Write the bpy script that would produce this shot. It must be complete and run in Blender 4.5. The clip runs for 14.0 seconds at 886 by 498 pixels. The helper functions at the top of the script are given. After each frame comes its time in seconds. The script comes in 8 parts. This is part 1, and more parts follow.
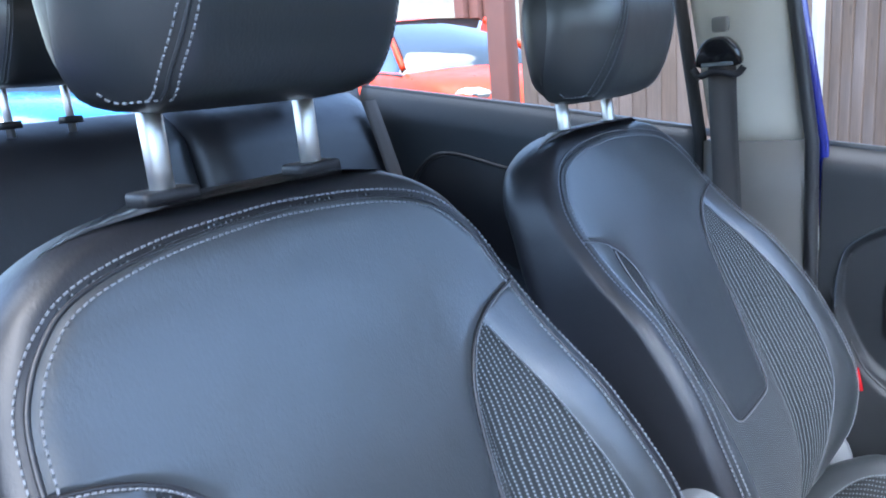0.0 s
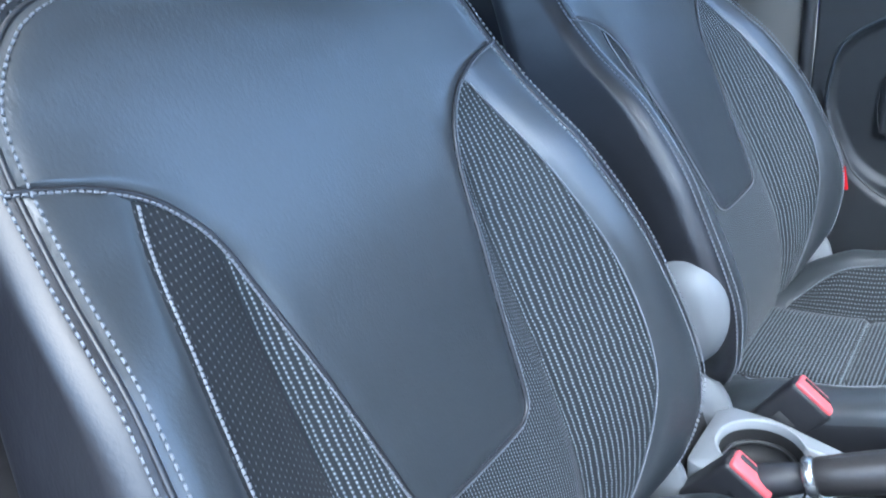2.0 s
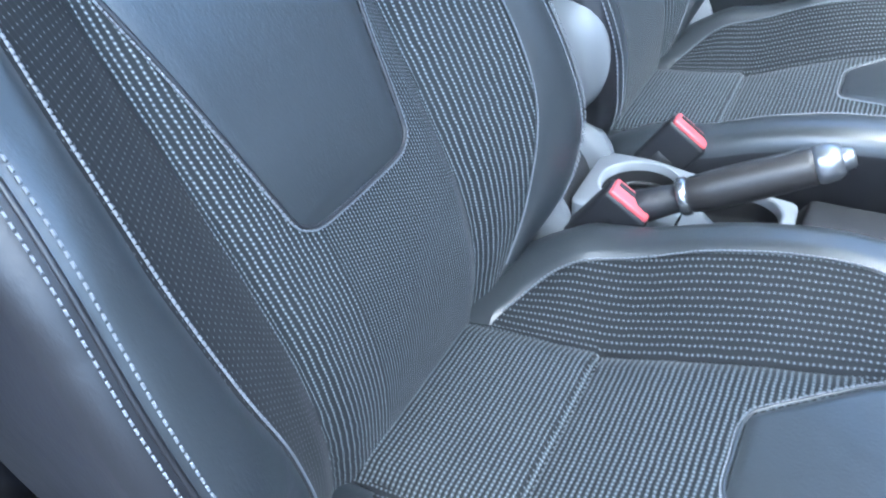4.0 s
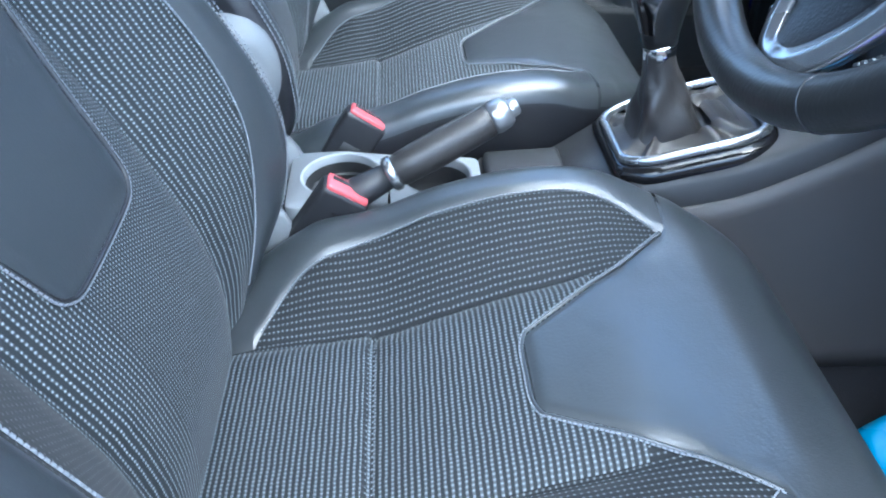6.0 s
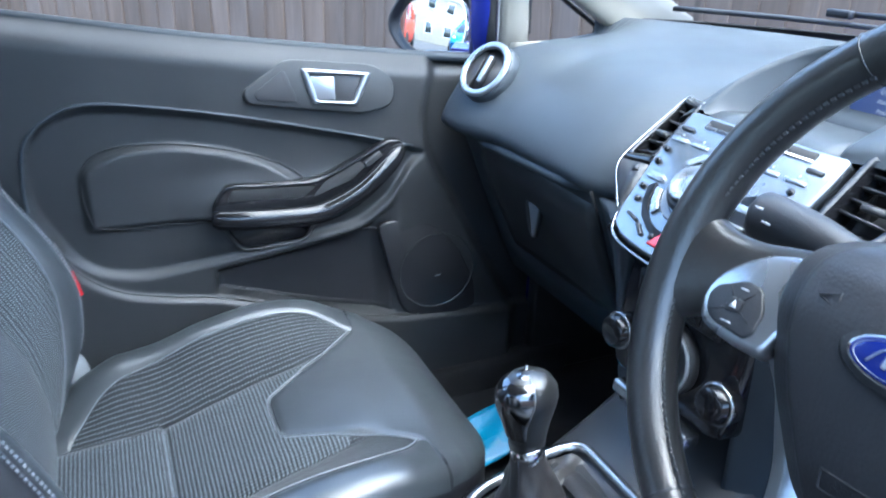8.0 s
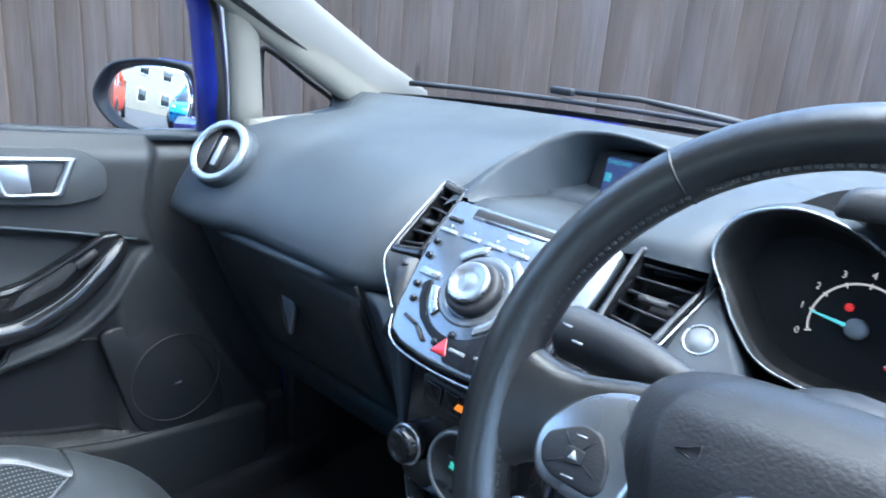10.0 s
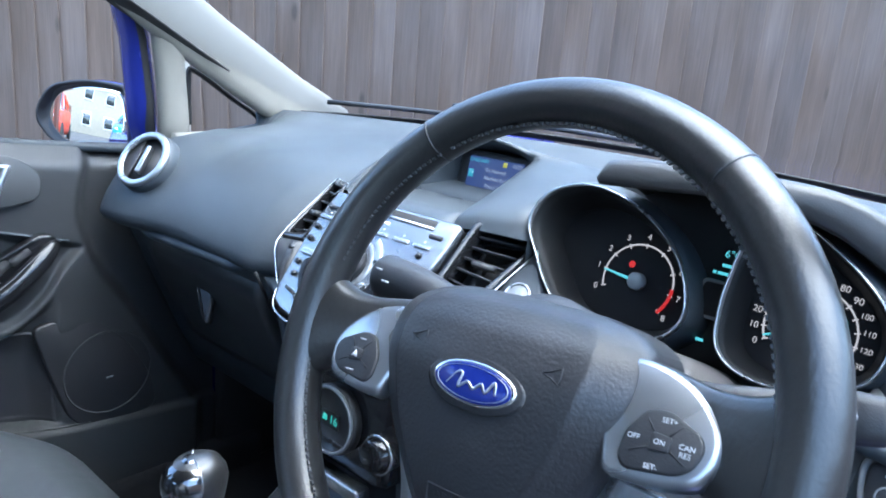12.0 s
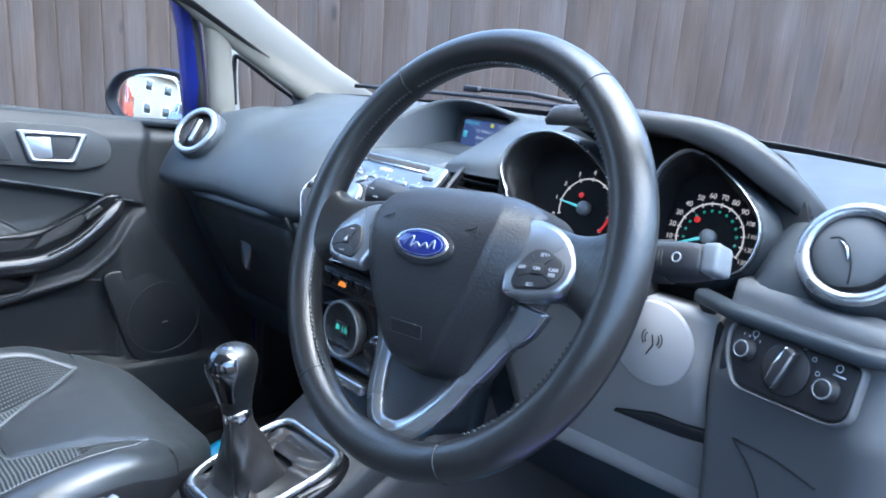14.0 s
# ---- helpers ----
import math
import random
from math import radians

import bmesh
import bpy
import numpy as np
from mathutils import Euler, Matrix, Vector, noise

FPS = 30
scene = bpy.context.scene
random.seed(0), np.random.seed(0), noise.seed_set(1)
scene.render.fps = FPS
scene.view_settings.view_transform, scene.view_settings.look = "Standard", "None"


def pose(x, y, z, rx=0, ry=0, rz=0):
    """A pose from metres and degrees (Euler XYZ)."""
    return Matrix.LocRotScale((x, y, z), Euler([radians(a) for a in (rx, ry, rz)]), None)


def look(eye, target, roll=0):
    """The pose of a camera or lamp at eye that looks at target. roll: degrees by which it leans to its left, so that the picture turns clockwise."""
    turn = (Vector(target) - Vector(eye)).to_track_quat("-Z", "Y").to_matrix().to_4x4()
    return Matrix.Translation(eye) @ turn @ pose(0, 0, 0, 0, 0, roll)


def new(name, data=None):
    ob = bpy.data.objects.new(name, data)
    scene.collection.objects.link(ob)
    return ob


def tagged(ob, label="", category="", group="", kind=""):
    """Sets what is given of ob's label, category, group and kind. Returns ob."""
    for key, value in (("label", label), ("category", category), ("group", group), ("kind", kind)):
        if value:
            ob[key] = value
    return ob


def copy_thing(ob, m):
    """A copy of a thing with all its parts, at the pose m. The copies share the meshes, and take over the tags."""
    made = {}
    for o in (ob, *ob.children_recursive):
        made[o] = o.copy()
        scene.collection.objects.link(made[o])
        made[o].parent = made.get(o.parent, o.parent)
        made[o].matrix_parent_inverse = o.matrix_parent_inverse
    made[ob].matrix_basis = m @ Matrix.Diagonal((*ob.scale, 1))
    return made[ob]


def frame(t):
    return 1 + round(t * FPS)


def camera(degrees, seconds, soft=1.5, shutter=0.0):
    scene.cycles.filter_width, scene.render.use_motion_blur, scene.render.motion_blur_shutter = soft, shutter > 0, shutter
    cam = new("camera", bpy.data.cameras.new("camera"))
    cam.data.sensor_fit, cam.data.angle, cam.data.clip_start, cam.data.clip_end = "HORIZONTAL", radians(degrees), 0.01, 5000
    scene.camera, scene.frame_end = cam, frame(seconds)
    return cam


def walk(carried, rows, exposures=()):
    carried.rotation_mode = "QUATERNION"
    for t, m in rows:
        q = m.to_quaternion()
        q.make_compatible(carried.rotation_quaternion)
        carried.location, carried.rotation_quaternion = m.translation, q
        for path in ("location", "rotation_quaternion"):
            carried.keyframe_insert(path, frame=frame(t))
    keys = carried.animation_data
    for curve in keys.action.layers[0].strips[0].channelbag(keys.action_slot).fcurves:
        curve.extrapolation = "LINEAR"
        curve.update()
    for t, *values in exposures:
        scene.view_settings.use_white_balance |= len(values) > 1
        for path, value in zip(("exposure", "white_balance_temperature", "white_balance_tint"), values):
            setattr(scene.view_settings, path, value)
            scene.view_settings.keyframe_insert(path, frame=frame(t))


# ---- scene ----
# ---- camera ----
cam = camera(62.1, 14.0, 1.8, 0.3)
PATH = [
    (0, (0.707, 0.258, 1.213), (-0.795, -0.98, 0.754), -4.8),
    (0.5, (0.716, 0.26, 1.189), (-0.753, -0.987, 0.654), -5.1),
    (1, (0.72, 0.264, 1.165), (-0.72, -0.977, 0.542), -5.5),
    (1.5, (0.719, 0.269, 1.142), (-0.701, -0.943, 0.425), -5.6),
    (2, (0.721, 0.274, 1.118), (-0.678, -0.903, 0.307), -6.0),
    (2.5, (0.723, 0.28, 1.09), (-0.656, -0.85, 0.183), -6.4),
    (3, (0.731, 0.288, 1.062), (-0.634, -0.781, 0.064), -6.9),
    (3.5, (0.731, 0.292, 1.038), (-0.614, -0.689, -0.07), -6.8),
    (4, (0.734, 0.3, 1.019), (-0.603, -0.571, -0.186), -6.6),
    (4.2, (0.737, 0.298, 1.013), (-0.606, -0.507, -0.231), -6.1),
    (6.3, (0.775, 0.161, 1.029), (-0.823, 0.349, -0.159), -2.1),
    (6.5, (0.759, 0.126, 1.038), (-0.862, 0.4, -0.102), -1.5),
    (7, (0.695, 0.065, 1.084), (-0.985, 0.53, 0.103), 0.2),
    (7.5, (0.615, 0.083, 1.143), (-1.079, 0.693, 0.274), 1.1),
    (8, (0.52, 0.13, 1.162), (-1.143, 0.914, 0.376), 2.3),
    (8.5, (0.407, 0.138, 1.172), (-1.17, 1.129, 0.444), 3.3),
    (9, (0.348, 0.149, 1.181), (-1.115, 1.325, 0.491), 4.2),
    (9.2, (0.355, 0.157, 1.177), (-1.068, 1.392, 0.506), 4.4),
    (11.3, (0.515, 0.164, 1.182), (-0.715, 1.636, 0.617), 5.1),
    (11.5, (0.535, 0.161, 1.181), (-0.706, 1.629, 0.629), 4.9),
    (12, (0.585, 0.146, 1.165), (-0.691, 1.598, 0.652), 4.7),
    (12.5, (0.624, 0.128, 1.152), (-0.682, 1.558, 0.653), 4.2),
    (13, (0.665, 0.107, 1.136), (-0.663, 1.518, 0.641), 4.0),
    (13.5, (0.716, 0.083, 1.126), (-0.628, 1.477, 0.626), 4.0),
    (14, (0.772, 0.056, 1.13), (-0.597, 1.424, 0.626), 4.2),
]
EXPOSURES = [(0.0, 2.92, 5950, 8), (1.5, 2.97, 5850, 4), (3.0, 3.06, 5650, 2), (4.2, 3.08, 5600, 1), (6.3, 3.06, 5550, 0), (7.2, 3.10, 5700, 2), (8.4, 2.98, 5700, 1), (9.2, 2.91, 5750, 0), (11.3, 2.84, 5760, 2), (14.0, 2.88, 5740, 3)]
walk(cam, [(t, look(eye, target, roll)) for t, eye, target, roll in PATH], EXPOSURES)


# ---- world, sun, exposure ----
world = bpy.data.worlds.new("sky")
scene.world = world
world.use_nodes = True
wn = world.node_tree.nodes
wl = world.node_tree.links
sky = wn.new("ShaderNodeTexSky")
sky.sky_type = "NISHITA"
sky.sun_disc = False
sky.sun_elevation = radians(70)
sky.sun_rotation = radians(62)
sky.air_density, sky.dust_density = 1.0, 1.2
wn["Background"].inputs["Strength"].default_value = 0.16
wl.new(sky.outputs[0], wn["Background"].inputs["Color"])

sun_data = bpy.data.lights.new("sun", "SUN")
sun_data.energy, sun_data.angle, sun_data.color = 1.5, radians(84), (1.0, 0.99, 0.97)
sun_lamp = new("sun", sun_data)
sun_lamp.matrix_world = look((1.3, 0.65, 4.6), (0, 0, 0.5))


# ---- materials ----
def nodes_of(name):
    m = bpy.data.materials.new(name)
    m.use_nodes = True
    nt = m.node_tree
    return m, nt, nt.nodes["Principled BSDF"]


def surface(name, color, rough=0.5, metal=0.0, grain=600.0, bump=0.05, vary=0.12, blotch=6.0, coat=0.0, spec=0.5, rough_vary=0.08, depth=0.001):
    """A painted, moulded or upholstered surface: colour with slow blotches, fine grain relief, uneven gloss."""
    m, nt, b = nodes_of(name)
    geo = nt.nodes.new("ShaderNodeTexCoord")
    slow = nt.nodes.new("ShaderNodeTexNoise")
    slow.inputs["Scale"].default_value, slow.inputs["Detail"].default_value = blotch, 4
    nt.links.new(geo.outputs["Object"], slow.inputs["Vector"])
    fine = nt.nodes.new("ShaderNodeTexNoise")
    fine.inputs["Scale"].default_value, fine.inputs["Detail"].default_value = grain, 2
    nt.links.new(geo.outputs["Object"], fine.inputs["Vector"])
    ramp = nt.nodes.new("ShaderNodeMapRange")
    ramp.clamp = False
    ramp.inputs["From Min"].default_value, ramp.inputs["From Max"].default_value = 0.3, 0.7
    ramp.inputs["To Min"].default_value, ramp.inputs["To Max"].default_value = 1 - vary, 1 + vary
    nt.links.new(slow.outputs["Fac"], ramp.inputs["Value"])
    mul = nt.nodes.new("ShaderNodeVectorMath")
    mul.operation = "SCALE"
    mul.inputs[0].default_value = color
    nt.links.new(ramp.outputs[0], mul.inputs["Scale"])
    nt.links.new(mul.outputs[0], b.inputs["Base Color"])
    rr = nt.nodes.new("ShaderNodeMapRange")
    rr.clamp = False
    rr.inputs["From Min"].default_value, rr.inputs["From Max"].default_value = 0.3, 0.7
    rr.inputs["To Min"].default_value, rr.inputs["To Max"].default_value = max(0.02, rough - rough_vary), min(1, rough + rough_vary)
    nt.links.new(slow.outputs["Fac"], rr.inputs["Value"])
    nt.links.new(rr.outputs[0], b.inputs["Roughness"])
    b.inputs["Metallic"].default_value = metal
    b.inputs["Specular IOR Level"].default_value = spec
    b.inputs["Coat Weight"].default_value = coat
    b.inputs["Coat Roughness"].default_value = 0.05
    if bump > 0:
        bp = nt.nodes.new("ShaderNodeBump")
        bp.inputs["Strength"].default_value, bp.inputs["Distance"].default_value = bump, depth
        nt.links.new(fine.outputs["Fac"], bp.inputs["Height"])
        nt.links.new(bp.outputs[0], b.inputs["Normal"])
    return m


def leather_mat(name, color, rough=0.42, wrinkle=0.25, spec=0.75, pores=0.28):
    """Upholstery leather: pebbled cells, soft creases, worn gloss."""
    m, nt, b = nodes_of(name)
    geo = nt.nodes.new("ShaderNodeTexCoord")
    cell = nt.nodes.new("ShaderNodeTexNoise")
    cell.inputs["Scale"].default_value, cell.inputs["Detail"].default_value = 420, 3
    stretch = nt.nodes.new("ShaderNodeMapping")
    stretch.inputs["Scale"].default_value = (1.0, 0.7, 0.45)
    nt.links.new(geo.outputs["Object"], stretch.inputs[0])
    soft = nt.nodes.new("ShaderNodeTexNoise")
    soft.inputs["Scale"].default_value, soft.inputs["Detail"].default_value = 16, 2
    soft.inputs["Distortion"].default_value = 0.3
    wear = nt.nodes.new("ShaderNodeTexNoise")
    wear.inputs["Scale"].default_value, wear.inputs["Detail"].default_value = 9, 3
    nt.links.new(stretch.outputs[0], cell.inputs["Vector"])
    for n in (soft, wear):
        nt.links.new(geo.outputs["Object"], n.inputs["Vector"])
    ramp = nt.nodes.new("ShaderNodeMapRange")
    ramp.clamp = False
    ramp.inputs["From Min"].default_value, ramp.inputs["From Max"].default_value = 0.3, 0.7
    ramp.inputs["To Min"].default_value, ramp.inputs["To Max"].default_value = 0.93, 1.08
    nt.links.new(wear.outputs["Fac"], ramp.inputs["Value"])
    mul = nt.nodes.new("ShaderNodeVectorMath")
    mul.operation = "SCALE"
    mul.inputs[0].default_value = color
    nt.links.new(ramp.outputs[0], mul.inputs["Scale"])
    nt.links.new(mul.outputs[0], b.inputs["Base Color"])
    rr = nt.nodes.new("ShaderNodeMapRange")
    rr.clamp = False
    rr.inputs["From Min"].default_value, rr.inputs["From Max"].default_value = 0.3, 0.7
    rr.inputs["To Min"].default_value, rr.inputs["To Max"].default_value = rough - 0.02, rough + 0.04
    nt.links.new(wear.outputs["Fac"], rr.inputs["Value"])
    nt.links.new(rr.outputs[0], b.inputs["Roughness"])
    b.inputs["Specular IOR Level"].default_value = spec
    b1 = nt.nodes.new("ShaderNodeBump")
    b1.inputs["Strength"].default_value, b1.inputs["Distance"].default_value = pores, 0.0008
    nt.links.new(cell.outputs["Fac"], b1.inputs["Height"])
    b2 = nt.nodes.new("ShaderNodeBump")
    b2.inputs["Strength"].default_value, b2.inputs["Distance"].default_value = wrinkle, 0.008
    nt.links.new(soft.outputs["Fac"], b2.inputs["Height"])
    nt.links.new(b1.outputs[0], b2.inputs["Normal"])
    nt.links.new(b2.outputs[0], b.inputs["Normal"])
    return m


def fabric_mat(name, dark, light, pitch_u=0.0052, pitch_v=0.0040, duty_u=0.42, duty_v=0.55, stagger=0.5, line=0.0, ribs=False):
    """Woven seat cloth: rows of short pale threads on a dark ground, laid out on the UV map in metres."""
    m, nt, b = nodes_of(name)
    uv = nt.nodes.new("ShaderNodeUVMap")
    sep = nt.nodes.new("ShaderNodeSeparateXYZ")
    wob = nt.nodes.new("ShaderNodeTexNoise")
    wob.inputs["Scale"].default_value, wob.inputs["Detail"].default_value = 60, 2
    nt.links.new(uv.outputs[0], wob.inputs["Vector"])
    nt.links.new(uv.outputs[0], sep.inputs[0])

    def math_node(op, a, bb=None, c=None):
        n = nt.nodes.new("ShaderNodeMath")
        n.operation = op
        for i, v in enumerate((a, bb, c)):
            if v is None:
                continue
            if isinstance(v, (int, float)):
                n.inputs[i].default_value = v
            else:
                nt.links.new(v, n.inputs[i])
        return n.outputs[0]

    def wave(coord, pitch, duty, shift=None):
        x = math_node("DIVIDE", coord, pitch)
        if shift is not None:
            x = math_node("ADD", x, shift)
        f = math_node("FRACT", x)
        d = math_node("ABSOLUTE", math_node("SUBTRACT", f, 0.5))
        return math_node("SMOOTH_MIN", 1.0, math_node("MULTIPLY", math_node("MAXIMUM", math_node("SUBTRACT", duty / 2 + 0.12, d), 0.0), 5.0), 0.1)

    jit = math_node("MULTIPLY", math_node("SUBTRACT", wob.outputs["Fac"], 0.5), 0.35)
    wu = wave(sep.outputs[0], pitch_u, duty_u, jit)
    column = math_node("FLOOR", math_node("ADD", math_node("DIVIDE", sep.outputs[0], pitch_u), jit))
    wv = wave(sep.outputs[1], pitch_v, duty_v, math_node("ADD", jit, math_node("MULTIPLY", column, stagger)))
    run, beat = (wv, wu) if ribs else (wu, wv)
    thread = math_node("MULTIPLY", run, math_node("MULTIPLY_ADD", beat, 1.0 - line, line))
    mix = nt.nodes.new("ShaderNodeMix")
    mix.data_type = "RGBA"
    mix.inputs[6].default_value, mix.inputs[7].default_value = (*dark, 1), (*light, 1)
    nt.links.new(thread, mix.inputs[0])
    nt.links.new(mix.outputs[2], b.inputs["Base Color"])
    b.inputs["Roughness"].default_value = 0.75
    b.inputs["Specular IOR Level"].default_value = 0.3
    b.inputs["Sheen Weight"].default_value = 0.07
    b.inputs["Sheen Roughness"].default_value = 0.4
    bp = nt.nodes.new("ShaderNodeBump")
    bp.inputs["Strength"].default_value, bp.inputs["Distance"].default_value = 0.6, 0.0008
    nt.links.new(thread, bp.inputs["Height"])
    nt.links.new(bp.outputs[0], b.inputs["Normal"])
    return m


def fence_mat(name, color):
    """Weathered stained softwood: long soft grain, knots, stains that run down, boards that differ a little."""
    m, nt, b = nodes_of(name)

    def node(kind, **given):
        n = nt.nodes.new(kind)
        for key, value in given.items():
            n.inputs[key].default_value = value
        return n

    def math_node(op, a, c):
        n = nt.nodes.new("ShaderNodeMath")
        n.operation = op
        for i, v in enumerate((a, c)):
            if isinstance(v, (int, float)):
                n.inputs[i].default_value = v
            else:
                nt.links.new(v, n.inputs[i])
        return n.outputs[0]

    def ranged(value, a, c, lo, hi):
        n = node("ShaderNodeMapRange", **{"From Min": a, "From Max": c, "To Min": lo, "To Max": hi})
        nt.links.new(value, n.inputs["Value"])
        return n.outputs[0]

    geo, info = nt.nodes.new("ShaderNodeTexCoord"), nt.nodes.new("ShaderNodeObjectInfo")
    shift = nt.nodes.new("ShaderNodeCombineXYZ")
    for i, k in enumerate((7.0, 3.0, 61.0)):
        nt.links.new(math_node("MULTIPLY", info.outputs["Random"], k), shift.inputs[i])
    place = nt.nodes.new("ShaderNodeVectorMath")
    place.operation = "ADD"
    nt.links.new(geo.outputs["Object"], place.inputs[0])
    nt.links.new(shift.outputs[0], place.inputs[1])

    def noise_at(scale, freq, detail, bend=0.0):
        mp = node("ShaderNodeMapping", Scale=scale)
        nt.links.new(place.outputs[0], mp.inputs[0])
        n = node("ShaderNodeTexNoise", Scale=freq, Detail=detail, Distortion=bend)
        nt.links.new(mp.outputs[0], n.inputs["Vector"])
        return n.outputs["Fac"]

    grain = noise_at((1, 1, 0.035), 150, 5, 0.6)
    stain = noise_at((1, 1, 0.16), 14, 4)
    patch = noise_at((1, 1, 0.5), 3.5, 3)
    spots = nt.nodes.new("ShaderNodeTexVoronoi")
    spots.inputs["Scale"].default_value = 3.2
    mp = node("ShaderNodeMapping", Scale=(2.2, 0.4, 0.8))
    nt.links.new(place.outputs[0], mp.inputs[0])
    nt.links.new(mp.outputs[0], spots.inputs["Vector"])
    knot = ranged(spots.outputs["Distance"], 0.05, 0.11, 0.55, 1.0)
    tone = math_node("MULTIPLY", math_node("MULTIPLY", ranged(grain, 0.3, 0.7, 0.88, 1.10), ranged(stain, 0.3, 0.7, 0.80, 1.16)), math_node("MULTIPLY", ranged(patch, 0.3, 0.7, 0.84, 1.14), math_node("MULTIPLY", knot, ranged(info.outputs["Random"], 0.0, 1.0, 0.86, 1.14))))
    mix = nt.nodes.new("ShaderNodeMix")
    mix.data_type = "RGBA"
    mix.inputs[6].default_value, mix.inputs[7].default_value = (*color, 1), (color[0] * 0.98, color[1] * 1.10, color[2] * 1.28, 1)
    nt.links.new(ranged(patch, 0.35, 0.65, 0.0, 1.0), mix.inputs[0])
    mul = nt.nodes.new("ShaderNodeVectorMath")
    mul.operation = "SCALE"
    nt.links.new(mix.outputs[2], mul.inputs[0])
    nt.links.new(tone, mul.inputs["Scale"])
    nt.links.new(mul.outputs[0], b.inputs["Base Color"])
    b.inputs["Roughness"].default_value = 0.85
    bp = node("ShaderNodeBump", Strength=0.5, Distance=0.002)
    nt.links.new(grain, bp.inputs["Height"])
    nt.links.new(bp.outputs[0], b.inputs["Normal"])
    return m


def glow_mat(name, color, strength):
    m, nt, b = nodes_of(name)
    b.inputs["Base Color"].default_value = (0.01, 0.01, 0.01, 1)
    b.inputs["Emission Color"].default_value = (*color, 1)
    b.inputs["Emission Strength"].default_value = strength
    return m


def glass_mat(name, tint=(1, 1, 1), rough=0.0):
    m, nt, b = nodes_of(name)
    b.inputs["Base Color"].default_value = (*tint, 1)
    b.inputs["Transmission Weight"].default_value = 1.0
    b.inputs["Roughness"].default_value = rough
    b.inputs["IOR"].default_value = 1.01 if rough == 0 else 1.45
    return m


LEATHER = leather_mat("black_leather", (0.0270, 0.0308, 0.0340), 0.32, 0.16, 1.0)
# vinyl darker than the leather: shade on the seat sides is in its colour
LEATHER_SIDE = leather_mat("shade_darkened_vinyl", (0.0140, 0.0142, 0.0165), 0.40, 0.2, 0.60)
GRIP = leather_mat("worn_brown_grip", (0.024, 0.0215, 0.0205), 0.42, 0.12, 0.65, 0.34)
LEATHER_WORN = leather_mat("worn_wheel_leather", (0.0125, 0.0122, 0.0122), 0.31, 0.10, 0.80, 0.34)
FABRIC = fabric_mat("woven_stripe_cloth", (0.0145, 0.0172, 0.0195), (0.270, 0.305, 0.325), 0.0052, 0.0035, 0.20, 0.36, 0.35, 0.13)
FABRIC_FINE = fabric_mat("woven_fine_cloth", (0.0130, 0.0150, 0.0170), (0.190, 0.216, 0.235), 0.0036, 0.0033, 0.26, 0.34, 0.5, 0.15)
FABRIC_DOT = fabric_mat("dotted_bolster_cloth", (0.0110, 0.0128, 0.0150), (0.230, 0.250, 0.265), 0.0046, 0.0050, 0.10, 0.10, 0.0, 0.04)
FABRIC_GRID = fabric_mat("gridded_cushion_cloth", (0.0085, 0.0098, 0.0115), (0.130, 0.149, 0.164), 0.0062, 0.0048, 0.20, 0.30, 0.0, 0.10)
FABRIC_RIB = fabric_mat("ribbed_cushion_cloth", (0.0090, 0.0107, 0.0124), (0.128, 0.148, 0.162), 0.0040, 0.0054, 0.36, 0.36, 0.0, 0.36, True)
THREAD = surface("grey_stitching_thread", (0.16, 0.172, 0.19), 0.7, grain=900, bump=0.2)
SOFT = surface("soft_grey_dash_plastic", (0.029, 0.0355, 0.0425), 0.50, grain=1100, bump=0.35, vary=0.06, depth=0.0006, spec=0.38)
# lit copy of the pillar plastic: the light on it is in the colour
LIT_TRIM = surface("lit_beige_pillar_trim", (0.52, 0.485, 0.405), 0.6, grain=900, bump=0.2, vary=0.05)
FLANK = surface("warm_grey_flank_plastic", (0.070, 0.064, 0.062), 0.5, grain=1000, bump=0.3, vary=0.06, depth=0.0006)
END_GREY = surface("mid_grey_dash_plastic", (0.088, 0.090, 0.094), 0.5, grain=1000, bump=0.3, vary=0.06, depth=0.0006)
HARD = surface("hard_dark_plastic", (0.023, 0.023, 0.024), 0.42, grain=1000, bump=0.3, vary=0.08, depth=0.0006)
TRIM = surface("pale_grey_trim_plastic", (0.165, 0.157, 0.138), 0.65, grain=900, bump=0.2, vary=0.05)
DOOR = surface("taupe_door_plastic", (0.0215, 0.0225, 0.0240), 0.46, grain=1000, bump=0.3, vary=0.08, spec=0.42, depth=0.0006)
TAUPE = surface("taupe_pillar_plastic", (0.115, 0.107, 0.094), 0.5, grain=1000, bump=0.3, vary=0.06, depth=0.0006)
BLACK = surface("matt_black_plastic", (0.013, 0.013, 0.015), 0.5, grain=1000, bump=0.25)
GLOSS = surface("gloss_black_plastic", (0.008, 0.008, 0.009), 0.14, bump=0.0, coat=0.12, rough_vary=0.04, spec=0.42)
SILVER = surface("satin_silver_plastic", (0.38, 0.39, 0.405), 0.27, 0.9, bump=0.05, vary=0.05)
CHROME = surface("chrome", (0.8, 0.8, 0.8), 0.1, 1.0, bump=0.0, vary=0.03, rough_vary=0.03)
CUP = surface("dull_black_cup", (0.006, 0.006, 0.0065), 0.55, grain=1000, bump=0.2, spec=0.22)
INSET = surface("satin_black_inset", (0.006, 0.006, 0.007), 0.30, bump=0.0, spec=0.12)
AUDIO = surface("silver_grey_fascia", (0.20, 0.215, 0.235), 0.26, 0.85, bump=0.0, vary=0.05, coat=0.3)
BLUE_PAINT = surface("deep_blue_car_paint", (0.012, 0.02, 0.22), 0.25, 0.3, bump=0.0, coat=1.0, vary=0.03)
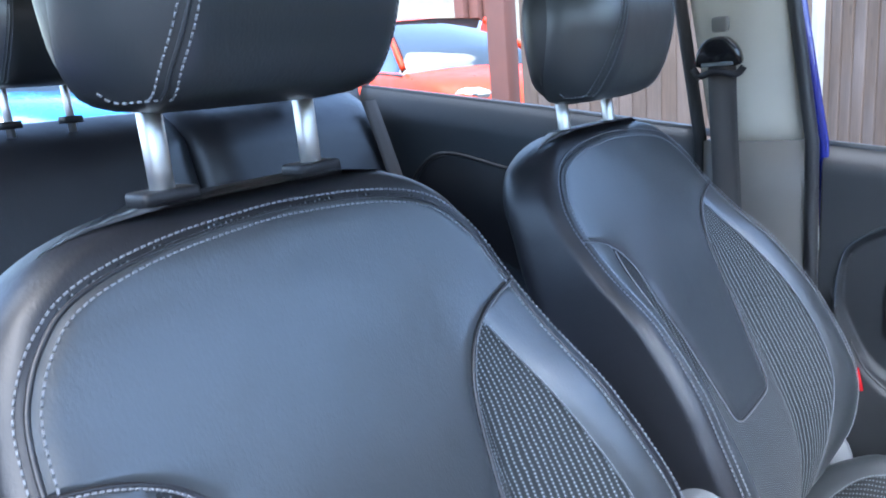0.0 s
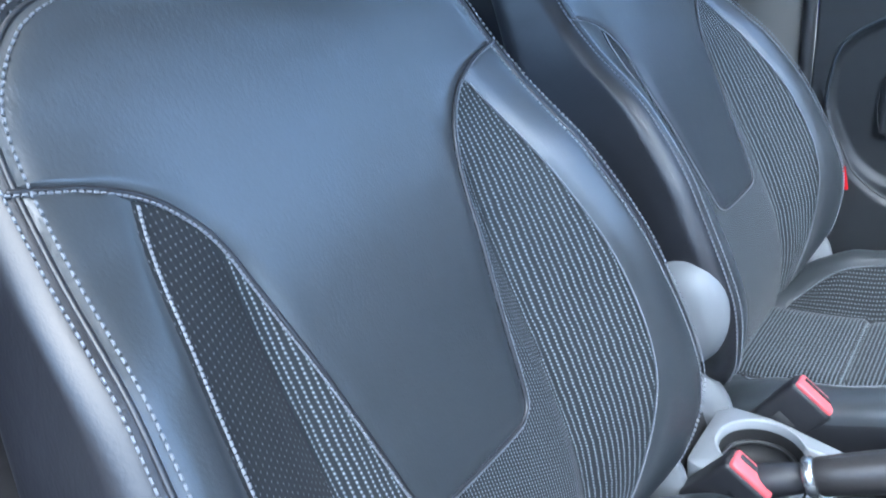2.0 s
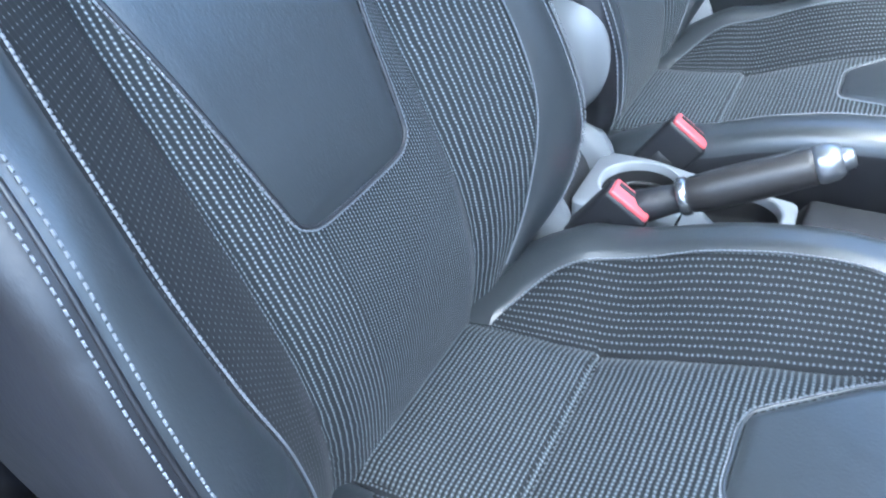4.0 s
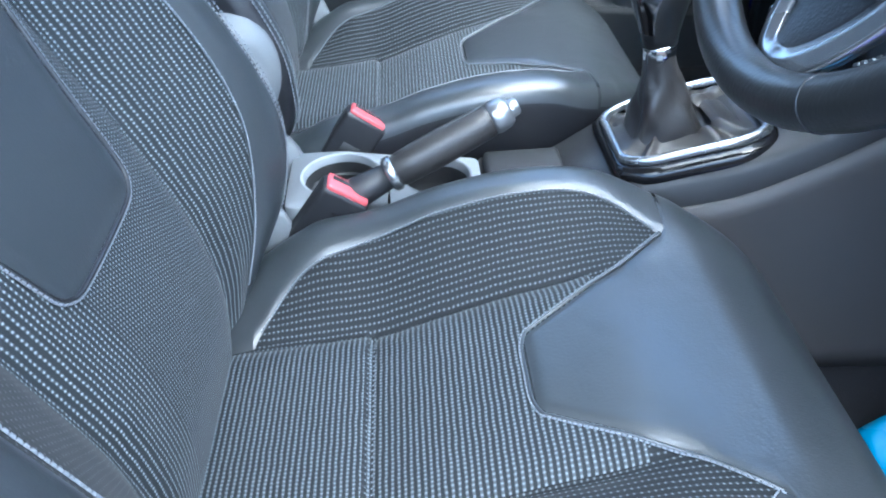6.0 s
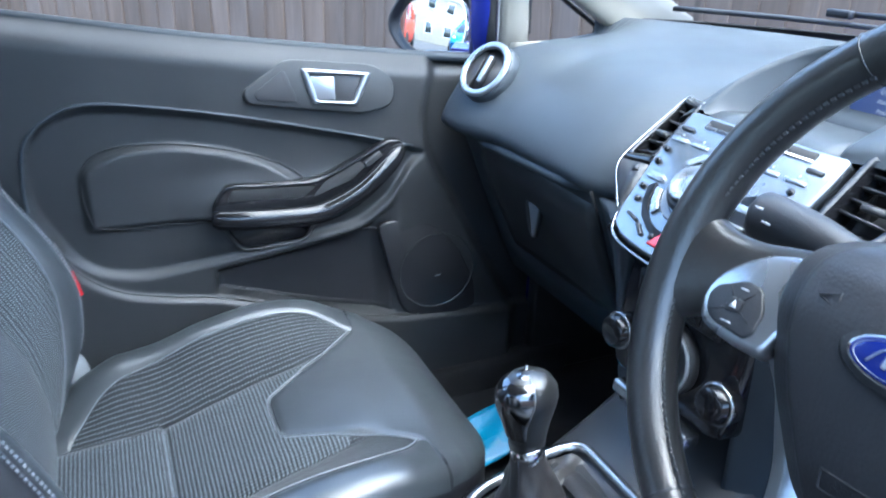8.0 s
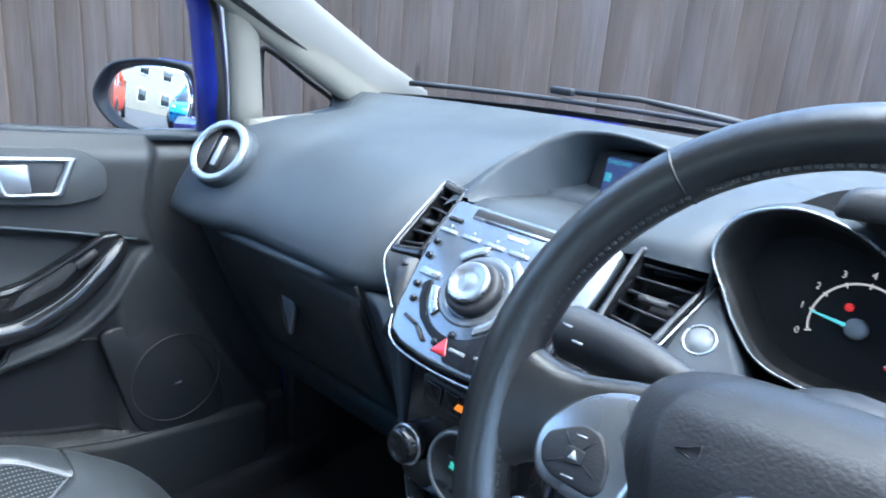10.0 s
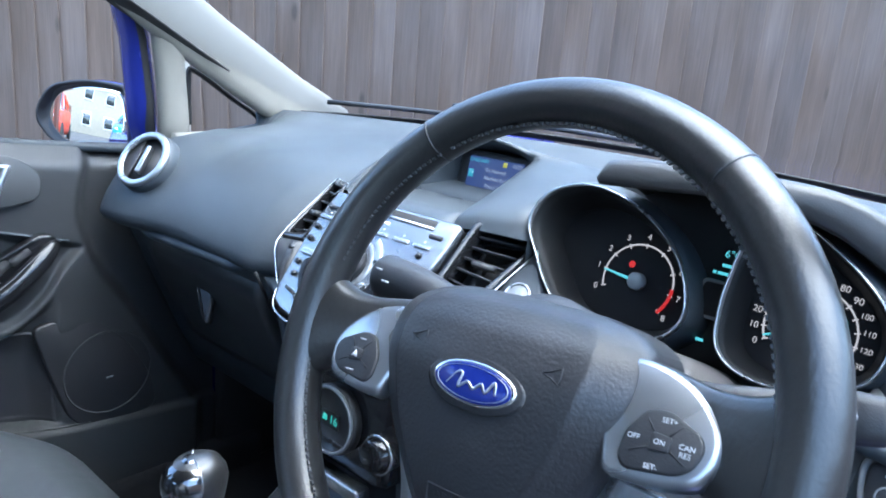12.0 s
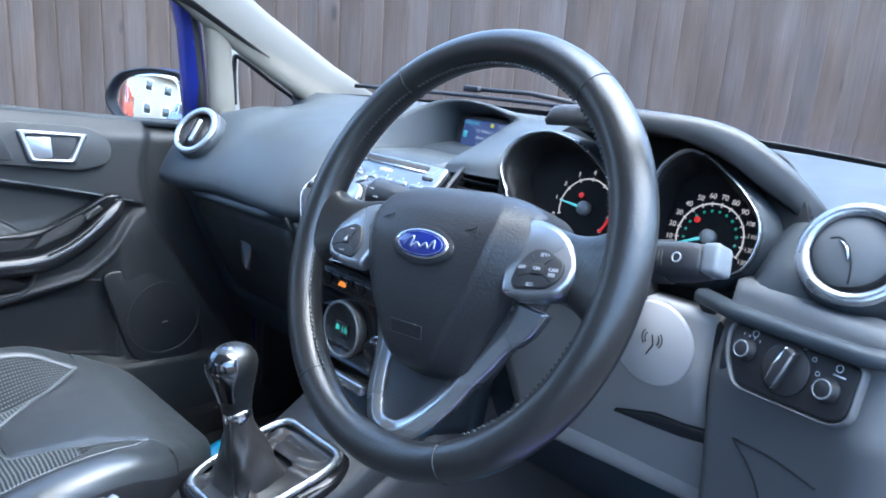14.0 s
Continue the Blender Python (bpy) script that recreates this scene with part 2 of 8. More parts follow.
RED_PAINT = surface("orange_red_car_paint", (0.62, 0.040, 0.008), 0.35, 0.0, bump=0.0, coat=0.1, vary=0.03, spec=0.2)
CYAN_PAINT = surface("bright_blue_car_paint", (0.01, 0.22, 0.5), 0.25, 0.1, bump=0.0, coat=1.0, vary=0.03)
RED_PLASTIC = surface("faded_red_plastic", (0.45, 0.075, 0.085), 0.35, bump=0.0)
RED_LENS = surface("red_reflector", (0.38, 0.008, 0.012), 0.15, bump=0.0, coat=0.6)
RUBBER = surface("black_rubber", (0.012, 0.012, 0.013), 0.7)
BELT = surface("seat_belt_webbing", (0.060, 0.055, 0.052), 0.8, grain=1500, bump=0.4)
CARPET = surface("dark_carpet", (0.010, 0.010, 0.013), 0.95, grain=1400, bump=0.8, vary=0.3, depth=0.003)
BLUE_FILM = surface("blue_protective_film", (0.02, 0.25, 0.45), 0.3, bump=0.1, grain=40)
WOOD = fence_mat("weathered_brown_fence", (0.116, 0.079, 0.058))
COVER = surface("grained_wheel_cover", (0.0165, 0.0165, 0.0185), 0.44, grain=420, bump=0.4, vary=0.1, depth=0.0009)
PRINT = surface("dim_white_print", (0.42, 0.43, 0.45), 0.6, bump=0.0)
CONCRETE = surface("pale_concrete", (0.36, 0.35, 0.32), 0.9, grain=120, bump=0.4, vary=0.12)
ASPHALT = surface("asphalt", (0.06, 0.06, 0.06), 0.9, grain=260, bump=0.8, vary=0.25, depth=0.004)
HEADLINER = surface("pale_headliner", (0.55, 0.53, 0.49), 0.9, grain=700, bump=0.2)
GLASS = glass_mat("clear_glass")
LOGO_BLUE = surface("blue_enamel", (0.006, 0.014, 0.13), 0.18, bump=0.0, coat=0.6)
WHITE_MARK = surface("white_print", (0.7, 0.72, 0.75), 0.6, bump=0.0)
SMOKED = surface("smoked_chrome", (0.20, 0.20, 0.21), 0.14, 1.0, bump=0.0, vary=0.03, rough_vary=0.03)
POST = surface("brushed_steel_post", (0.66, 0.65, 0.62), 0.42, 1.0, bump=0.04, vary=0.05)
MIRROR = surface("mirror_silver", (0.93, 0.94, 0.95), 0.015, 1.0, bump=0.0, vary=0.0, rough_vary=0.0)

BROWN_POST = surface("red_brown_stain", (0.12, 0.048, 0.036), 0.8, grain=80, bump=0.3)
RENDER_WALL = surface("pale_render", (0.30, 0.27, 0.215), 0.9, grain=30, bump=0.2)
TILE = surface("dark_roof_tile", (0.10, 0.07, 0.06), 0.8, grain=20, bump=0.5)
# warm colour of the added wall, chosen for its bounce light
WARM_WALL = surface("warm_bounce_wall", (0.40, 0.27, 0.20), 0.9, grain=40, bump=0.4)


# ---- building helpers ----
def thing(name, place, label, category, group="", kind=""):
    e = new(name)
    e.empty_display_size = 0.05
    e.location = place
    return tagged(e, label, category, group, kind)


def part(name, bm, material, parent=None, label="", smooth=True):
    """Links a bmesh, given in the scene's metres, as one mesh object under a thing or a part."""
    me = bpy.data.meshes.new(name)
    bmesh.ops.recalc_face_normals(bm, faces=bm.faces)
    bm.to_mesh(me)
    bm.free()
    if material is not None:
        for mt in material if isinstance(material, (list, tuple)) else (material,):
            me.materials.append(mt)
    if smooth:
        for p in me.polygons:
            p.use_smooth = True
    ob = new(name, me)
    if parent is not None:
        ob.parent = parent
        off = Vector((0, 0, 0))
        up = parent
        while up is not None:
            off += up.location
            up = up.parent
        me.transform(Matrix.Translation(-off))
    if label:
        tagged(ob, label)
    return ob


def box(x0, x1, y0, y1, z0, z1, bevel=0.004, seg=2, bm=None, m=None):
    own = bmesh.new()
    bmesh.ops.create_cube(own, size=1)
    for v in own.verts:
        v.co = Vector((x0 + (v.co.x + 0.5) * (x1 - x0), y0 + (v.co.y + 0.5) * (y1 - y0), z0 + (v.co.z + 0.5) * (z1 - z0)))
    if bevel > 0:
        bmesh.ops.bevel(own, geom=list(own.edges), offset=bevel, segments=seg, affect="EDGES", profile=0.5)
    if m is not None:
        own.transform(m)
    return join(bm, own)


def join(bm, own):
    if bm is None:
        return own
    me = bpy.data.meshes.new("tmp")
    own.to_mesh(me)
    own.free()
    bm.from_mesh(me)
    bpy.data.meshes.remove(me)
    return bm


def loft(loops, close=True, caps=True, bm=None, uvs=None):
    """Skins equal-length loops of points; close: each loop is a ring."""
    bm = bm or bmesh.new()
    rows = [[bm.verts.new(p) for p in lp] for lp in loops]
    n = len(rows[0])
    lay = bm.loops.layers.uv.verify() if uvs else None
    for i in range(len(rows) - 1):
        for j in range(n if close else n - 1):
            k = (j + 1) % n
            try:
                f = bm.faces.new((rows[i][j], rows[i][k], rows[i + 1][k], rows[i + 1][j]))
            except ValueError:
                continue
            if lay:
                for lo, (a, b) in zip(f.loops, ((i, j), (i, k), (i + 1, k), (i + 1, j))):
                    lo[lay].uv = uvs[a][b]
    if caps and close:
        for r in (rows[0], rows[-1]):
            try:
                bm.faces.new(r)
            except ValueError:
                pass
    return bm


def frames_along(pts):
    out = []
    last = None
    for i, p in enumerate(pts):
        a, b = pts[max(0, i - 1)], pts[min(len(pts) - 1, i + 1)]
        t = (Vector(b) - Vector(a)).normalized()
        if last is None:
            ref = Vector((0, 0, 1)) if abs(t.z) < 0.9 else Vector((1, 0, 0))
            last = (ref - t * ref.dot(t)).normalized()
        else:
            last = (last - t * last.dot(t)).normalized()
        out.append((Vector(p), t, last, t.cross(last)))
    return out


def tube(pts, radius, n=10, bm=None, caps=True, flat=1.0):
    """A round or flattened rod along points; radius: a number or one for each point."""
    loops = []
    for i, (p, t, u, w) in enumerate(frames_along(pts)):
        r = radius[i] if isinstance(radius, (list, tuple)) else radius
        loops.append([p + u * (r * flat * math.cos(a)) + w * (r * math.sin(a)) for a in (2 * math.pi * k / n for k in range(n))])
    return loft(loops, True, caps, bm)


def smooth_path(pts, per=8, closed=False):
    """Catmull-Rom through points."""
    P = [Vector(p) for p in pts]
    n = len(P)
    out = []
    for i in range(n if closed else n - 1):
        if closed:
            a, b, c, d = P[i - 1], P[i], P[(i + 1) % n], P[(i + 2) % n]
        else:
            a, b, c, d = P[max(0, i - 1)], P[i], P[i + 1], P[min(n - 1, i + 2)]
        for k in range(per):
            s = k / per
            out.append(0.5 * ((2 * b) + (c - a) * s + (2 * a - 5 * b + 4 * c - d) * s * s + (3 * b - a - 3 * c + d) * s ** 3))
    if not closed:
        out.append(P[-1])
    return out


def rounded_poly(pts, r, seg=4):
    """A 2D polygon with its corners rounded."""
    out = []
    n = len(pts)
    for i in range(n):
        p, a, b = Vector(pts[i]), Vector(pts[i - 1]), Vector(pts[(i + 1) % n])
        rr = r[i] if isinstance(r, (list, tuple)) else r
        da, db = (a - p), (b - p)
        k = min(rr, da.length * 0.45, db.length * 0.45)
        s, e = p + da.normalized() * k, p + db.normalized() * k
        for q in range(seg + 1):
            f = q / seg
            out.append(s * (1 - f) ** 2 + p * (2 * f * (1 - f)) + e * f ** 2)
    return out


def plate(pts, depth, m, bevel=0.002, bm=None):
    """A flat shape (2D points, counter-clockwise) with thickness towards +z and a rounded upper rim, set at the pose m."""
    c = sum((Vector(p) for p in pts), Vector((0, 0))) / len(pts)

    def inset(d):
        res = []
        n = len(pts)
        for i in range(n):
            p, a, b = Vector(pts[i]), Vector(pts[i - 1]), Vector(pts[(i + 1) % n])
            t = (b - a)
            if t.length < 1e-9:
                res.append(p)
                continue
            t.normalize()
            res.append(p + Vector((-t.y, t.x)) * d)
        return res

    area = sum(pts[i - 1][0] * pts[i][1] - pts[i][0] * pts[i - 1][1] for i in range(len(pts)))
    sg = 1 if area > 0 else -1
    loops = [[(p[0], p[1], 0) for p in pts], [(p[0], p[1], depth - bevel) for p in pts]]
    if bevel > 0:
        loops.append([(p.x, p.y, depth - bevel * 0.3) for p in inset(sg * bevel * 0.3)])
        loops.append([(p.x, p.y, depth) for p in inset(sg * bevel)])
    own = loft(loops)
    own.transform(m)
    return join(bm, own)


def ring(radius, tube_r, m, n=48, k=12, squash=1.0, bm=None):
    """A torus round the z axis of the pose m."""
    loops = []
    for i in range(n):
        a = 2 * math.pi * i / n
        loops.append([((radius + tube_r * math.cos(b)) * math.cos(a), (radius + tube_r * math.cos(b)) * math.sin(a), tube_r * squash * math.sin(b)) for b in (2 * math.pi * q / k for q in range(k))])
    loops.append(loops[0])
    own = loft(loops, True, False)
    bmesh.ops.remove_doubles(own, verts=own.verts, dist=1e-6)
    own.transform(m)
    return join(bm, own)


def lathe(profile, m, n=32, bm=None):
    """A turned shape: (radius, height) pairs round the z axis of the pose m."""
    loops = [[(r * math.cos(2 * math.pi * i / n), r * math.sin(2 * math.pi * i / n), h) for i in range(n)] for r, h in profile]
    own = loft(loops)
    own.transform(m)
    return join(bm, own)


def axes(origin, x, y):
    """A pose with its x along x and its z square to x and y."""
    x = Vector(x).normalized()
    z = x.cross(Vector(y)).normalized()
    y = z.cross(x)
    m = Matrix((x, y, z)).transposed().to_4x4()
    m.translation = Vector(origin)
    return m


def lerp(table, x):
    """Smooth interpolation in a short table of (x, value)."""
    if x <= table[0][0]:
        return table[0][1]
    for (a, va), (b, vb) in zip(table, table[1:]):
        if x <= b:
            return va + (vb - va) * (x - a) / (b - a)
    return table[-1][1]


def curve_of(table):
    """A smooth function through (x, value) pairs."""
    xs = [p[0] for p in table]
    ys = [p[1] for p in table]
    n = len(xs)
    d = [(ys[i + 1] - ys[i]) / (xs[i + 1] - xs[i]) for i in range(n - 1)]
    m = [d[0]] + [0 if d[i - 1] * d[i] <= 0 else 2 * d[i - 1] * d[i] / (d[i - 1] + d[i]) for i in range(1, n - 1)] + [d[-1]]

    def f(x):
        if x <= xs[0]:
            return ys[0]
        if x >= xs[-1]:
            return ys[-1]
        i = max(k for k in range(n - 1) if xs[k] <= x)
        h = xs[i + 1] - xs[i]
        s = (x - xs[i]) / h
        return (ys[i] * (1 + 2 * s) * (1 - s) ** 2 + m[i] * h * s * (1 - s) ** 2 + ys[i + 1] * s * s * (3 - 2 * s) + m[i + 1] * h * s * s * (s - 1))

    return f


def stitches(pts, normals, step=0.0052, length=0.0036, width=0.0009, bm=None, lift=0.0006):
    """Short raised threads along a seam."""
    bm = bm or bmesh.new()
    acc, k = 0.0, 0
    P = [Vector(p) for p in pts]
    for i in range(len(P) - 1):
        seg = P[i + 1] - P[i]
        L = seg.length
        if L < 1e-7:
            continue
        t = seg / L
        while acc < L:
            p = P[i] + t * acc
            nn = Vector(normals[i]).normalized()
            w = t.cross(nn).normalized() * width
            a, b = p - t * length / 2, p + t * length / 2
            q = [a - w, a + w, b + w, b - w]
            lo = [bm.verts.new(v) for v in q]
            hi = [bm.verts.new(v + nn * (lift + width) - (v - p) * 0.35) for v in q]
            bm.faces.new(hi)
            for s in range(4):
                bm.faces.new((lo[s], lo[(s + 1) % 4], hi[(s + 1) % 4], hi[s]))
            acc += step
        acc -= L
    return bm


def flat_ring(outer, k0, k1, m, h, bm=None):
    loops = []
    for k, z in ((k1, 0), (k1, h * 0.6), (k1 * 0.6 + k0 * 0.4, h), (k1 * 0.3 + k0 * 0.7, h), (k0, h * 0.5), (k0, 0)):
        loops.append([m @ Vector((p.x * k, p.y * k, z)) for p in outer])
    return loft(loops, True, False, bm)


# ---- seats ----
def smooth01(x):
    x = min(1.0, max(0.0, x))
    return x * x * (3 - 2 * x)


def pillow(rows, W, top, under, place, n=48, edge=None):
    """A padded solid: an upper and a lower sheet over |u| < W(t), with rounded edges. Upper faces take material 0, the rest 1."""
    bm = bmesh.new()
    lay = bm.loops.layers.uv.verify()
    grid = []
    for t in rows:
        w = W(t)
        us = [w * math.sin(math.pi / 2 * (-1 + 2 * j / n)) for j in range(n + 1)]
        up = [bm.verts.new(place(u, t, top(u, t))) for u in us]
        lo = [bm.verts.new(place(u, t, under(u, t))) for u in reversed(us)]
        grid.append((us, up + lo))
    m = 2 * (n + 1)
    for i in range(len(rows) - 1):
        for j in range(m):
            k = (j + 1) % m
            f = bm.faces.new((grid[i][1][j], grid[i][1][k], grid[i + 1][1][k], grid[i + 1][1][j]))
            inner = j < n and (edge is None or (abs(grid[i][0][j] + grid[i][0][j + 1]) / 2 < edge(rows[i])))
            f.material_index = 0 if inner else 1
            if j < n:
                ua, ub = grid[i][0], grid[i + 1][0]
                for lo_, uv in zip(f.loops, ((ua[j], rows[i]), (ua[j + 1], rows[i]), (ub[j + 1], rows[i + 1]), (ub[j], rows[i + 1]))):
                    lo_[lay].uv = uv
    for g in (grid[0][1], grid[-1][1]):
        try:
            f = bm.faces.new(g)
            f.material_index = 1
        except ValueError:
            pass
    return bm


def normal_of(top, place, u, t):
    e = 0.002
    p = Vector(place(u, t, top(u, t)))
    a = Vector(place(u + e, t, top(u + e, t))) - p
    b = Vector(place(u, t + e, top(u, t + e))) - p
    nn = a.cross(b).normalized()
    q = Vector(place(u, t, top(u, t) + 0.01)) - p
    return nn if nn.dot(q) > 0 else -nn


def overlay(top, place, lo, hi, t0, t1, nt=40, nu=16, lift=0.003, soft=0.008, ends=(True, True)):
    """A sewn-on panel between the lines lo(t) and hi(t): proud in the middle, sunk at its seams."""
    loops, uvs = [], []
    for i in range(nt + 1):
        t = t0 + (t1 - t0) * i / nt
        a, b = lo(t), hi(t)
        row, uv = [], []
        for j in range(nu + 1):
            s = 0.5 - 0.5 * math.cos(math.pi * j / nu)
            u = a + (b - a) * s
            d = min(u - a, b - u) if b > a else 0
            if ends[0]:
                d = min(d, abs(t - t0))
            if ends[1]:
                d = min(d, abs(t1 - t))
            h = 0.0003 + 0.75 * lift * smooth01(d / (1.8 * soft)) if soft else lift
            p = Vector(place(u, t, top(u, t))) + normal_of(top, place, u, t) * h
            row.append(p)
            uv.append((u, t))
        loops.append(row)
        uvs.append(uv)
    return loft(loops, False, False, uvs=uvs)


def seam_points(top, place, line, per=6, lift=0.002):
    """Surface points and normals along a line of (u, t)."""
    pts = smooth_path([(u, t, 0) for u, t in line], per)
    out, nrm = [], []
    for p in pts:
        nn = normal_of(top, place, p.x, p.y)
        out.append(Vector(place(p.x, p.y, top(p.x, p.y))) + nn * lift)
        nrm.append(nn)
    return out, nrm


SEAT_X = 0.345

# backrest: u across, t up, value forward
back_w = curve_of([(0.44, 0.17), (0.50, 0.215), (0.56, 0.262), (0.62, 0.286), (0.70, 0.290), (0.80, 0.280), (0.90, 0.264), (1.0, 0.248), (1.05, 0.237), (1.09, 0.215), (1.115, 0.183), (1.13, 0.145), (1.14, 0.085)])
back_mid = curve_of([(0.44, -0.01), (0.50, 0.004), (0.56, 0.010), (0.62, 0.004), (0.71, -0.024), (0.80, -0.062), (0.90, -0.104), (1.0, -0.152), (1.08, -0.190), (1.115, -0.208), (1.13, -0.222), (1.14, -0.243)])
back_bol = curve_of([(0.44, 0.0), (0.52, 0.020), (0.60, 0.050), (0.70, 0.072), (0.80, 0.074), (0.90, 0.056), (0.97, 0.022), (1.03, 0.004), (1.08, 0.0)])
back_rear = curve_of([(0.44, -0.12), (0.6, -0.15), (0.8, -0.20), (1.0, -0.262), (1.1, -0.288), (1.13, -0.280), (1.14, -0.262)])


def back_front(u, t):
    w, r = back_w(t), 0.022
    a = abs(u)
    v = back_mid(t) + back_bol(t) * smooth01((a - 0.118) / (0.252 - 0.118))
    if a > w - r:
        k = min(1.0, (a - (w - r)) / r)
        v -= r * (1 - math.sqrt(max(0.0, 1 - k * k)))
    if t < 1.06:
        v -= 0.010 * smooth01((a - 0.1) / 0.03) * smooth01((0.155 - a) / 0.03) * smooth01((0.96 - t) / 0.1)
    return v


def back_behind(u, t):
    w, r = back_w(t), 0.05
    a = abs(u)
    v = back_rear(t)
    if a > w - r:
        k = min(1.0, (a - (w - r)) / r)
        v += r * (1 - math.sqrt(max(0.0, 1 - k * k)))
    return v


def back_place(u, t, v):
    return (SEAT_X + u, v, t)


# line between the leather middle and the cloth: tongue, then arch
tongue = curve_of([(0.708, 0.052), (0.712, 0.066), (0.720, 0.075), (0.74, 0.080), (0.80, 0.092), (0.88, 0.110), (0.93, 0.124), (0.955, 0.136), (0.975, 0.153), (0.988, 0.172), (0.998, 0.195), (1.005, 0.222), (1.008, 0.236)])
cloth_edge = curve_of([(0.50, 0.165), (0.545, 0.176), (0.60, 0.187), (0.66, 0.200), (0.72, 0.212), (0.78, 0.214), (0.84, 0.207), (0.90, 0.195), (0.95, 0.181), (0.985, 0.168)])
seam_in = curve_of([(0.50, 0.015), (0.62, 0.020), (0.85, 0.022), (1.0, 0.020), (1.06, 0.017), (1.10, 0.013), (1.14, 0.011)])
seam_w = lambda t: back_w(t) - seam_in(t)


top_edge = curve_of([(1.0, 0.0), (1.03, 0.0), (1.055, 0.004), (1.078, 0.012), (1.094, 0.022), (1.105, 0.042), (1.113, 0.078), (1.117, 0.125), (1.1185, 0.165)])
shoulder = lambda t: max(0.004, seam_w(t) - top_edge(t))


def add_stitches(name, lines, top, place, parent, label="", lift=0.0028, step=0.0056, length=0.004, width=0.0008):
    for ln in lines:
        bm = bmesh.new()
        p, nrm = seam_points(top, place, ln, lift=lift)
        stitches(p, nrm, step, length, width, bm)
        tagged(part(name, bm, THREAD, parent, label, smooth=False), kind="stuff")


def add_cord(name, lines, top, place, parent, radius=0.0018, material=None, lift=0.0012):
    for ln in lines:
        p, nrm = seam_points(top, place, ln, lift=lift)
        part(name, tube(p, radius, 6), material or LEATHER, parent)


# cushion: u across, t forward, value up
cush_w = curve_of([(-0.10, 0.20), (0.0, 0.238), (0.1, 0.252), (0.3, 0.256), (0.40, 0.248), (0.45, 0.230), (0.49, 0.205), (0.52, 0.176), (0.545, 0.130), (0.555, 0.07)])
cush_mid = curve_of([(-0.10, 0.455), (-0.02, 0.478), (0.07, 0.486), (0.14, 0.494), (0.22, 0.520), (0.30, 0.545), (0.40, 0.563), (0.46, 0.563), (0.51, 0.548), (0.54, 0.525), (0.555, 0.49)])
cush_bol = curve_of([(-0.10, 0.0), (0.0, 0.018), (0.05, 0.045), (0.10, 0.062), (0.20, 0.062), (0.30, 0.052), (0.38, 0.034), (0.44, 0.012), (0.48, 0.0)])


def cush_top(u, t):
    w, r = cush_w(t), 0.03
    a = abs(u)
    v = cush_mid(t) + cush_bol(t) * smooth01((a - 0.105) / (0.215 - 0.105))
    v -= 0.006 * smooth01((a - 0.085) / 0.022) * smooth01((0.132 - a) / 0.025) * smooth01((0.42 - t) / 0.1)
    v += (0.005 * smooth01((0.146 - t) / 0.006) - 0.004 * max(0.0, 1 - abs(t - 0.146) / 0.006)) * smooth01((0.118 - a) / 0.012)
    v -= 0.005 * max(0.0, 1 - abs(a - 0.110) / 0.006) * smooth01((0.40 - t) / 0.06)
    if a > w - r:
        k = min(1.0, (a - (w - r)) / r)
        v -= r * (1 - math.sqrt(max(0.0, 1 - k * k)))
    return v


def cush_under(u, t):
    return 0.34 + 0.10 * smooth01((t - 0.45) / 0.12)


def cush_place(u, t, v):
    return (SEAT_X + u, t, v)


# head restraint: u across, t up, value forward
rest_w = curve_of([(1.203, 0.075), (1.208, 0.108), (1.22, 0.126), (1.25, 0.138), (1.30, 0.141), (1.36, 0.135), (1.39, 0.120), (1.405, 0.10), (1.412, 0.06)])
rest_front = curve_of([(1.203, -0.205), (1.208, -0.185), (1.22, -0.164), (1.26, -0.140), (1.32, -0.126), (1.38, -0.140), (1.405, -0.175), (1.412, -0.195)])
rest_back = curve_of([(1.203, -0.228), (1.21, -0.250), (1.24, -0.268), (1.32, -0.272), (1.38, -0.260), (1.405, -0.238), (1.412, -0.22)])


def rest_top(u, t):
    w, a = rest_w(t), abs(u)
    v = rest_front(t)
    v -= 0.062 * smooth01((a - 0.078) / 0.075)
    r = 0.03
    if a > w - r:
        k = min(1.0, (a - (w - r)) / r)
        v -= r * (1 - math.sqrt(max(0.0, 1 - k * k)))
    return max(v, rest_back(t) + 0.004)


def rest_under(u, t):
    w, a = rest_w(t), abs(u)
    v, r = rest_back(t), 0.04
    if a > w - r:
        k = min(1.0, (a - (w - r)) / r)
        v += r * (1 - math.sqrt(max(0.0, 1 - k * k)))
    return min(v, rest_top(u, t) - 0.002)


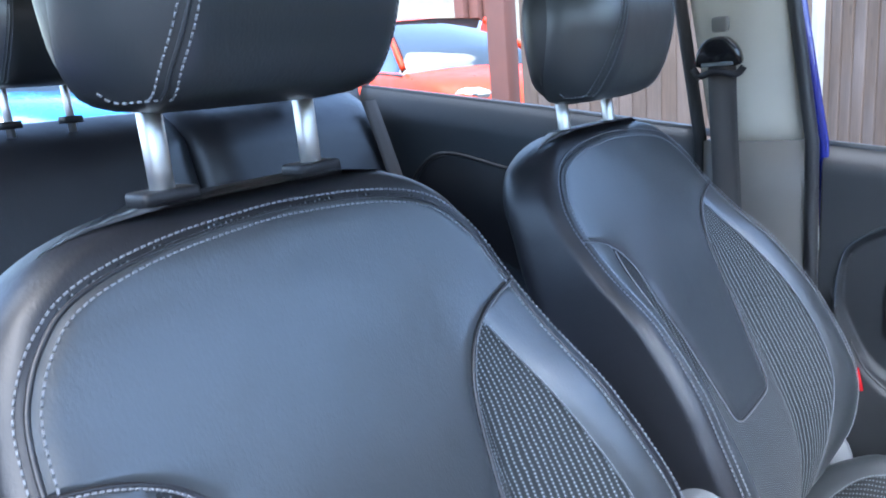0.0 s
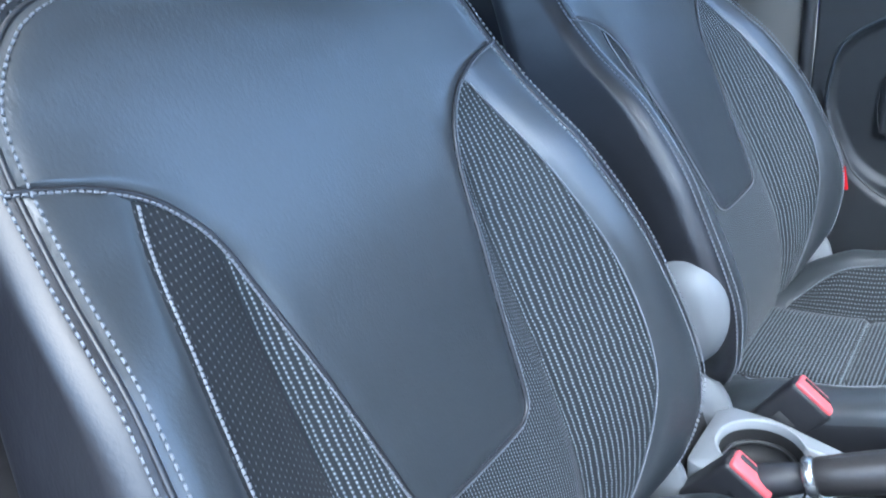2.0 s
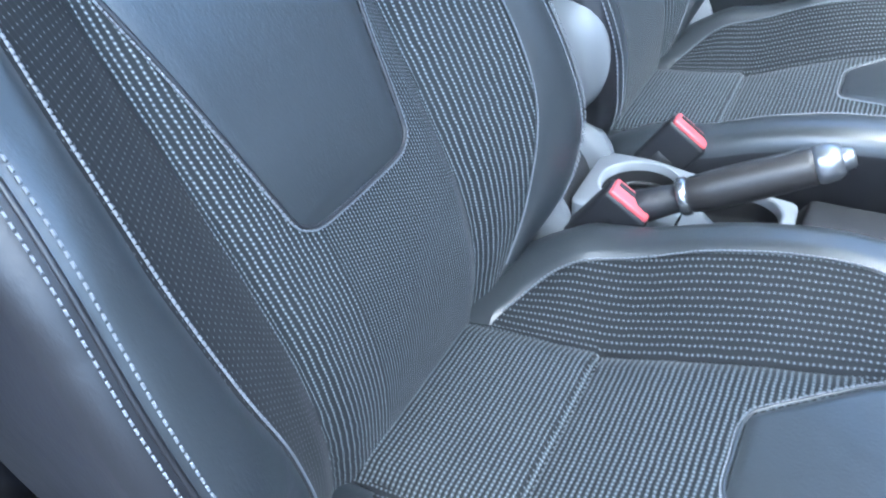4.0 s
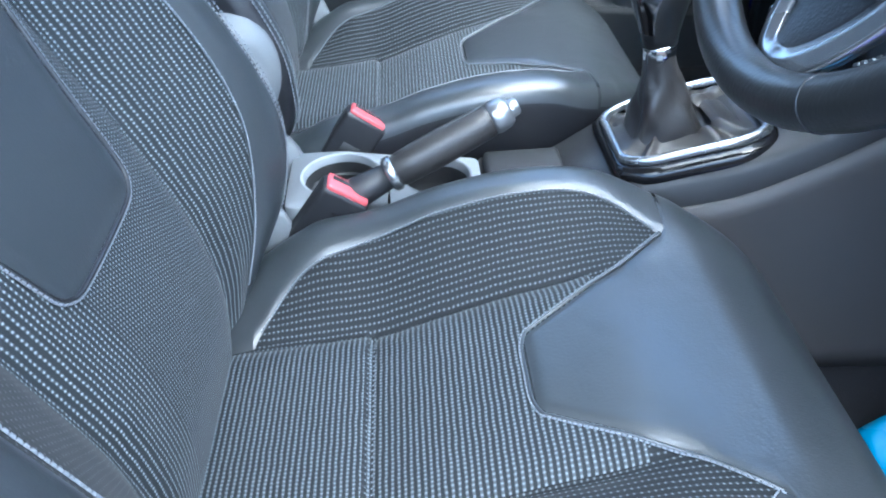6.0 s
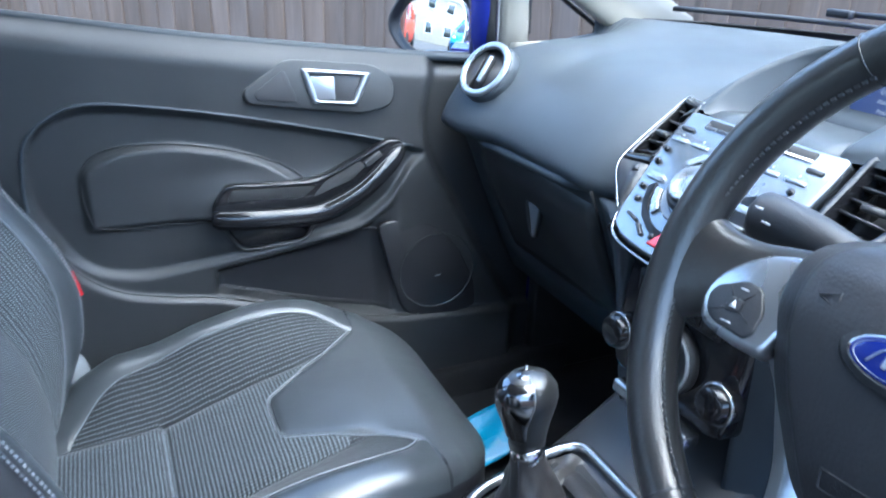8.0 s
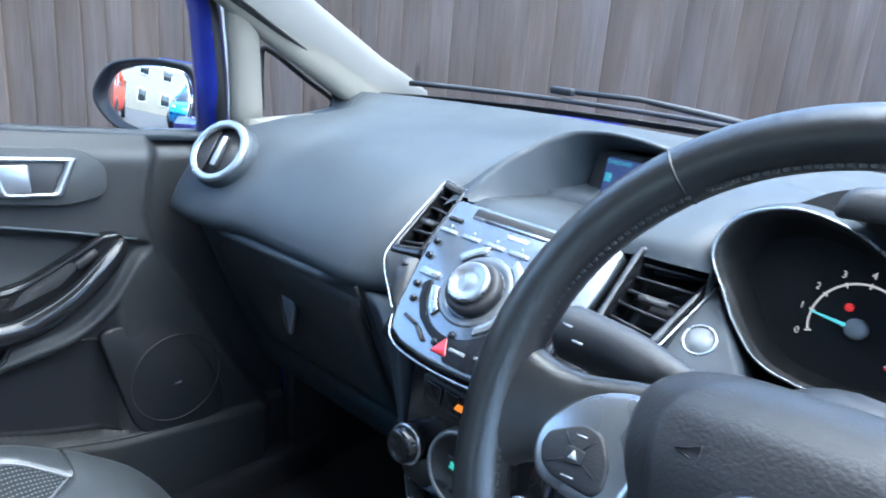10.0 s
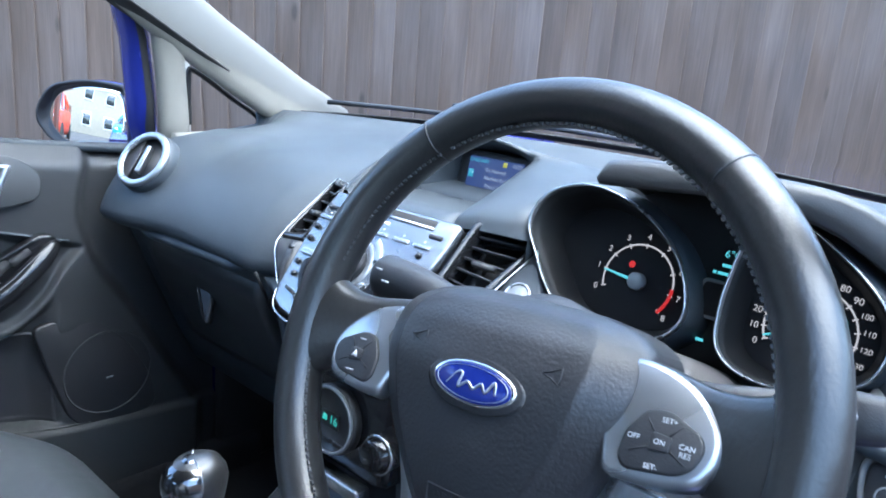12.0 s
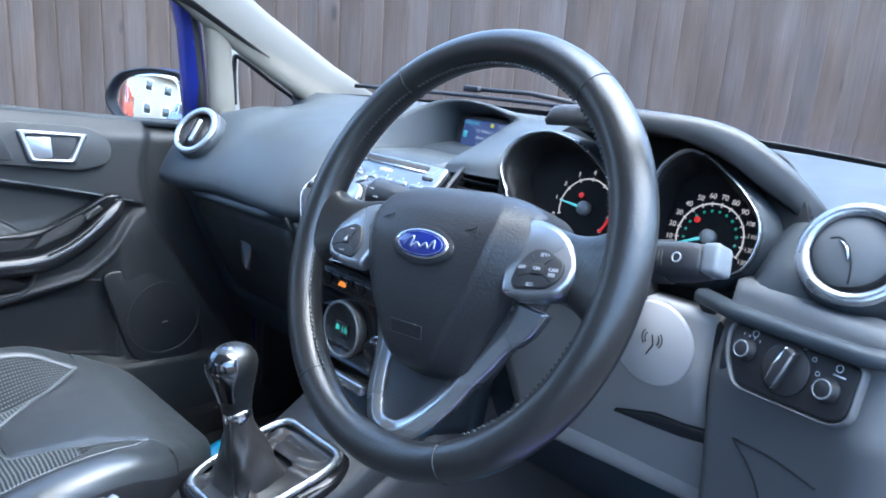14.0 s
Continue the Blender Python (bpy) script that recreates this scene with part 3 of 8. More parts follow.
def head_restraint(parent, name="head_restraint"):
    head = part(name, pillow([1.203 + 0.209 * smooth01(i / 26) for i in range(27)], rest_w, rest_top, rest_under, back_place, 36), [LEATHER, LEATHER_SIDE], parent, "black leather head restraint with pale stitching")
    side = curve_of([(1.206, 0.094), (1.22, 0.098), (1.25, 0.095), (1.32, 0.083), (1.39, 0.070)])
    lines = []
    for s in (-1, 1):
        for d in (-0.005, 0.005):
            lines.append([(s * (side(t) + d), t) for t in (1.212, 1.23, 1.26, 1.30, 1.34, 1.38)])
    for s in (-1, 1):
        lines.append([(s * u, 1.2125 + 0.012 * smooth01((u - 0.11) / 0.02)) for u in (0.098, 0.104, 0.110, 0.116, 0.121)])
    add_stitches("stitching", lines, rest_top, back_place, head, lift=0.0004)
    add_cord("seam_cord", [[(s * side(t), t) for t in (1.212, 1.23, 1.26, 1.30, 1.34, 1.38)] for s in (-1, 1)], rest_top, back_place, head, 0.0016, lift=0.0)
    for s in (-1, 1):
        x = SEAT_X + s * 0.0725
        part("post", tube([(x, -0.242, 1.12), (x, -0.243, 1.17), (x, -0.245, 1.24)], 0.0092, 16), POST, head, "chrome post")
        bm = plate(rounded_poly([(-0.024, -0.015), (0.024, -0.015), (0.024, 0.015), (-0.024, 0.015)], 0.006), 0.013, pose(x, -0.243, 1.1355), 0.003)
        part("collar", bm, BLACK, head, "black plastic post collar")
    return head


def make_seat():
    seat = thing("car_seat", (SEAT_X, 0.1, 0.30), "black leather and striped cloth front seat with pale stitching", "seat", "front seats")
    rows = [0.44 + 0.70 * (1 - (1 - i / 84) ** 1.35) for i in range(85)]
    rows[-1] = 1.14
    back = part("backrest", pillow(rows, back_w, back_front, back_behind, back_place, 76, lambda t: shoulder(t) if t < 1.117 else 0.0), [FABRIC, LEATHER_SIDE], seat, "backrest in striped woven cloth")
    # finer cloth beside the tongue and low in the middle, outboard bolster
    part("fine_cloth", overlay(back_front, back_place, lambda t: -0.124, lambda t: 0.056, 0.46, 0.735, 30, 20, 0.0006, 0.0), FABRIC_FINE, back, "fine dotted cloth below the leather panel")
    part("inner_cloth", overlay(back_front, back_place, lambda t: -0.128, lambda t: -tongue(max(t, 0.74)) + 0.004, 0.735, 0.945, 30, 6, 0.0006, 0.0), FABRIC_FINE, back)
    part("bolster_cloth", overlay(back_front, back_place, lambda t: 0.132, lambda t: cloth_edge(t) + 0.004, 0.50, 0.983, 44, 10, 0.0006, 0.0), FABRIC_DOT, back, "sparsely dotted bolster cloth")
    # leather middle with its tongue
    part("leather_panel", overlay(back_front, back_place, lambda t: -tongue(t), lambda t: tongue(t), 0.708, 1.0079, 90, 36, 0.0035, 0.008, (True, False)), LEATHER, back, "smooth leather middle panel")
    part("shoulder_panel", overlay(back_front, back_place, lambda t: -shoulder(t), lambda t: shoulder(t), 1.0079, 1.1184, 60, 44, 0.0035, 0.010, (False, False)), LEATHER, back, "smooth leather shoulder panel")
    for s in (-1, 1):
        a, b = cloth_edge, seam_w
        if s > 0:
            bm = overlay(back_front, back_place, a, b, 0.50, 0.99, 60, 14, 0.0035, 0.007, (True, False))
            cap = overlay(back_front, back_place, lambda t: tongue(t), lambda t: seam_w(t), 0.986, 1.0065, 10, 14, 0.003, 0.005, (False, True))
        else:
            bm = overlay(back_front, back_place, lambda t: -b(t), lambda t: -a(t), 0.50, 0.99, 60, 14, 0.0035, 0.007, (True, False))
            cap = overlay(back_front, back_place, lambda t: -seam_w(t), lambda t: -tongue(t), 0.986, 1.0065, 10, 14, 0.003, 0.005, (False, True))
        part("bolster_strip", join(bm, cap), LEATHER, back, "glossy leather bolster strip")
    zs = [0.56, 0.62, 0.68, 0.74, 0.80, 0.86, 0.92, 0.98, 1.02, 1.045, 1.065, 1.08, 1.092, 1.1015, 1.109, 1.114, 1.117]
    rim = [(shoulder(z), z) for z in zs] + [(0.0, 1.1185)]
    rim = rim + [(-u, z) for u, z in reversed(rim[:-1])]

    def shift(line, d, top=back_front):
        res = []
        for i, (u, z) in enumerate(line):
            a, b = line[max(0, i - 1)], line[min(len(line) - 1, i + 1)]
            tx, tz = b[0] - a[0], b[1] - a[1]
            L = math.hypot(tx, tz)
            e = 0.002
            slope = math.hypot(1.0, (top(u, z - tx / L * e) - top(u, z)) / e) if abs(tx) > abs(tz) else 1.0
            res.append((u - tz / L * d, z + tx / L * d / slope))
        return res

    arch = [(tongue(z), z) for z in (0.74, 0.80, 0.88, 0.93, 0.955, 0.975, 0.988, 0.998, 1.004, 1.007)]
    low = [(0.075, 0.722), (0.066, 0.714), (0.05, 0.7095), (0.0, 0.7085), (-0.05, 0.7095), (-0.066, 0.714), (-0.075, 0.722)]
    full = list(reversed(arch)) + low + [(-u, z) for u, z in arch]
    edges = [[(s * cloth_edge(z), z) for z in (0.52, 0.58, 0.64, 0.70, 0.76, 0.82, 0.88, 0.94, 0.98)] for s in (-1, 1)]
    add_cord("piping", [full], back_front, back_place, back, 0.0022, LEATHER_SIDE)
    add_cord("rim_cord", [rim], back_front, back_place, back, 0.0020, LEATHER_SIDE, 0.0)
    add_stitches("stitching", [shift(rim, 0.0065), shift(rim, -0.006)], back_front, back_place, back, "pale grey stitching", 0.0027)
    add_stitches("edge_stitching", [shift(full, 0.0022)] + [shift(e, 0.001) for e in edges], back_front, back_place, back, "close pale edge stitching", 0.0014, 0.0042, 0.0038, 0.0009)
    head_restraint(seat)
    # cushion
    rows = [-0.10 + 0.655 * (1 - (1 - i / 130) ** 1.2) for i in range(131)]
    rows[-1] = 0.555
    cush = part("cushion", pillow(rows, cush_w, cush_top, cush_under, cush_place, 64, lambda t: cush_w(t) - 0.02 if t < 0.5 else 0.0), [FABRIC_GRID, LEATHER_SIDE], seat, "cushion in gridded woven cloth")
    ins = curve_of([(0.284, 0.030), (0.288, 0.044), (0.298, 0.052), (0.34, 0.078), (0.40, 0.116), (0.425, 0.136), (0.44, 0.148), (0.447, 0.17), (0.45, 0.20)])
    part("rear_cloth", overlay(cush_top, cush_place, lambda t: -0.107, lambda t: 0.107, -0.06, 0.144, 30, 16, 0.0008, 0.0), FABRIC_RIB, cush, "ribbed cloth at the back of the cushion")
    part("middle_cloth", overlay(cush_top, cush_place, lambda t: -0.107, lambda t: 0.107, 0.148, 0.36, 40, 16, 0.0008, 0.0), FABRIC_RIB, cush, "ribbed cloth in the middle of the cushion")
    part("front_leather", overlay(cush_top, cush_place, lambda t: -ins(t), lambda t: ins(t), 0.284, 0.45, 50, 30, 0.0035, 0.007, (True, False)), LEATHER, cush, "smooth leather front panel")
    part("nose_leather", overlay(cush_top, cush_place, lambda t: -cush_w(t) + 0.002, lambda t: cush_w(t) - 0.002, 0.4499, 0.554, 30, 40, 0.0035, 0.004, (False, False)), LEATHER, cush)
    bol = curve_of([(0.02, 0.112), (0.03, 0.130), (0.05, 0.156), (0.08, 0.176), (0.12, 0.186), (0.20, 0.194), (0.32, 0.196), (0.37, 0.190), (0.41, 0.172), (0.44, 0.146)])
    rear = curve_of([(-0.08, 0.09), (0.02, 0.098), (0.06, 0.105)])
    for s in (-1, 1):
        f = lambda t: bol(max(0.02, t))
        w = lambda t: cush_w(t) - 0.001
        if s > 0:
            bm = overlay(cush_top, cush_place, f, w, 0.02, 0.446, 60, 14, 0.003, 0.006, (False, False))
            b2 = overlay(cush_top, cush_place, lambda t: 0.112, w, -0.09, 0.02, 10, 14, 0.003, 0.006, (False, False))
        else:
            bm = overlay(cush_top, cush_place, lambda t: -w(t), lambda t: -f(t), 0.02, 0.446, 60, 14, 0.003, 0.006, (False, False))
            b2 = overlay(cush_top, cush_place, lambda t: -w(t), lambda t: -0.112, -0.09, 0.02, 10, 14, 0.003, 0.006, (False, False))
        part("side_leather", join(bm, b2), LEATHER, cush, "leather cushion edge")
    pipe = [(ins(t), t) for t in (0.44, 0.425, 0.40, 0.37, 0.34, 0.31, 0.298, 0.290)]
    pipe = pipe + [(0.03, 0.2845), (0.0, 0.284), (-0.03, 0.2845)] + [(-u, t) for u, t in reversed(pipe)]
    rims = [[(s * bol(t), t) for t in (0.03, 0.06, 0.09, 0.13, 0.20, 0.28, 0.34, 0.38, 0.41, 0.435)] for s in (-1, 1)]
    add_cord("piping", [pipe], cush_top, cush_place, cush, 0.0018, LEATHER)
    add_stitches("stitching", [shift(pipe, 0.0022, cush_top)] + [shift(e, 0.0012, cush_top) for e in rims], cush_top, cush_place, cush, "pale grey stitching", 0.0013, 0.0044, 0.0037, 0.0008)
    # recliner cover and side shield, outboard and inboard
    for s in (-1, 1):
        m = axes((SEAT_X + s * 0.255, -0.02, 0.505), (0, 1, 0), (0, 0, 1)) if s > 0 else axes((SEAT_X + s * 0.255, -0.02, 0.505), (0, -1, 0), (0, 0, 1))
        prof = [(0.075, 0.0), (0.075, 0.014), (0.062, 0.028), (0.035, 0.036), (0.0005, 0.038)]
        part("recliner_cover", lathe(prof, m, 28), SILVER_GREY, seat, "pale grey rounded recliner cover")
        x0, x1 = sorted((SEAT_X + s * 0.235, SEAT_X + s * 0.262))
        part("side_shield", box(x0, x1, -0.08, 0.40, 0.30, 0.44, 0.012, 3), BLACK, seat)
    part("seat_base", box(SEAT_X - 0.21, SEAT_X + 0.21, -0.05, 0.42, 0.26, 0.40, 0.02), BLACK, seat)
    return seat


SILVER_GREY = surface("pale_grey_plastic", (0.15, 0.16, 0.17), 0.42, grain=900, bump=0.2, vary=0.05)
driver_seat = make_seat()
passenger_seat = copy_thing(driver_seat, Matrix.Translation((SEAT_X - 0.676, 0.1, 0.30)))
cover_m = axes((-0.052, -0.006, 0.662), (0, 1, 0), (0, 0, 1))
cover_bm = lathe([(0.054, -0.03), (0.054, 0.008), (0.048, 0.020), (0.034, 0.031), (0.015, 0.037), (0.0005, 0.038)], cover_m, 32)
for v in cover_bm.verts:
    v.co.z = 0.662 + (v.co.z - 0.662) * 1.30
part("hinge_cover", cover_bm, SILVER_GREY, passenger_seat, "smooth pale grey hinge cover")
# its backrest leans further back
for ob in passenger_seat.children:
    if ob.name.startswith(("backrest", "head_restraint")):
        hinge = Vector((0, -0.10, 0.20))
        low = Matrix.Translation((0, 0.004, -0.028 if ob.name.startswith("head") else 0.0))
        ob.matrix_basis = low @ Matrix.Translation(hinge) @ Matrix.Rotation(radians(4.2), 4, "X") @ Matrix.Translation(-hinge)


# ---- shell of the car, ground, fence ----
def sheet(fn, us, vs, thick, bm=None):
    """A curved panel: fn(u, v) gives a point; thick: offset vector for its back."""
    off = Vector(thick)
    bm = bm or bmesh.new()
    F = [[bm.verts.new(fn(u, v)) for u in us] for v in vs]
    B = [[bm.verts.new(Vector(fn(u, v)) + off) for u in us] for v in vs]
    nv, nu = len(vs), len(us)
    for i in range(nv - 1):
        for j in range(nu - 1):
            bm.faces.new((F[i][j], F[i][j + 1], F[i + 1][j + 1], F[i + 1][j]))
            bm.faces.new((B[i][j], B[i + 1][j], B[i + 1][j + 1], B[i][j + 1]))
    for i in range(nv - 1):
        bm.faces.new((F[i][0], F[i + 1][0], B[i + 1][0], B[i][0]))
        bm.faces.new((F[i][-1], B[i][-1], B[i + 1][-1], F[i + 1][-1]))
    for j in range(nu - 1):
        bm.faces.new((F[0][j], B[0][j], B[0][j + 1], F[0][j + 1]))
        bm.faces.new((F[-1][j], F[-1][j + 1], B[-1][j + 1], B[-1][j]))
    return bm


def span(a, b, n):
    return [a + (b - a) * i / n for i in range(n + 1)]


def bar(pts, w, h, bm=None, up=(0, 0, 1)):
    """A bar of rectangular section w x h with softened corners along points."""
    loops = []
    P = [Vector(p) for p in pts]
    for i, p in enumerate(P):
        t = (P[min(len(P) - 1, i + 1)] - P[max(0, i - 1)]).normalized()
        side = t.cross(Vector(up)).normalized()
        n2 = side.cross(t)
        c = min(w, h) * 0.25
        loops.append([p + side * a + n2 * b for a, b in ((w / 2 - c, h / 2), (w / 2, h / 2 - c), (w / 2, -h / 2 + c), (w / 2 - c, -h / 2), (-w / 2 + c, -h / 2), (-w / 2, -h / 2 + c), (-w / 2, h / 2 - c), (-w / 2 + c, h / 2))])
    return loft(loops, True, True, bm)


ground = part("ground", sheet(lambda u, v: (u, v, 0.33 * smooth01((-v - 2.0) / 1.2)), [-300, -40, -12, -4, 0, 4, 12, 40, 300], [-300, -40, -12, -4] + span(-3.3, -1.9, 12) + [0, 4, 12, 40, 300], (0, 0, -0.1)), ASPHALT, None, smooth=False)
tagged(ground, "grey asphalt yard", "ground", kind="structure")

floor = part("floor", box(-0.70, 0.70, -1.2, 1.25, 0.22, 0.27, 0.01), CARPET)
tagged(floor, "dark carpeted car floor", "floor", kind="structure")

LEFT = -0.665
sill_left = part("sill_left", box(-0.735, -0.640, -0.25, 1.0, 0.23, 0.34, 0.02, 3), CARPET)
tagged(sill_left, "dark carpeted inner sill below the passenger door", "sill", kind="structure")
belt_z = curve_of([(-1.2, 1.215), (-0.6, 1.130), (-0.226, 1.074), (0.0, 1.045), (0.275, 1.008), (0.5, 0.985), (0.74, 0.964), (0.9, 0.955)])


# ---- dashboard ----
ws_y = curve_of([(-0.68, 0.98), (-0.54, 1.10), (-0.28, 1.19), (0.0, 1.22), (0.28, 1.19), (0.54, 1.10), (0.68, 0.98)])
dash = thing("dashboard", (0.0, 0.9, 0.27), "dark grey soft-touch dashboard with grained skin", "dashboard")


def dash_profile(x):
    """(y, z) points of the dashboard skin from the windscreen down to the knee edge."""
    a = abs(x)
    end = smooth01((a - 0.56) / 0.09)
    mid = smooth01((0.26 - a) / 0.12)
    if x > 0.1:
        mid = max(mid, smooth01((x - 0.10) / 0.06) * smooth01((0.53 - x) / 0.05))
    y0 = ws_y(x)
    nose = -0.012 * smooth01((a - 0.46) / 0.06) * (1 - end) + 0.055 * end + 0.045 * mid
    bulge = 0.012 * smooth01((a - 0.44) / 0.07) * (1 - end)
    low = 0.025 * mid
    tuck = 0.045 * smooth01((x - 0.50) / 0.03)
    if x < 0:
        nose = -0.030 * smooth01((a - 0.46) / 0.14) + 0.045 * mid + 0.05 * max(0.0, (a - 0.628) / 0.030) ** 2
        end = 0.5 * end
    well = 0.034 * smooth01((x - 0.13) / 0.05) * smooth01((0.50 - x) / 0.04)
    return [
        (y0 + 0.02, 1.022), (y0 - 0.02, 1.034), (0.98, 1.018 - 0.03 * end), (0.90, 1.006 - 0.03 * end), (0.84, 0.996 + bulge - 0.03 * end),
        (0.795 + nose + well, 0.984 + bulge - 0.02 * end), (0.755 + nose + well, 0.962 + bulge * 0.6), (0.720 + nose + 0.3 * tuck + well, 0.930), (0.700 + nose + tuck + well, 0.900), (0.690 + nose + tuck, 0.878),
        (0.688 + nose + tuck, 0.866), (0.694 + nose + tuck, 0.857), (0.706 + nose + tuck, 0.850), (0.716 + low, 0.846), (0.718 + low, 0.838), (0.722 + low, 0.825),
        (0.738 + low, 0.790), (0.757 + low, 0.743), (0.785 + low, 0.680), (0.815 + low, 0.610), (0.85 + low, 0.545), (0.88 + low, 0.535), (1.05, 0.60), (y0 + 0.02, 0.98),
    ]


xs = span(-0.660, 0.655, 130)
part("upper_pad", loft([[(x, y, z) for y, z in dash_profile(x)] for x in xs]), SOFT, dash, "grained soft grey dashboard pad")


def disc_pose(center, normal, up=(0, 0, 1)):
    n = Vector(normal).normalized()
    x = Vector(up).cross(n).normalized()
    y = n.cross(x)
    m = Matrix((x, y, n)).transposed().to_4x4()
    m.translation = Vector(center)
    return m


def round_vent(name, center, normal, r, parent, turn=0.3):
    m = disc_pose(center, normal)
    body = part(name, lathe([(r * 1.18, -0.06), (r * 1.18, -0.008), (r * 1.12, 0.0), (r * 1.02, 0.001), (r * 0.98, -0.02), (r * 0.95, -0.055)], m, 40), SOFT, parent, "round air vent with a satin silver ring")
    part("ring", ring(r, 0.0062, m @ pose(0, 0, 0.003), 48, 12, 0.8), SILVER, body, "satin silver ring")
    part("cup", lathe([(r * 0.9, -0.006), (r * 0.88, -0.035), (0.001, -0.04)], m, 32), BLACK, body)
    bowl = m @ pose(0, 0, 0, 0, 0, 0) @ Matrix.Rotation(turn, 4, "Y")
    if turn < 0:
        part("shutter", lathe([(r * 0.93, -0.016), (r * 0.80, -0.008), (r * 0.5, -0.003), (0.001, -0.001)], m @ pose(0, 0, 0.0045, 8, 8, 0), 36), END_GREY, body, "closed domed shutter")
        sm_ = m @ pose(0, 0, 0.0045, 8, 8, 0)
        line = [sm_ @ Vector((r * a, r * b, -0.0010 - 0.009 * (a * a + b * b))) for a, b in ((-0.54, 0.20), (-0.36, 0.25), (-0.18, 0.13), (-0.05, -0.12), (0.02, -0.38), (0.04, -0.64))]
        part("slit", tube(smooth_path(line, 5), 0.0009, 6), RUBBER, body)
        edge_ = smooth_path([sm_ @ Vector((r * a, r * b, -0.0008 - 0.009 * (a * a + b * b))) for a, b in ((-0.36, 0.19), (-0.24, 0.14), (-0.14, 0.00), (-0.08, -0.20))], 4)
        part("fin", tube(edge_, [0.0006 + 0.0026 * math.sin(math.pi * i / (len(edge_) - 1)) for i in range(len(edge_))], 8, None, True, 0.5), SILVER, body, "silver edge of the shutter")
        return body
    half = [(r * 0.86 * math.cos(t), r * 0.86 * math.sin(t)) for t in span(math.radians(-68), math.radians(68), 16)]
    for s in (-1, 1):
        pts = [(s * x_, y_) for x_, y_ in half]
        part("shutter", plate(pts, 0.006, bowl @ pose(s * 0.002, 0, -0.008, 0, s * 18, 0), 0.002), HARD, body)
    part("fin", box(-0.004, 0.004, -r * 0.55, r * 0.55, -0.008, 0.006, 0.002, 2, None, bowl), SILVER, body, "silver centre fin")
    return body


round_vent("side_vent", (-0.559, 0.703, 0.961), (0.2, -0.79, 0.585), 0.044, dash)
round_vent("side_vent", (0.589, 0.732, 0.993), (0.02, -0.86, 0.5), 0.041, dash, -0.9)

part("pad_lip", tube(smooth_path([(x, 0.697 + 0.05 * smooth01((-0.55 - x) / 0.06) + 0.03 * smooth01((x + 0.30) / 0.06), 0.850 - 0.004 * math.sin(8 * x)) for x in span(-0.60, -0.228, 12)], 3), 0.0085, 10), SOFT, dash, "raised lip above the glove box")

# glove box lid with its pull
glove = part("glovebox_lid", sheet(lambda u, v: (u, lerp([(0.0, 0.7395), (0.12, 0.7175), (0.25, 0.727), (0.5, 0.750), (0.75, 0.778), (1.0, 0.806)], v) - 0.004, 0.845 - 0.215 * v), span(-0.585, -0.252, 16), span(0, 1, 12), (0, 0.02, 0)), HARD, dash, "hard plastic glove box lid")
pull = [(-0.475, 0.800), (-0.405, 0.765), (-0.395, 0.722), (-0.412, 0.728), (-0.45, 0.765)]
part("glovebox_pull", plate(rounded_poly([(p[0] + 0.42, p[1] - 0.76) for p in pull], 0.006), 0.010, axes((-0.42, 0.738, 0.758), (1, 0, 0), (0, 0.36, 0.93)), 0.003), HARD, glove, "recessed glove box pull")

# side of the centre housing sweeping down from the pad to the console
def side_pt(u, v):
    z = 0.853 - 0.235 * v
    x0, x1 = -0.222 + 0.075 * v, -0.098 + 0.012 * v
    k = smooth01(u)
    return (x0 + (x1 - x0) * u, 0.702 + 0.055 * v - (0.055 + 0.03 * v) * k, z)


for mirror in (1, -1):
    part("housing_side", sheet(lambda u, v: (mirror * side_pt(u, v)[0], *side_pt(u, v)[1:]), span(0, 1, 14), span(0, 1, 14), (0, 0.03, 0)), SOFT, dash, "grey side of the centre housing")
part("lip_gap", bar([(-0.224, 0.690, 0.861), (-0.226, 0.700, 0.840), (-0.222, 0.715, 0.80)], 0.004, 0.004), RUBBER, dash)

# centre stack: silver fascia leaning back
fascia_m = axes((-0.012, 0.672, 0.922), (1, 0, 0), (0, 0.71, 0.704))
stack = part("stack_housing", box(-0.102, 0.102, -0.074, 0.092, -0.10, -0.008, 0.012, 3, None, fascia_m), GLOSS, dash, "gloss black centre housing")
DARK_SILVER = surface("dark_silver_plastic", (0.15, 0.16, 0.175), 0.3, 0.6, bump=0.0, vary=0.05)
half = [(0.0, -0.0790), (0.030, -0.0780), (0.058, -0.0745), (0.078, -0.0660), (0.0870, -0.0460), (0.0925, -0.0190), (0.1000, 0.0160), (0.1035, 0.0600), (0.1030, 0.0930)]
outline = rounded_poly(half + [(-x, y) for x, y in half[:0:-1]], 0.007, 4)
part("audio_fascia", plate(outline, 0.014, fascia_m @ pose(0, 0, -0.012), 0.003), AUDIO, stack, "satin silver audio control panel")
arc = [(-0.012 + 0.0535 * math.cos(math.radians(a)), 0.003 + 0.0535 * math.sin(math.radians(a))) for a in span(196, 378, 18)]
lower = [(-0.074, -0.010), (-0.066, -0.002)] + arc + [(0.052, 0.026), (0.093, 0.012), (0.0885, -0.022), (0.083, -0.046), (0.075, -0.062), (0.056, -0.0700), (0.028, -0.0735), (0.002, -0.0740), (-0.010, -0.062), (-0.030, -0.056), (-0.052, -0.044), (-0.066, -0.028)]
part("black_inset", plate(rounded_poly(lower[::-1], 0.003, 2), 0.0022, fascia_m @ pose(0, 0, 0.0015), 0.0006), INSET, stack, "glossy black lower inset")
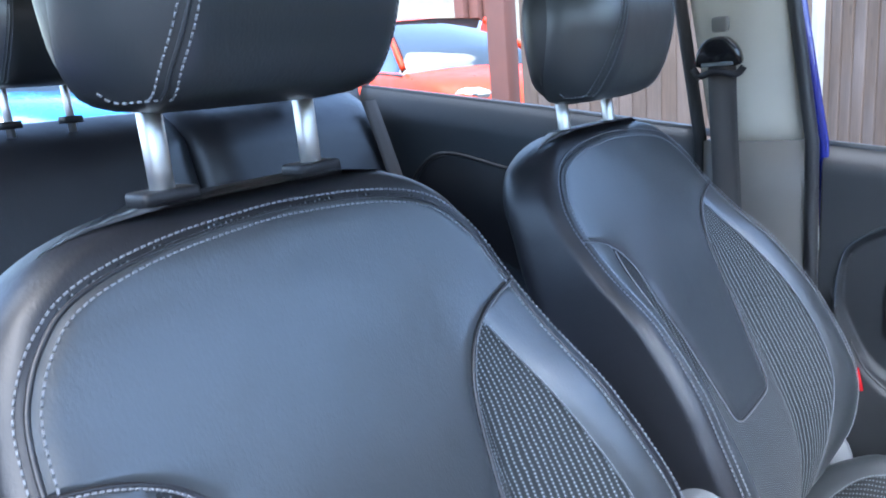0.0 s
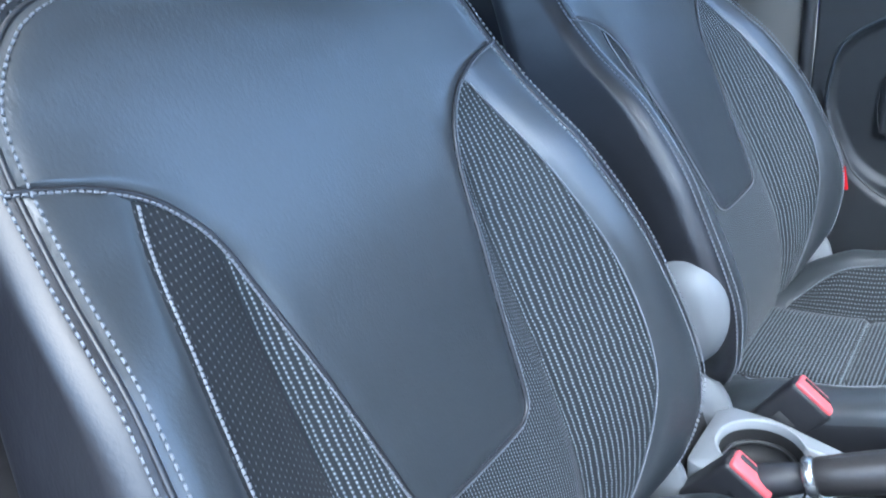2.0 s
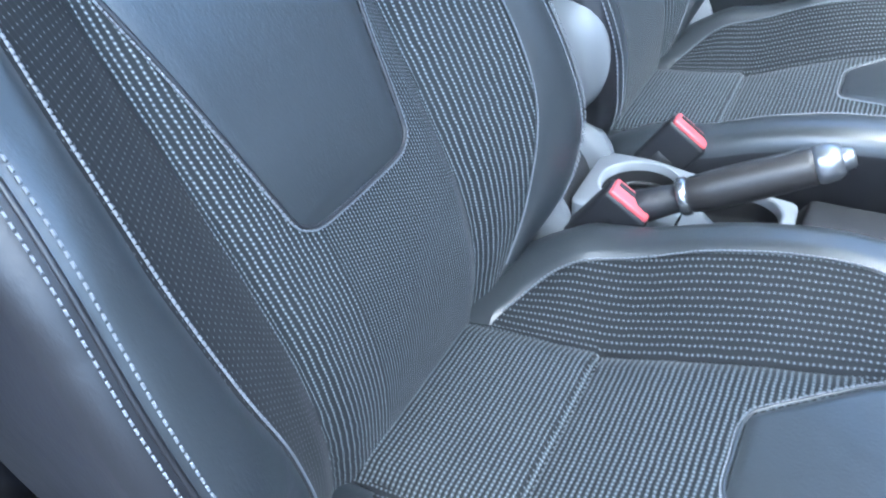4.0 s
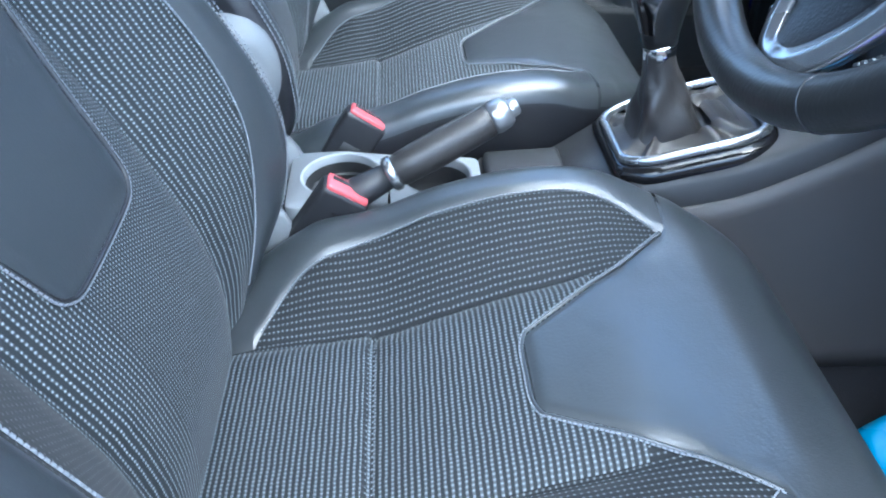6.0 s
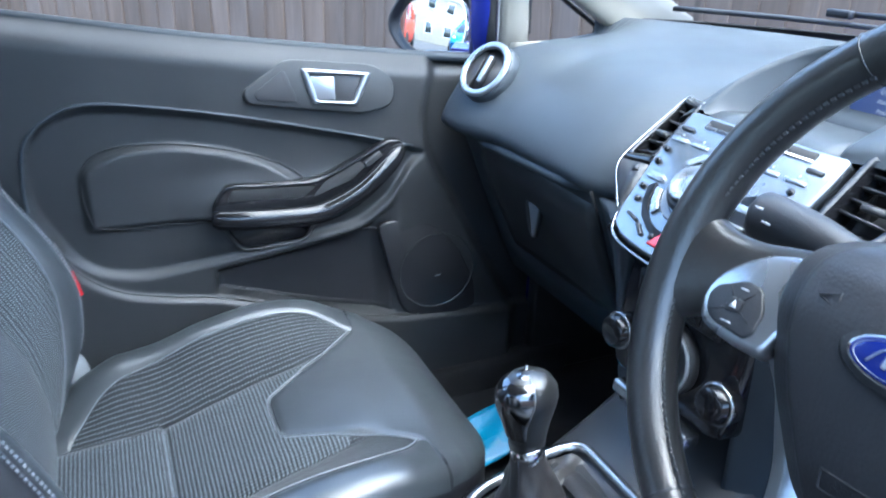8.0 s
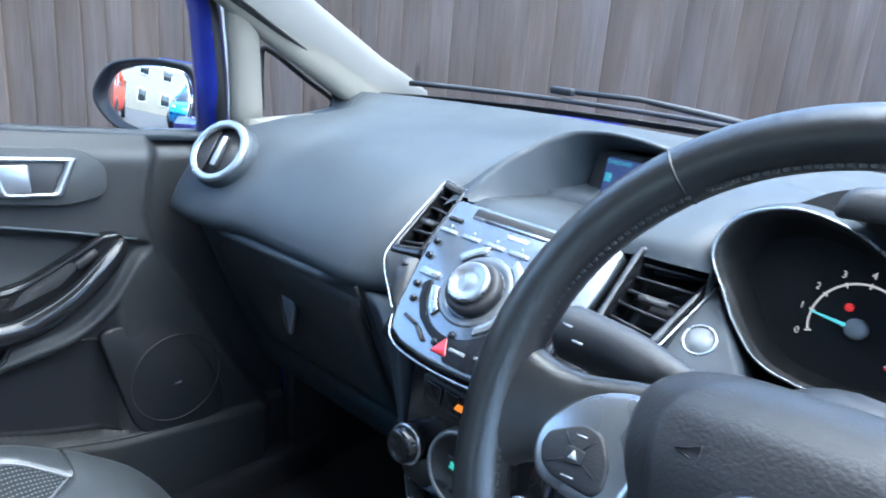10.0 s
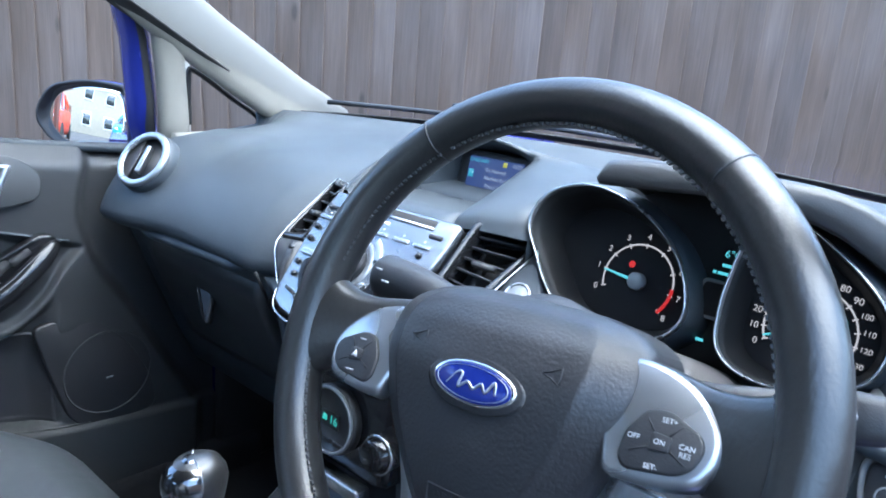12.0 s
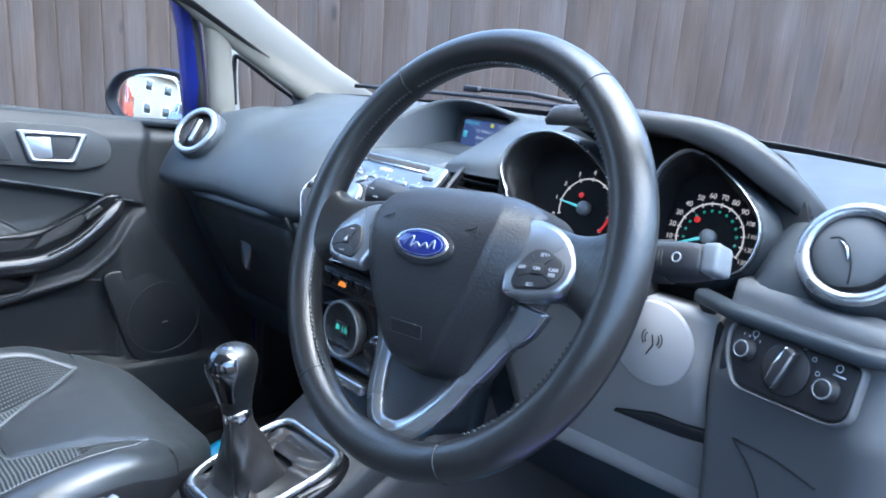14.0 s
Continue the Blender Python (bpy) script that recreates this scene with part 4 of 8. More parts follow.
part("disc_slot", plate(rounded_poly([(-0.070, 0.0795), (0.072, 0.0795), (0.072, 0.0885), (-0.070, 0.0885)], 0.002), 0.002, fascia_m @ pose(0, 0, 0.001), 0.0005), RUBBER, stack, "dark disc slot")
part("slot_lip", plate([(-0.070, 0.0765), (0.072, 0.0765), (0.072, 0.0793), (-0.070, 0.0793)], 0.003, fascia_m @ pose(0, 0, 0.001), 0.0004), SILVER, stack)
knob_m = fascia_m @ pose(-0.012, 0.003, 0.002)
part("dial_surround", lathe([(0.0400, -0.004), (0.0400, 0.0), (0.0385, 0.0020), (0.031, 0.0005), (0.029, -0.001)], knob_m, 40), DARK_SILVER, stack)
dial = part("volume_dial", lathe([(0.0215, 0.010), (0.0222, 0.0175), (0.0212, 0.0200), (0.0195, 0.0205), (0.0145, 0.0180), (0.0100, 0.0170), (0.0070, 0.0178), (0.0005, 0.0182)], knob_m, 40), SILVER, stack, "satin silver dished rotary dial")
part("dial_band", lathe([(0.0290, -0.001), (0.0290, 0.0085), (0.0275, 0.0120), (0.0218, 0.0135), (0.0210, 0.0100)], knob_m, 40), BLACK, dial, "ribbed black dial base")
for ang in (127, 40, -37, 214):
    pts = [(0.0500 * math.cos(math.radians(a)), 0.0500 * math.sin(math.radians(a))) for a in span(ang - 21, ang + 21, 8)] + [(0.0408 * math.cos(math.radians(a)), 0.0408 * math.sin(math.radians(a))) for a in span(ang + 18, ang - 18, 8)]
    part("ring_button", plate(pts, 0.0035, knob_m, 0.001), SILVER, stack)
for x in (-0.087, -0.055, -0.024, 0.0075, 0.040, 0.072):
    part("preset_button", plate(rounded_poly([(x - 0.0125, 0.0505), (x + 0.0125, 0.0505), (x + 0.0125, 0.0560), (x - 0.0125, 0.0560)], 0.0018), 0.0042, fascia_m, 0.0012), SILVER, stack)
    part("preset_mark", plate([(x - 0.0008, 0.0590), (x + 0.0008, 0.0590), (x + 0.0008, 0.0615), (x - 0.0008, 0.0615)], 0.0003, fascia_m @ pose(0, 0, 0.002), 0), PRINT, stack)
part("maker_bar", plate([(-0.0165, 0.0665), (0.0090, 0.0665), (0.0090, 0.0708), (-0.0165, 0.0708)], 0.0003, fascia_m @ pose(0, 0, 0.002), 0), PRINT, stack, "pale plain maker's mark")
for x in (-0.088, 0.082):
    part("eject_key", plate(rounded_poly([(x - 0.0095, 0.0665), (x + 0.0095, 0.0665), (x + 0.0095, 0.0715), (x - 0.0095, 0.0715)], 0.0018), 0.0045, fascia_m, 0.0012), BLACK, stack)
for x, y in ((-0.0925, 0.0380), (-0.0905, 0.0205), (-0.0815, -0.0130), (-0.0740, -0.0290), (0.0760, 0.0420), (0.0740, 0.0250), (-0.0185, -0.0600), (-0.0060, -0.0470)):
    part("round_key", lathe([(0.0040, 0.0), (0.0040, 0.0030), (0.0030, 0.0042), (0.0003, 0.0045)], fascia_m @ pose(x, y, 0.001), 14), GLOSS, stack)
for x, y in ((-0.0745, 0.0025), (0.0500, 0.0072)):
    part("pill_button", plate(rounded_poly([(x - 0.0135, y - 0.0045), (x + 0.0135, y - 0.0045), (x + 0.0135, y + 0.0045), (x - 0.0135, y + 0.0045)], 0.004), 0.0048, fascia_m, 0.0014), SILVER, stack)
for x, y, turn in ((-0.0605, -0.0500, -14), (-0.0400, -0.0590, -34), (0.0110, -0.0600, 2), (0.0400, -0.0560, 10), (0.0560, -0.0120, 0), (0.0540, -0.0330, 0)):
    part("flat_key", plate(rounded_poly([(-0.0095, -0.0019), (0.0095, -0.0019), (0.0095, 0.0019), (-0.0095, 0.0019)], 0.0008), 0.0052, fascia_m @ pose(x, y, 0, 0, 0, turn), 0.0008), BLACK if x < 0 else SILVER_GREY, stack)
low_line = [(x, y - 0.0055) for x, y in half[:4]] + [(0.0905, -0.0520)]
part("fascia_trim", tube(smooth_path([fascia_m @ Vector((x, y, -0.004)) for x, y in [(-a, b) for a, b in low_line[:0:-1]] + low_line], 6), 0.0014, 8), SILVER, stack, "thin silver line below the panel")
tri = rounded_poly([(-0.0190, -0.0690), (0.0030, -0.0690), (-0.0080, -0.0500)], 0.003)
part("hazard_switch", plate(tri, 0.0045, fascia_m, 0.0015), RED_LENS, stack, "red triangular hazard switch")


# louvred vents on both sides of the fascia, set back towards their outer edge
def vent_pt(s, x, v, d=0.0):
    return fascia_m @ Vector((s * x, v, d - 0.004 - max(0.0, x - 0.10) * (0.13 + 0.36 * min(1.0, max(0.0, v / 0.13)))))


for s in (-1, 1):
    hole = rounded_poly([(0.1145, 0.1030), (0.1145, 0.0300), (0.1560, 0.0260), (0.1705, 0.1215)], 0.004)
    edge = rounded_poly([(0.1075, 0.1090), (0.1060, 0.0150), (0.1630, 0.0130), (0.1795, 0.1330)], 0.008)
    vent = part("louvre_vent", loft([[vent_pt(s, p.x, p.y, -0.030) for p in hole], [vent_pt(s, 0.140 + (p.x - 0.140) * 0.5, 0.07 + (p.y - 0.07) * 0.5, -0.032) for p in hole]]), BLACK, dash, "black louvred centre vent")
    part("vent_frame", loft([[vent_pt(s, p.x, p.y, d) for p in ring_] for d, ring_ in ((-0.045, edge), (-0.002, edge), (0.002, [a.lerp(b, 0.25) for a, b in zip(edge, hole)]), (0.002, [a.lerp(b, 0.8) for a, b in zip(edge, hole)]), (-0.001, hole), (-0.034, hole))], True, False), GLOSS, vent, "gloss black vent frame")
    rim_line = [Vector((x, v)) for x, v in ((0.1090, 0.1110), (0.150, 0.1240), (0.1790, 0.1340), (0.1775, 0.105), (0.1715, 0.060), (0.1635, 0.015), (0.148, -0.006), (0.120, -0.0280), (0.0960, -0.0460))]
    part("vent_trim", tube(smooth_path([vent_pt(s, p.x, p.y, 0.0) for p in rim_line], 5), 0.0010, 8), SILVER, vent, "thin silver vent edge")
    foot = rounded_poly([(0.1060, 0.0150), (0.0965, -0.0190), (0.0930, -0.0440), (0.1180, -0.0260), (0.1480, -0.0040), (0.1625, 0.0130)], 0.003)
    part("vent_foot", loft([[vent_pt(s, p.x, p.y, d) for p in foot] for d in (-0.04, 0.0)]), HARD, vent, "satin lower end of the vent")
    part("foot_key", loft([[vent_pt(s, p.x, p.y, d) for p in rounded_poly([(0.114, 0.004), (0.124, 0.001), (0.131, 0.012), (0.121, 0.014)], 0.002)] for d in (-0.002, 0.0012)]), BLACK, vent)
    for i in range(5):
        f = (i + 0.55) / 5.0
        v0, v1 = 0.030 + 0.073 * f, 0.026 + 0.0955 * f
        x1 = 0.156 + 0.0145 * f
        part("slat", bar([vent_pt(s, 0.1145, v0, -0.012), vent_pt(s, x1, v1, -0.012)], 0.016, 0.0022, None, fascia_m.to_3x3() @ Vector((0, 0.95, 0.35))), BLACK, vent)
    part("slider", bar([vent_pt(s, 0.129, 0.062, -0.004), vent_pt(s, 0.153, 0.066, -0.004)], 0.010, 0.006, None, fascia_m.to_3x3() @ Vector((0, 0.95, 0.35))), HARD, vent)

# facing between the driver's vent and the dials, starter button flush in it
def facing_pt(u, v):
    q = -0.045 + 0.150 * v
    x0, x1 = 0.162 + 0.12 * (q - 0.015), 0.157 + 0.75 * (0.133 - q)
    return fascia_m @ Vector((x0 + (x1 - x0) * u, q, -0.019 - 0.0168 * v))


part("dial_facing", sheet(facing_pt, span(0, 1, 10), span(0, 1, 12), (0, 0.03, -0.01)), SOFT, dash, "grey facing beside the driver's vent")
start_m = fascia_m @ pose(0.1900, 0.0490, -0.0290)
button = part("start_button", lathe([(0.0120, -0.010), (0.0120, 0.0006), (0.0005, 0.0016)], start_m, 28), SILVER_GREY, dash, "round starter button with a silver ring")
part("button_ring", ring(0.0136, 0.0015, start_m @ pose(0, 0, 0.0006), 36, 8), SILVER, button)

# screen recess with its hood; the driver's side falls away as one broad flank
crest = [(-0.112, 0.748, 0.985), (-0.104, 0.785, 1.020), (-0.088, 0.825, 1.045), (-0.066, 0.850, 1.060), (-0.035, 0.860, 1.066), (0.0, 0.862, 1.067), (0.035, 0.866, 1.063), (0.060, 0.872, 1.056), (0.074, 0.880, 1.048), (0.0735, 0.845, 1.031), (0.071, 0.803, 1.011), (0.068, 0.757, 0.991), (0.067, 0.748, 0.975)]
outer = [(-0.150, 0.750, 0.972), (-0.165, 0.810, 0.990), (-0.165, 0.885, 1.004), (-0.145, 0.960, 1.016), (-0.090, 1.010, 1.024), (0.0, 1.020, 1.026), (0.06, 1.015, 1.027), (0.12, 1.000, 1.028), (0.25, 0.950, 1.034), (0.272, 0.872, 1.046), (0.178, 0.806, 1.024), (0.166, 0.772, 1.006), (0.163, 0.756, 0.985)]
inner = [(-0.100, 0.755, 0.986), (-0.088, 0.800, 0.988), (-0.070, 0.845, 0.990), (-0.054, 0.885, 1.000), (-0.045, 0.895, 1.040), (0.0, 0.899, 1.050), (0.035, 0.899, 1.049), (0.058, 0.895, 1.042), (0.066, 0.890, 1.010), (0.066, 0.850, 0.992), (0.064, 0.805, 0.989), (0.061, 0.760, 0.987), (0.060, 0.752, 0.975)]
C, O, I = smooth_path(crest, 6), smooth_path(outer, 6), smooth_path(inner, 6)
rows_ = [I, [a.lerp(b, 0.5) for a, b in zip(I, C)], [a.lerp(b, 0.93) for a, b in zip(I, C)], [p + Vector((0, 0.001, 0.0025)) for p in C], [a.lerp(b, 0.05) + Vector((0, 0, 0.0050)) for a, b in zip(C, O)], [a.lerp(b, 0.3) + Vector((0, 0, 0.006)) for a, b in zip(C, O)], [a.lerp(b, 0.65) + Vector((0, 0, 0.003)) for a, b in zip(C, O)], O, [p - Vector((0, 0, 0.03)) for p in O]]
cowl = part("screen_cowl", loft(rows_, False, False), SOFT, dash, "hooded screen recess")
part("recess_floor", sheet(lambda u, v: ((-0.106 + 0.050 * v) * (1 - u) + 0.066 * u, 0.740 + 0.160 * v, 0.9905 - 0.012 * smooth01(1 - v / 0.12)), span(0, 1, 8), span(0, 1, 14), (0, 0, -0.02)), SOFT, cowl)
screen_m = axes((0.0150, 0.8815, 1.015), (1, 0, 0), (0, 0.20, 0.98))
part("screen_back", box(-0.064, 0.056, -0.030, 0.034, -0.02, -0.003, 0.004, 2, None, screen_m), BLACK, cowl)
SCREEN_BLUE = glow_mat("screen_blue", (0.045, 0.08, 0.26), 0.11)
SCREEN_CYAN = glow_mat("screen_cyan", (0.10, 0.55, 0.75), 0.10)
SCREEN_WHITE = glow_mat("screen_white", (0.65, 0.72, 0.90), 0.085)
SCREEN_YELLOW = glow_mat("screen_yellow", (0.80, 0.75, 0.10), 0.09)
display = part("radio_display", plate(rounded_poly([(-0.043, -0.0255), (0.043, -0.0255), (0.043, 0.0255), (-0.043, 0.0255)], 0.002), 0.003, screen_m, 0.0006), SCREEN_BLUE, cowl, "lit blue radio display")


def text_part(words, m, size, material, parent, name="lettering"):
    cu = bpy.data.curves.new(name, "FONT")
    cu.body, cu.size, cu.align_x, cu.align_y, cu.extrude = words, size, "CENTER", "CENTER", 0.00012
    tmp = bpy.data.objects.new(name, cu)
    scene.collection.objects.link(tmp)
    dg = bpy.context.evaluated_depsgraph_get()
    me = bpy.data.meshes.new_from_object(tmp.evaluated_get(dg))
    bpy.data.objects.remove(tmp)
    bm = bmesh.new()
    bm.from_mesh(me)
    bm.transform(m)
    bpy.data.meshes.remove(me)
    return part(name, bm, material, parent, "", False)


for words, x, y, size, mt in (("D1 National", 0.002, 0.010, 0.0066, SCREEN_WHITE), ("Absolute Radio", 0.006, 0.000, 0.0066, SCREEN_WHITE), ("Preset 7", 0.0, -0.010, 0.0066, SCREEN_WHITE), ("Service Website", -0.018, -0.0205, 0.0060, SCREEN_WHITE), ("15:22", 0.034, 0.0205, 0.0070, SCREEN_WHITE), ("DAB/DAB2", -0.027, 0.0205, 0.0066, SCREEN_CYAN)):
    text_part(words, screen_m @ pose(x, y, 0.0031), size, mt, display)
part("mark", plate([(0.012, 0.0175), (0.018, 0.0175), (0.018, 0.0235), (0.012, 0.0235)], 0.0004, screen_m @ pose(0, 0, 0.003), 0), SCREEN_YELLOW, display)
part("mark", plate([(-0.041, -0.002), (-0.033, -0.002), (-0.033, 0.008), (-0.041, 0.008)], 0.0004, screen_m @ pose(0, 0, 0.003), 0), SCREEN_CYAN, display)

# climate panel below the fascia
climate_m = axes((0.012, 0.640, 0.790), (1, 0, 0), (0, 0.10, 0.99))
panel = part("climate_panel", plate(rounded_poly([(-0.088, -0.085), (0.088, -0.085), (0.094, 0.02), (0.085, 0.075), (-0.085, 0.075), (-0.094, 0.02)], 0.02, 5), 0.05, climate_m @ pose(0, 0, -0.055), 0.006), GLOSS, dash, "gloss black climate panel")
for x in (-0.072, 0.082):
    kn = part("temperature_knob", lathe([(0.021, -0.006), (0.021, 0.004), (0.0185, 0.008), (0.0175, 0.018), (0.014, 0.020), (0.0005, 0.019)], climate_m @ pose(x, -0.036, 0), 28), GLOSS, dash, "round heater knob")
    part("knob_ring", ring(0.0200, 0.0022, climate_m @ pose(x, -0.036, 0.008), 32, 8), SILVER, kn)
disp = part("climate_dial", lathe([(0.041, -0.01), (0.041, 0.004), (0.037, 0.008), (0.034, 0.008), (0.0335, 0.005), (0.0005, 0.006)], climate_m @ pose(0.0, -0.030, 0), 40), HARD, dash, "round climate display dial")
part("dial_rim", ring(0.0375, 0.0022, climate_m @ pose(0, -0.030, 0.008), 40, 8), SILVER_GREY, disp)
LCD_GREEN = glow_mat("lcd_green", (0.10, 0.75, 0.62), 0.10)
AMBER = glow_mat("amber_light", (1.0, 0.28, 0.03), 0.14)
part("climate_display", plate(rounded_poly([(-0.016, -0.010), (0.016, -0.010), (0.016, 0.008), (-0.016, 0.008)], 0.002), 0.002, climate_m @ pose(0, -0.028, 0.005), 0.0004), RUBBER, disp)
text_part("16", climate_m @ pose(0.007, -0.029, 0.0072), 0.014, LCD_GREEN, disp)
part("mark", plate([(-0.012, -0.032), (-0.004, -0.032), (-0.004, -0.026), (-0.010, -0.024)], 0.0004, climate_m @ pose(0, 0, 0.007), 0), LCD_GREEN, disp)
for x in (-0.018, 0.0, 0.018):
    part("climate_key", plate(rounded_poly([(x - 0.007, -0.056), (x + 0.007, -0.056), (x + 0.007, -0.051), (x - 0.007, -0.051)], 0.002), 0.002, climate_m @ pose(0, 0, 0.006), 0.0006), BLACK, disp)
strip = part("switch_strip", plate(rounded_poly([(-0.062, 0.018), (0.062, 0.018), (0.066, 0.046), (-0.066, 0.046)], 0.005), 0.008, climate_m @ pose(0, 0, -0.004), 0.002), BLACK, dash)
for i, x in enumerate((-0.048, -0.024, 0.0, 0.024, 0.048)):
    part("rocker_switch", plate(rounded_poly([(x - 0.0105, 0.022), (x + 0.0105, 0.022), (x + 0.0105, 0.042), (x - 0.0105, 0.042)], 0.002), 0.006, climate_m @ pose(0, 0, 0.001), 0.0015), GLOSS, strip)
part("warning_mark", plate(rounded_poly([(-0.018, 0.028), (-0.002, 0.028), (0.001, 0.0315), (-0.004, 0.035), (-0.014, 0.035)], 0.002), 0.0006, climate_m @ pose(0, 0, 0.0072), 0.0002), AMBER, strip, "amber lit mark")
part("cubby_bar", plate(rounded_poly([(-0.060, -0.106), (0.060, -0.106), (0.060, -0.090), (-0.060, -0.090)], 0.004), 0.02, climate_m @ pose(0, 0, -0.01), 0.003), SILVER, dash, "silver bar above the cubby")

# instrument visor: a curved lip over the dials, falling away to the outer end
VISOR = [(0.256, 0.724, 1.074, 0.256, 0.722, 1.068), (0.262, 0.716, 1.083, 0.260, 0.715, 1.066), (0.275, 0.713, 1.088, 0.270, 0.713, 1.066), (0.327, 0.719, 1.092, 0.325, 0.718, 1.070), (0.372, 0.727, 1.091, 0.370, 0.727, 1.071), (0.403, 0.737, 1.090, 0.400, 0.737, 1.069), (0.436, 0.749, 1.086, 0.429, 0.748, 1.061), (0.461, 0.766, 1.076, 0.453, 0.760, 1.050), (0.489, 0.787, 1.055, 0.482, 0.781, 1.027), (0.510, 0.807, 1.032, 0.503, 0.800, 1.010), (0.526, 0.828, 1.006, 0.518, 0.815, 0.992), (0.534, 0.850, 0.984, 0.526, 0.838, 0.975)]
vis_top = smooth_path([p[:3] for p in VISOR], 5)
vis_low = smooth_path([p[3:] for p in VISOR], 5)
loops = []
for c, lw in zip(vis_top, vis_low):
    out = smooth01((c.x - 0.43) / 0.09)
    back = Vector((c.x + 0.02 * out, c.y + 0.15 - 0.03 * out, c.z - 0.055 - 0.015 * out))
    under = Vector((lw.x, lw.y + 0.10 - 0.03 * out, lw.z - 0.012))
    loops.append([lw, lw + Vector((0, -0.0035, 0.004)), lw.lerp(c, 0.5) + Vector((0, -0.003, 0)), c + Vector((0, -0.001, -0.004)), c + Vector((0, 0.004, 0.0)), c + Vector((0, 0.014, 0.001)), c.lerp(back, 0.5) + Vector((0, 0, 0.006)), back, under, lw + Vector((0, 0.012, 0.003))])
hood = part("instrument_hood", loft(loops), HARD, dash, "dark visor over the instruments")
gauge_m = axes((0.355, 0.789, 0.969), (1, 0, 0), (0, 0.30, 0.954))
part("gauge_board", plate(rounded_poly([(-0.200, -0.075), (0.175, -0.075), (0.175, 0.03), (0.13, 0.10), (-0.12, 0.11), (-0.200, 0.05)], 0.03, 5), 0.01, gauge_m @ pose(0, 0, -0.014), 0.002), CUP, hood)
DIAL_RED = glow_mat("dial_red", (0.9, 0.03, 0.03), 0.10)
DIAL_WHITE = glow_mat("dial_white", (0.75, 0.68, 0.70), 0.11)
DIAL_TEAL = glow_mat("dial_teal", (0.05, 0.55, 0.45), 0.055)
NEEDLE = glow_mat("needle_blue", (0.20, 0.85, 0.95), 0.11)
DIAL_FACE = surface("dial_black", (0.005, 0.005, 0.006), 0.6, bump=0.0, spec=0.15)


def gauge(name, cx, cy, outline, numerals, angles, needle, small, label):
    """A dial in a flared teardrop cup with a silver lip; angles in degrees from the right, anticlockwise."""
    m = gauge_m @ pose(cx, cy, 0)
    rx = 0.0475
    edge = smooth_path([(x, y, 0) for x, y in outline + outline[:1]], 6)[:-1]

    def lobe(k, h):
        return [m @ Vector((p.x * k, p.y * k, h)) for p in edge]

    shell = [lobe(1.0, 0.034), lobe(1.02, 0.031), lobe(1.07, 0.016), lobe(1.13, -0.012), lobe(1.18, -0.050), lobe(1.20, -0.100)]
    part("pod_shell", loft(shell, True, False), SOFT, hood, "soft grey shell round the dial")
    cup = part(name, loft([lobe(0.80, 0.0), lobe(0.84, 0.012), lobe(0.91, 0.026), lobe(0.965, 0.036), lobe(1.0, 0.034), lobe(1.0, -0.004)], True, False), CUP, hood, label)
    part("lip", loft([lobe(0.958, 0.0335), lobe(0.966, 0.0395), lobe(0.980, 0.0410), lobe(0.998, 0.0395), lobe(1.008, 0.0335), lobe(0.958, 0.0335)], True, False), SILVER, cup, "thin silver lip")
    part("dial_face", loft([lobe(0.81, 0.0), lobe(0.5, 0.001), lobe(0.02, 0.001)], True, False), DIAL_FACE, cup, "black dial face")
    arc = [m @ Vector((rx * 0.76 * math.cos(math.radians(a)), rx * 0.76 * math.sin(math.radians(a)), 0.003)) for a in span(angles[0], angles[-1], 48)]
    part("scale_arc", tube(arc, 0.0009, 6), DIAL_WHITE, cup)
    for a, num in zip(angles, numerals):
        ca, sa = math.cos(math.radians(a)), math.sin(math.radians(a))
        p0, p1 = m @ Vector((rx * 0.70 * ca, rx * 0.70 * sa, 0.0032)), m @ Vector((rx * 0.80 * ca, rx * 0.80 * sa, 0.0032))
        part("scale_mark", tube([p0, p1], 0.0007, 5), DIAL_WHITE, cup)
        text_part(num, m @ pose(rx * 0.93 * ca, rx * 0.93 * sa, 0.0032), 0.0082 if len(num) < 3 else 0.0066, DIAL_WHITE, cup, "numeral")
        if small:
            part("inner_mark", lathe([(0.0017, 0), (0.0015, 0.0006), (0.0002, 0.0007)], m @ pose(rx * 0.60 * ca, rx * 0.60 * sa, 0.002), 10), DIAL_TEAL, cup)
    hub = part("needle_hub", lathe([(0.0085, 0.0), (0.0085, 0.008), (0.0065, 0.0105), (0.0004, 0.011)], m, 24), SILVER_GREY, cup)
    nd = math.radians(needle)
    part("needle", tube([m @ Vector((0.006 * math.cos(nd), 0.006 * math.sin(nd), 0.008)), m @ Vector((rx * 0.76 * math.cos(nd), rx * 0.76 * math.sin(nd), 0.006))], [0.0018, 0.0007], 6), NEEDLE, hub, "lit pale blue needle")
    return cup, m


TACHO = [(-0.098, -0.002), (-0.118, 0.030), (-0.104, 0.0625), (-0.065, 0.079), (-0.021, 0.074), (0.018, 0.0555), (0.046, 0.032), (0.063, 0.003), (0.066, -0.025), (0.045, -0.048), (0.0, -0.056), (-0.05, -0.050), (-0.08, -0.026)]
SPEEDO = [(-0.063, 0.040), (-0.057, 0.063), (-0.037, 0.0815), (-0.012, 0.0795), (0.012, 0.0665), (0.034, 0.0515), (0.053, 0.034), (0.0625, 0.018), (0.065, -0.002), (0.059, -0.024), (0.043, -0.038), (0.015, -0.050), (-0.030, -0.052), (-0.058, -0.036), (-0.065, 0.0)]
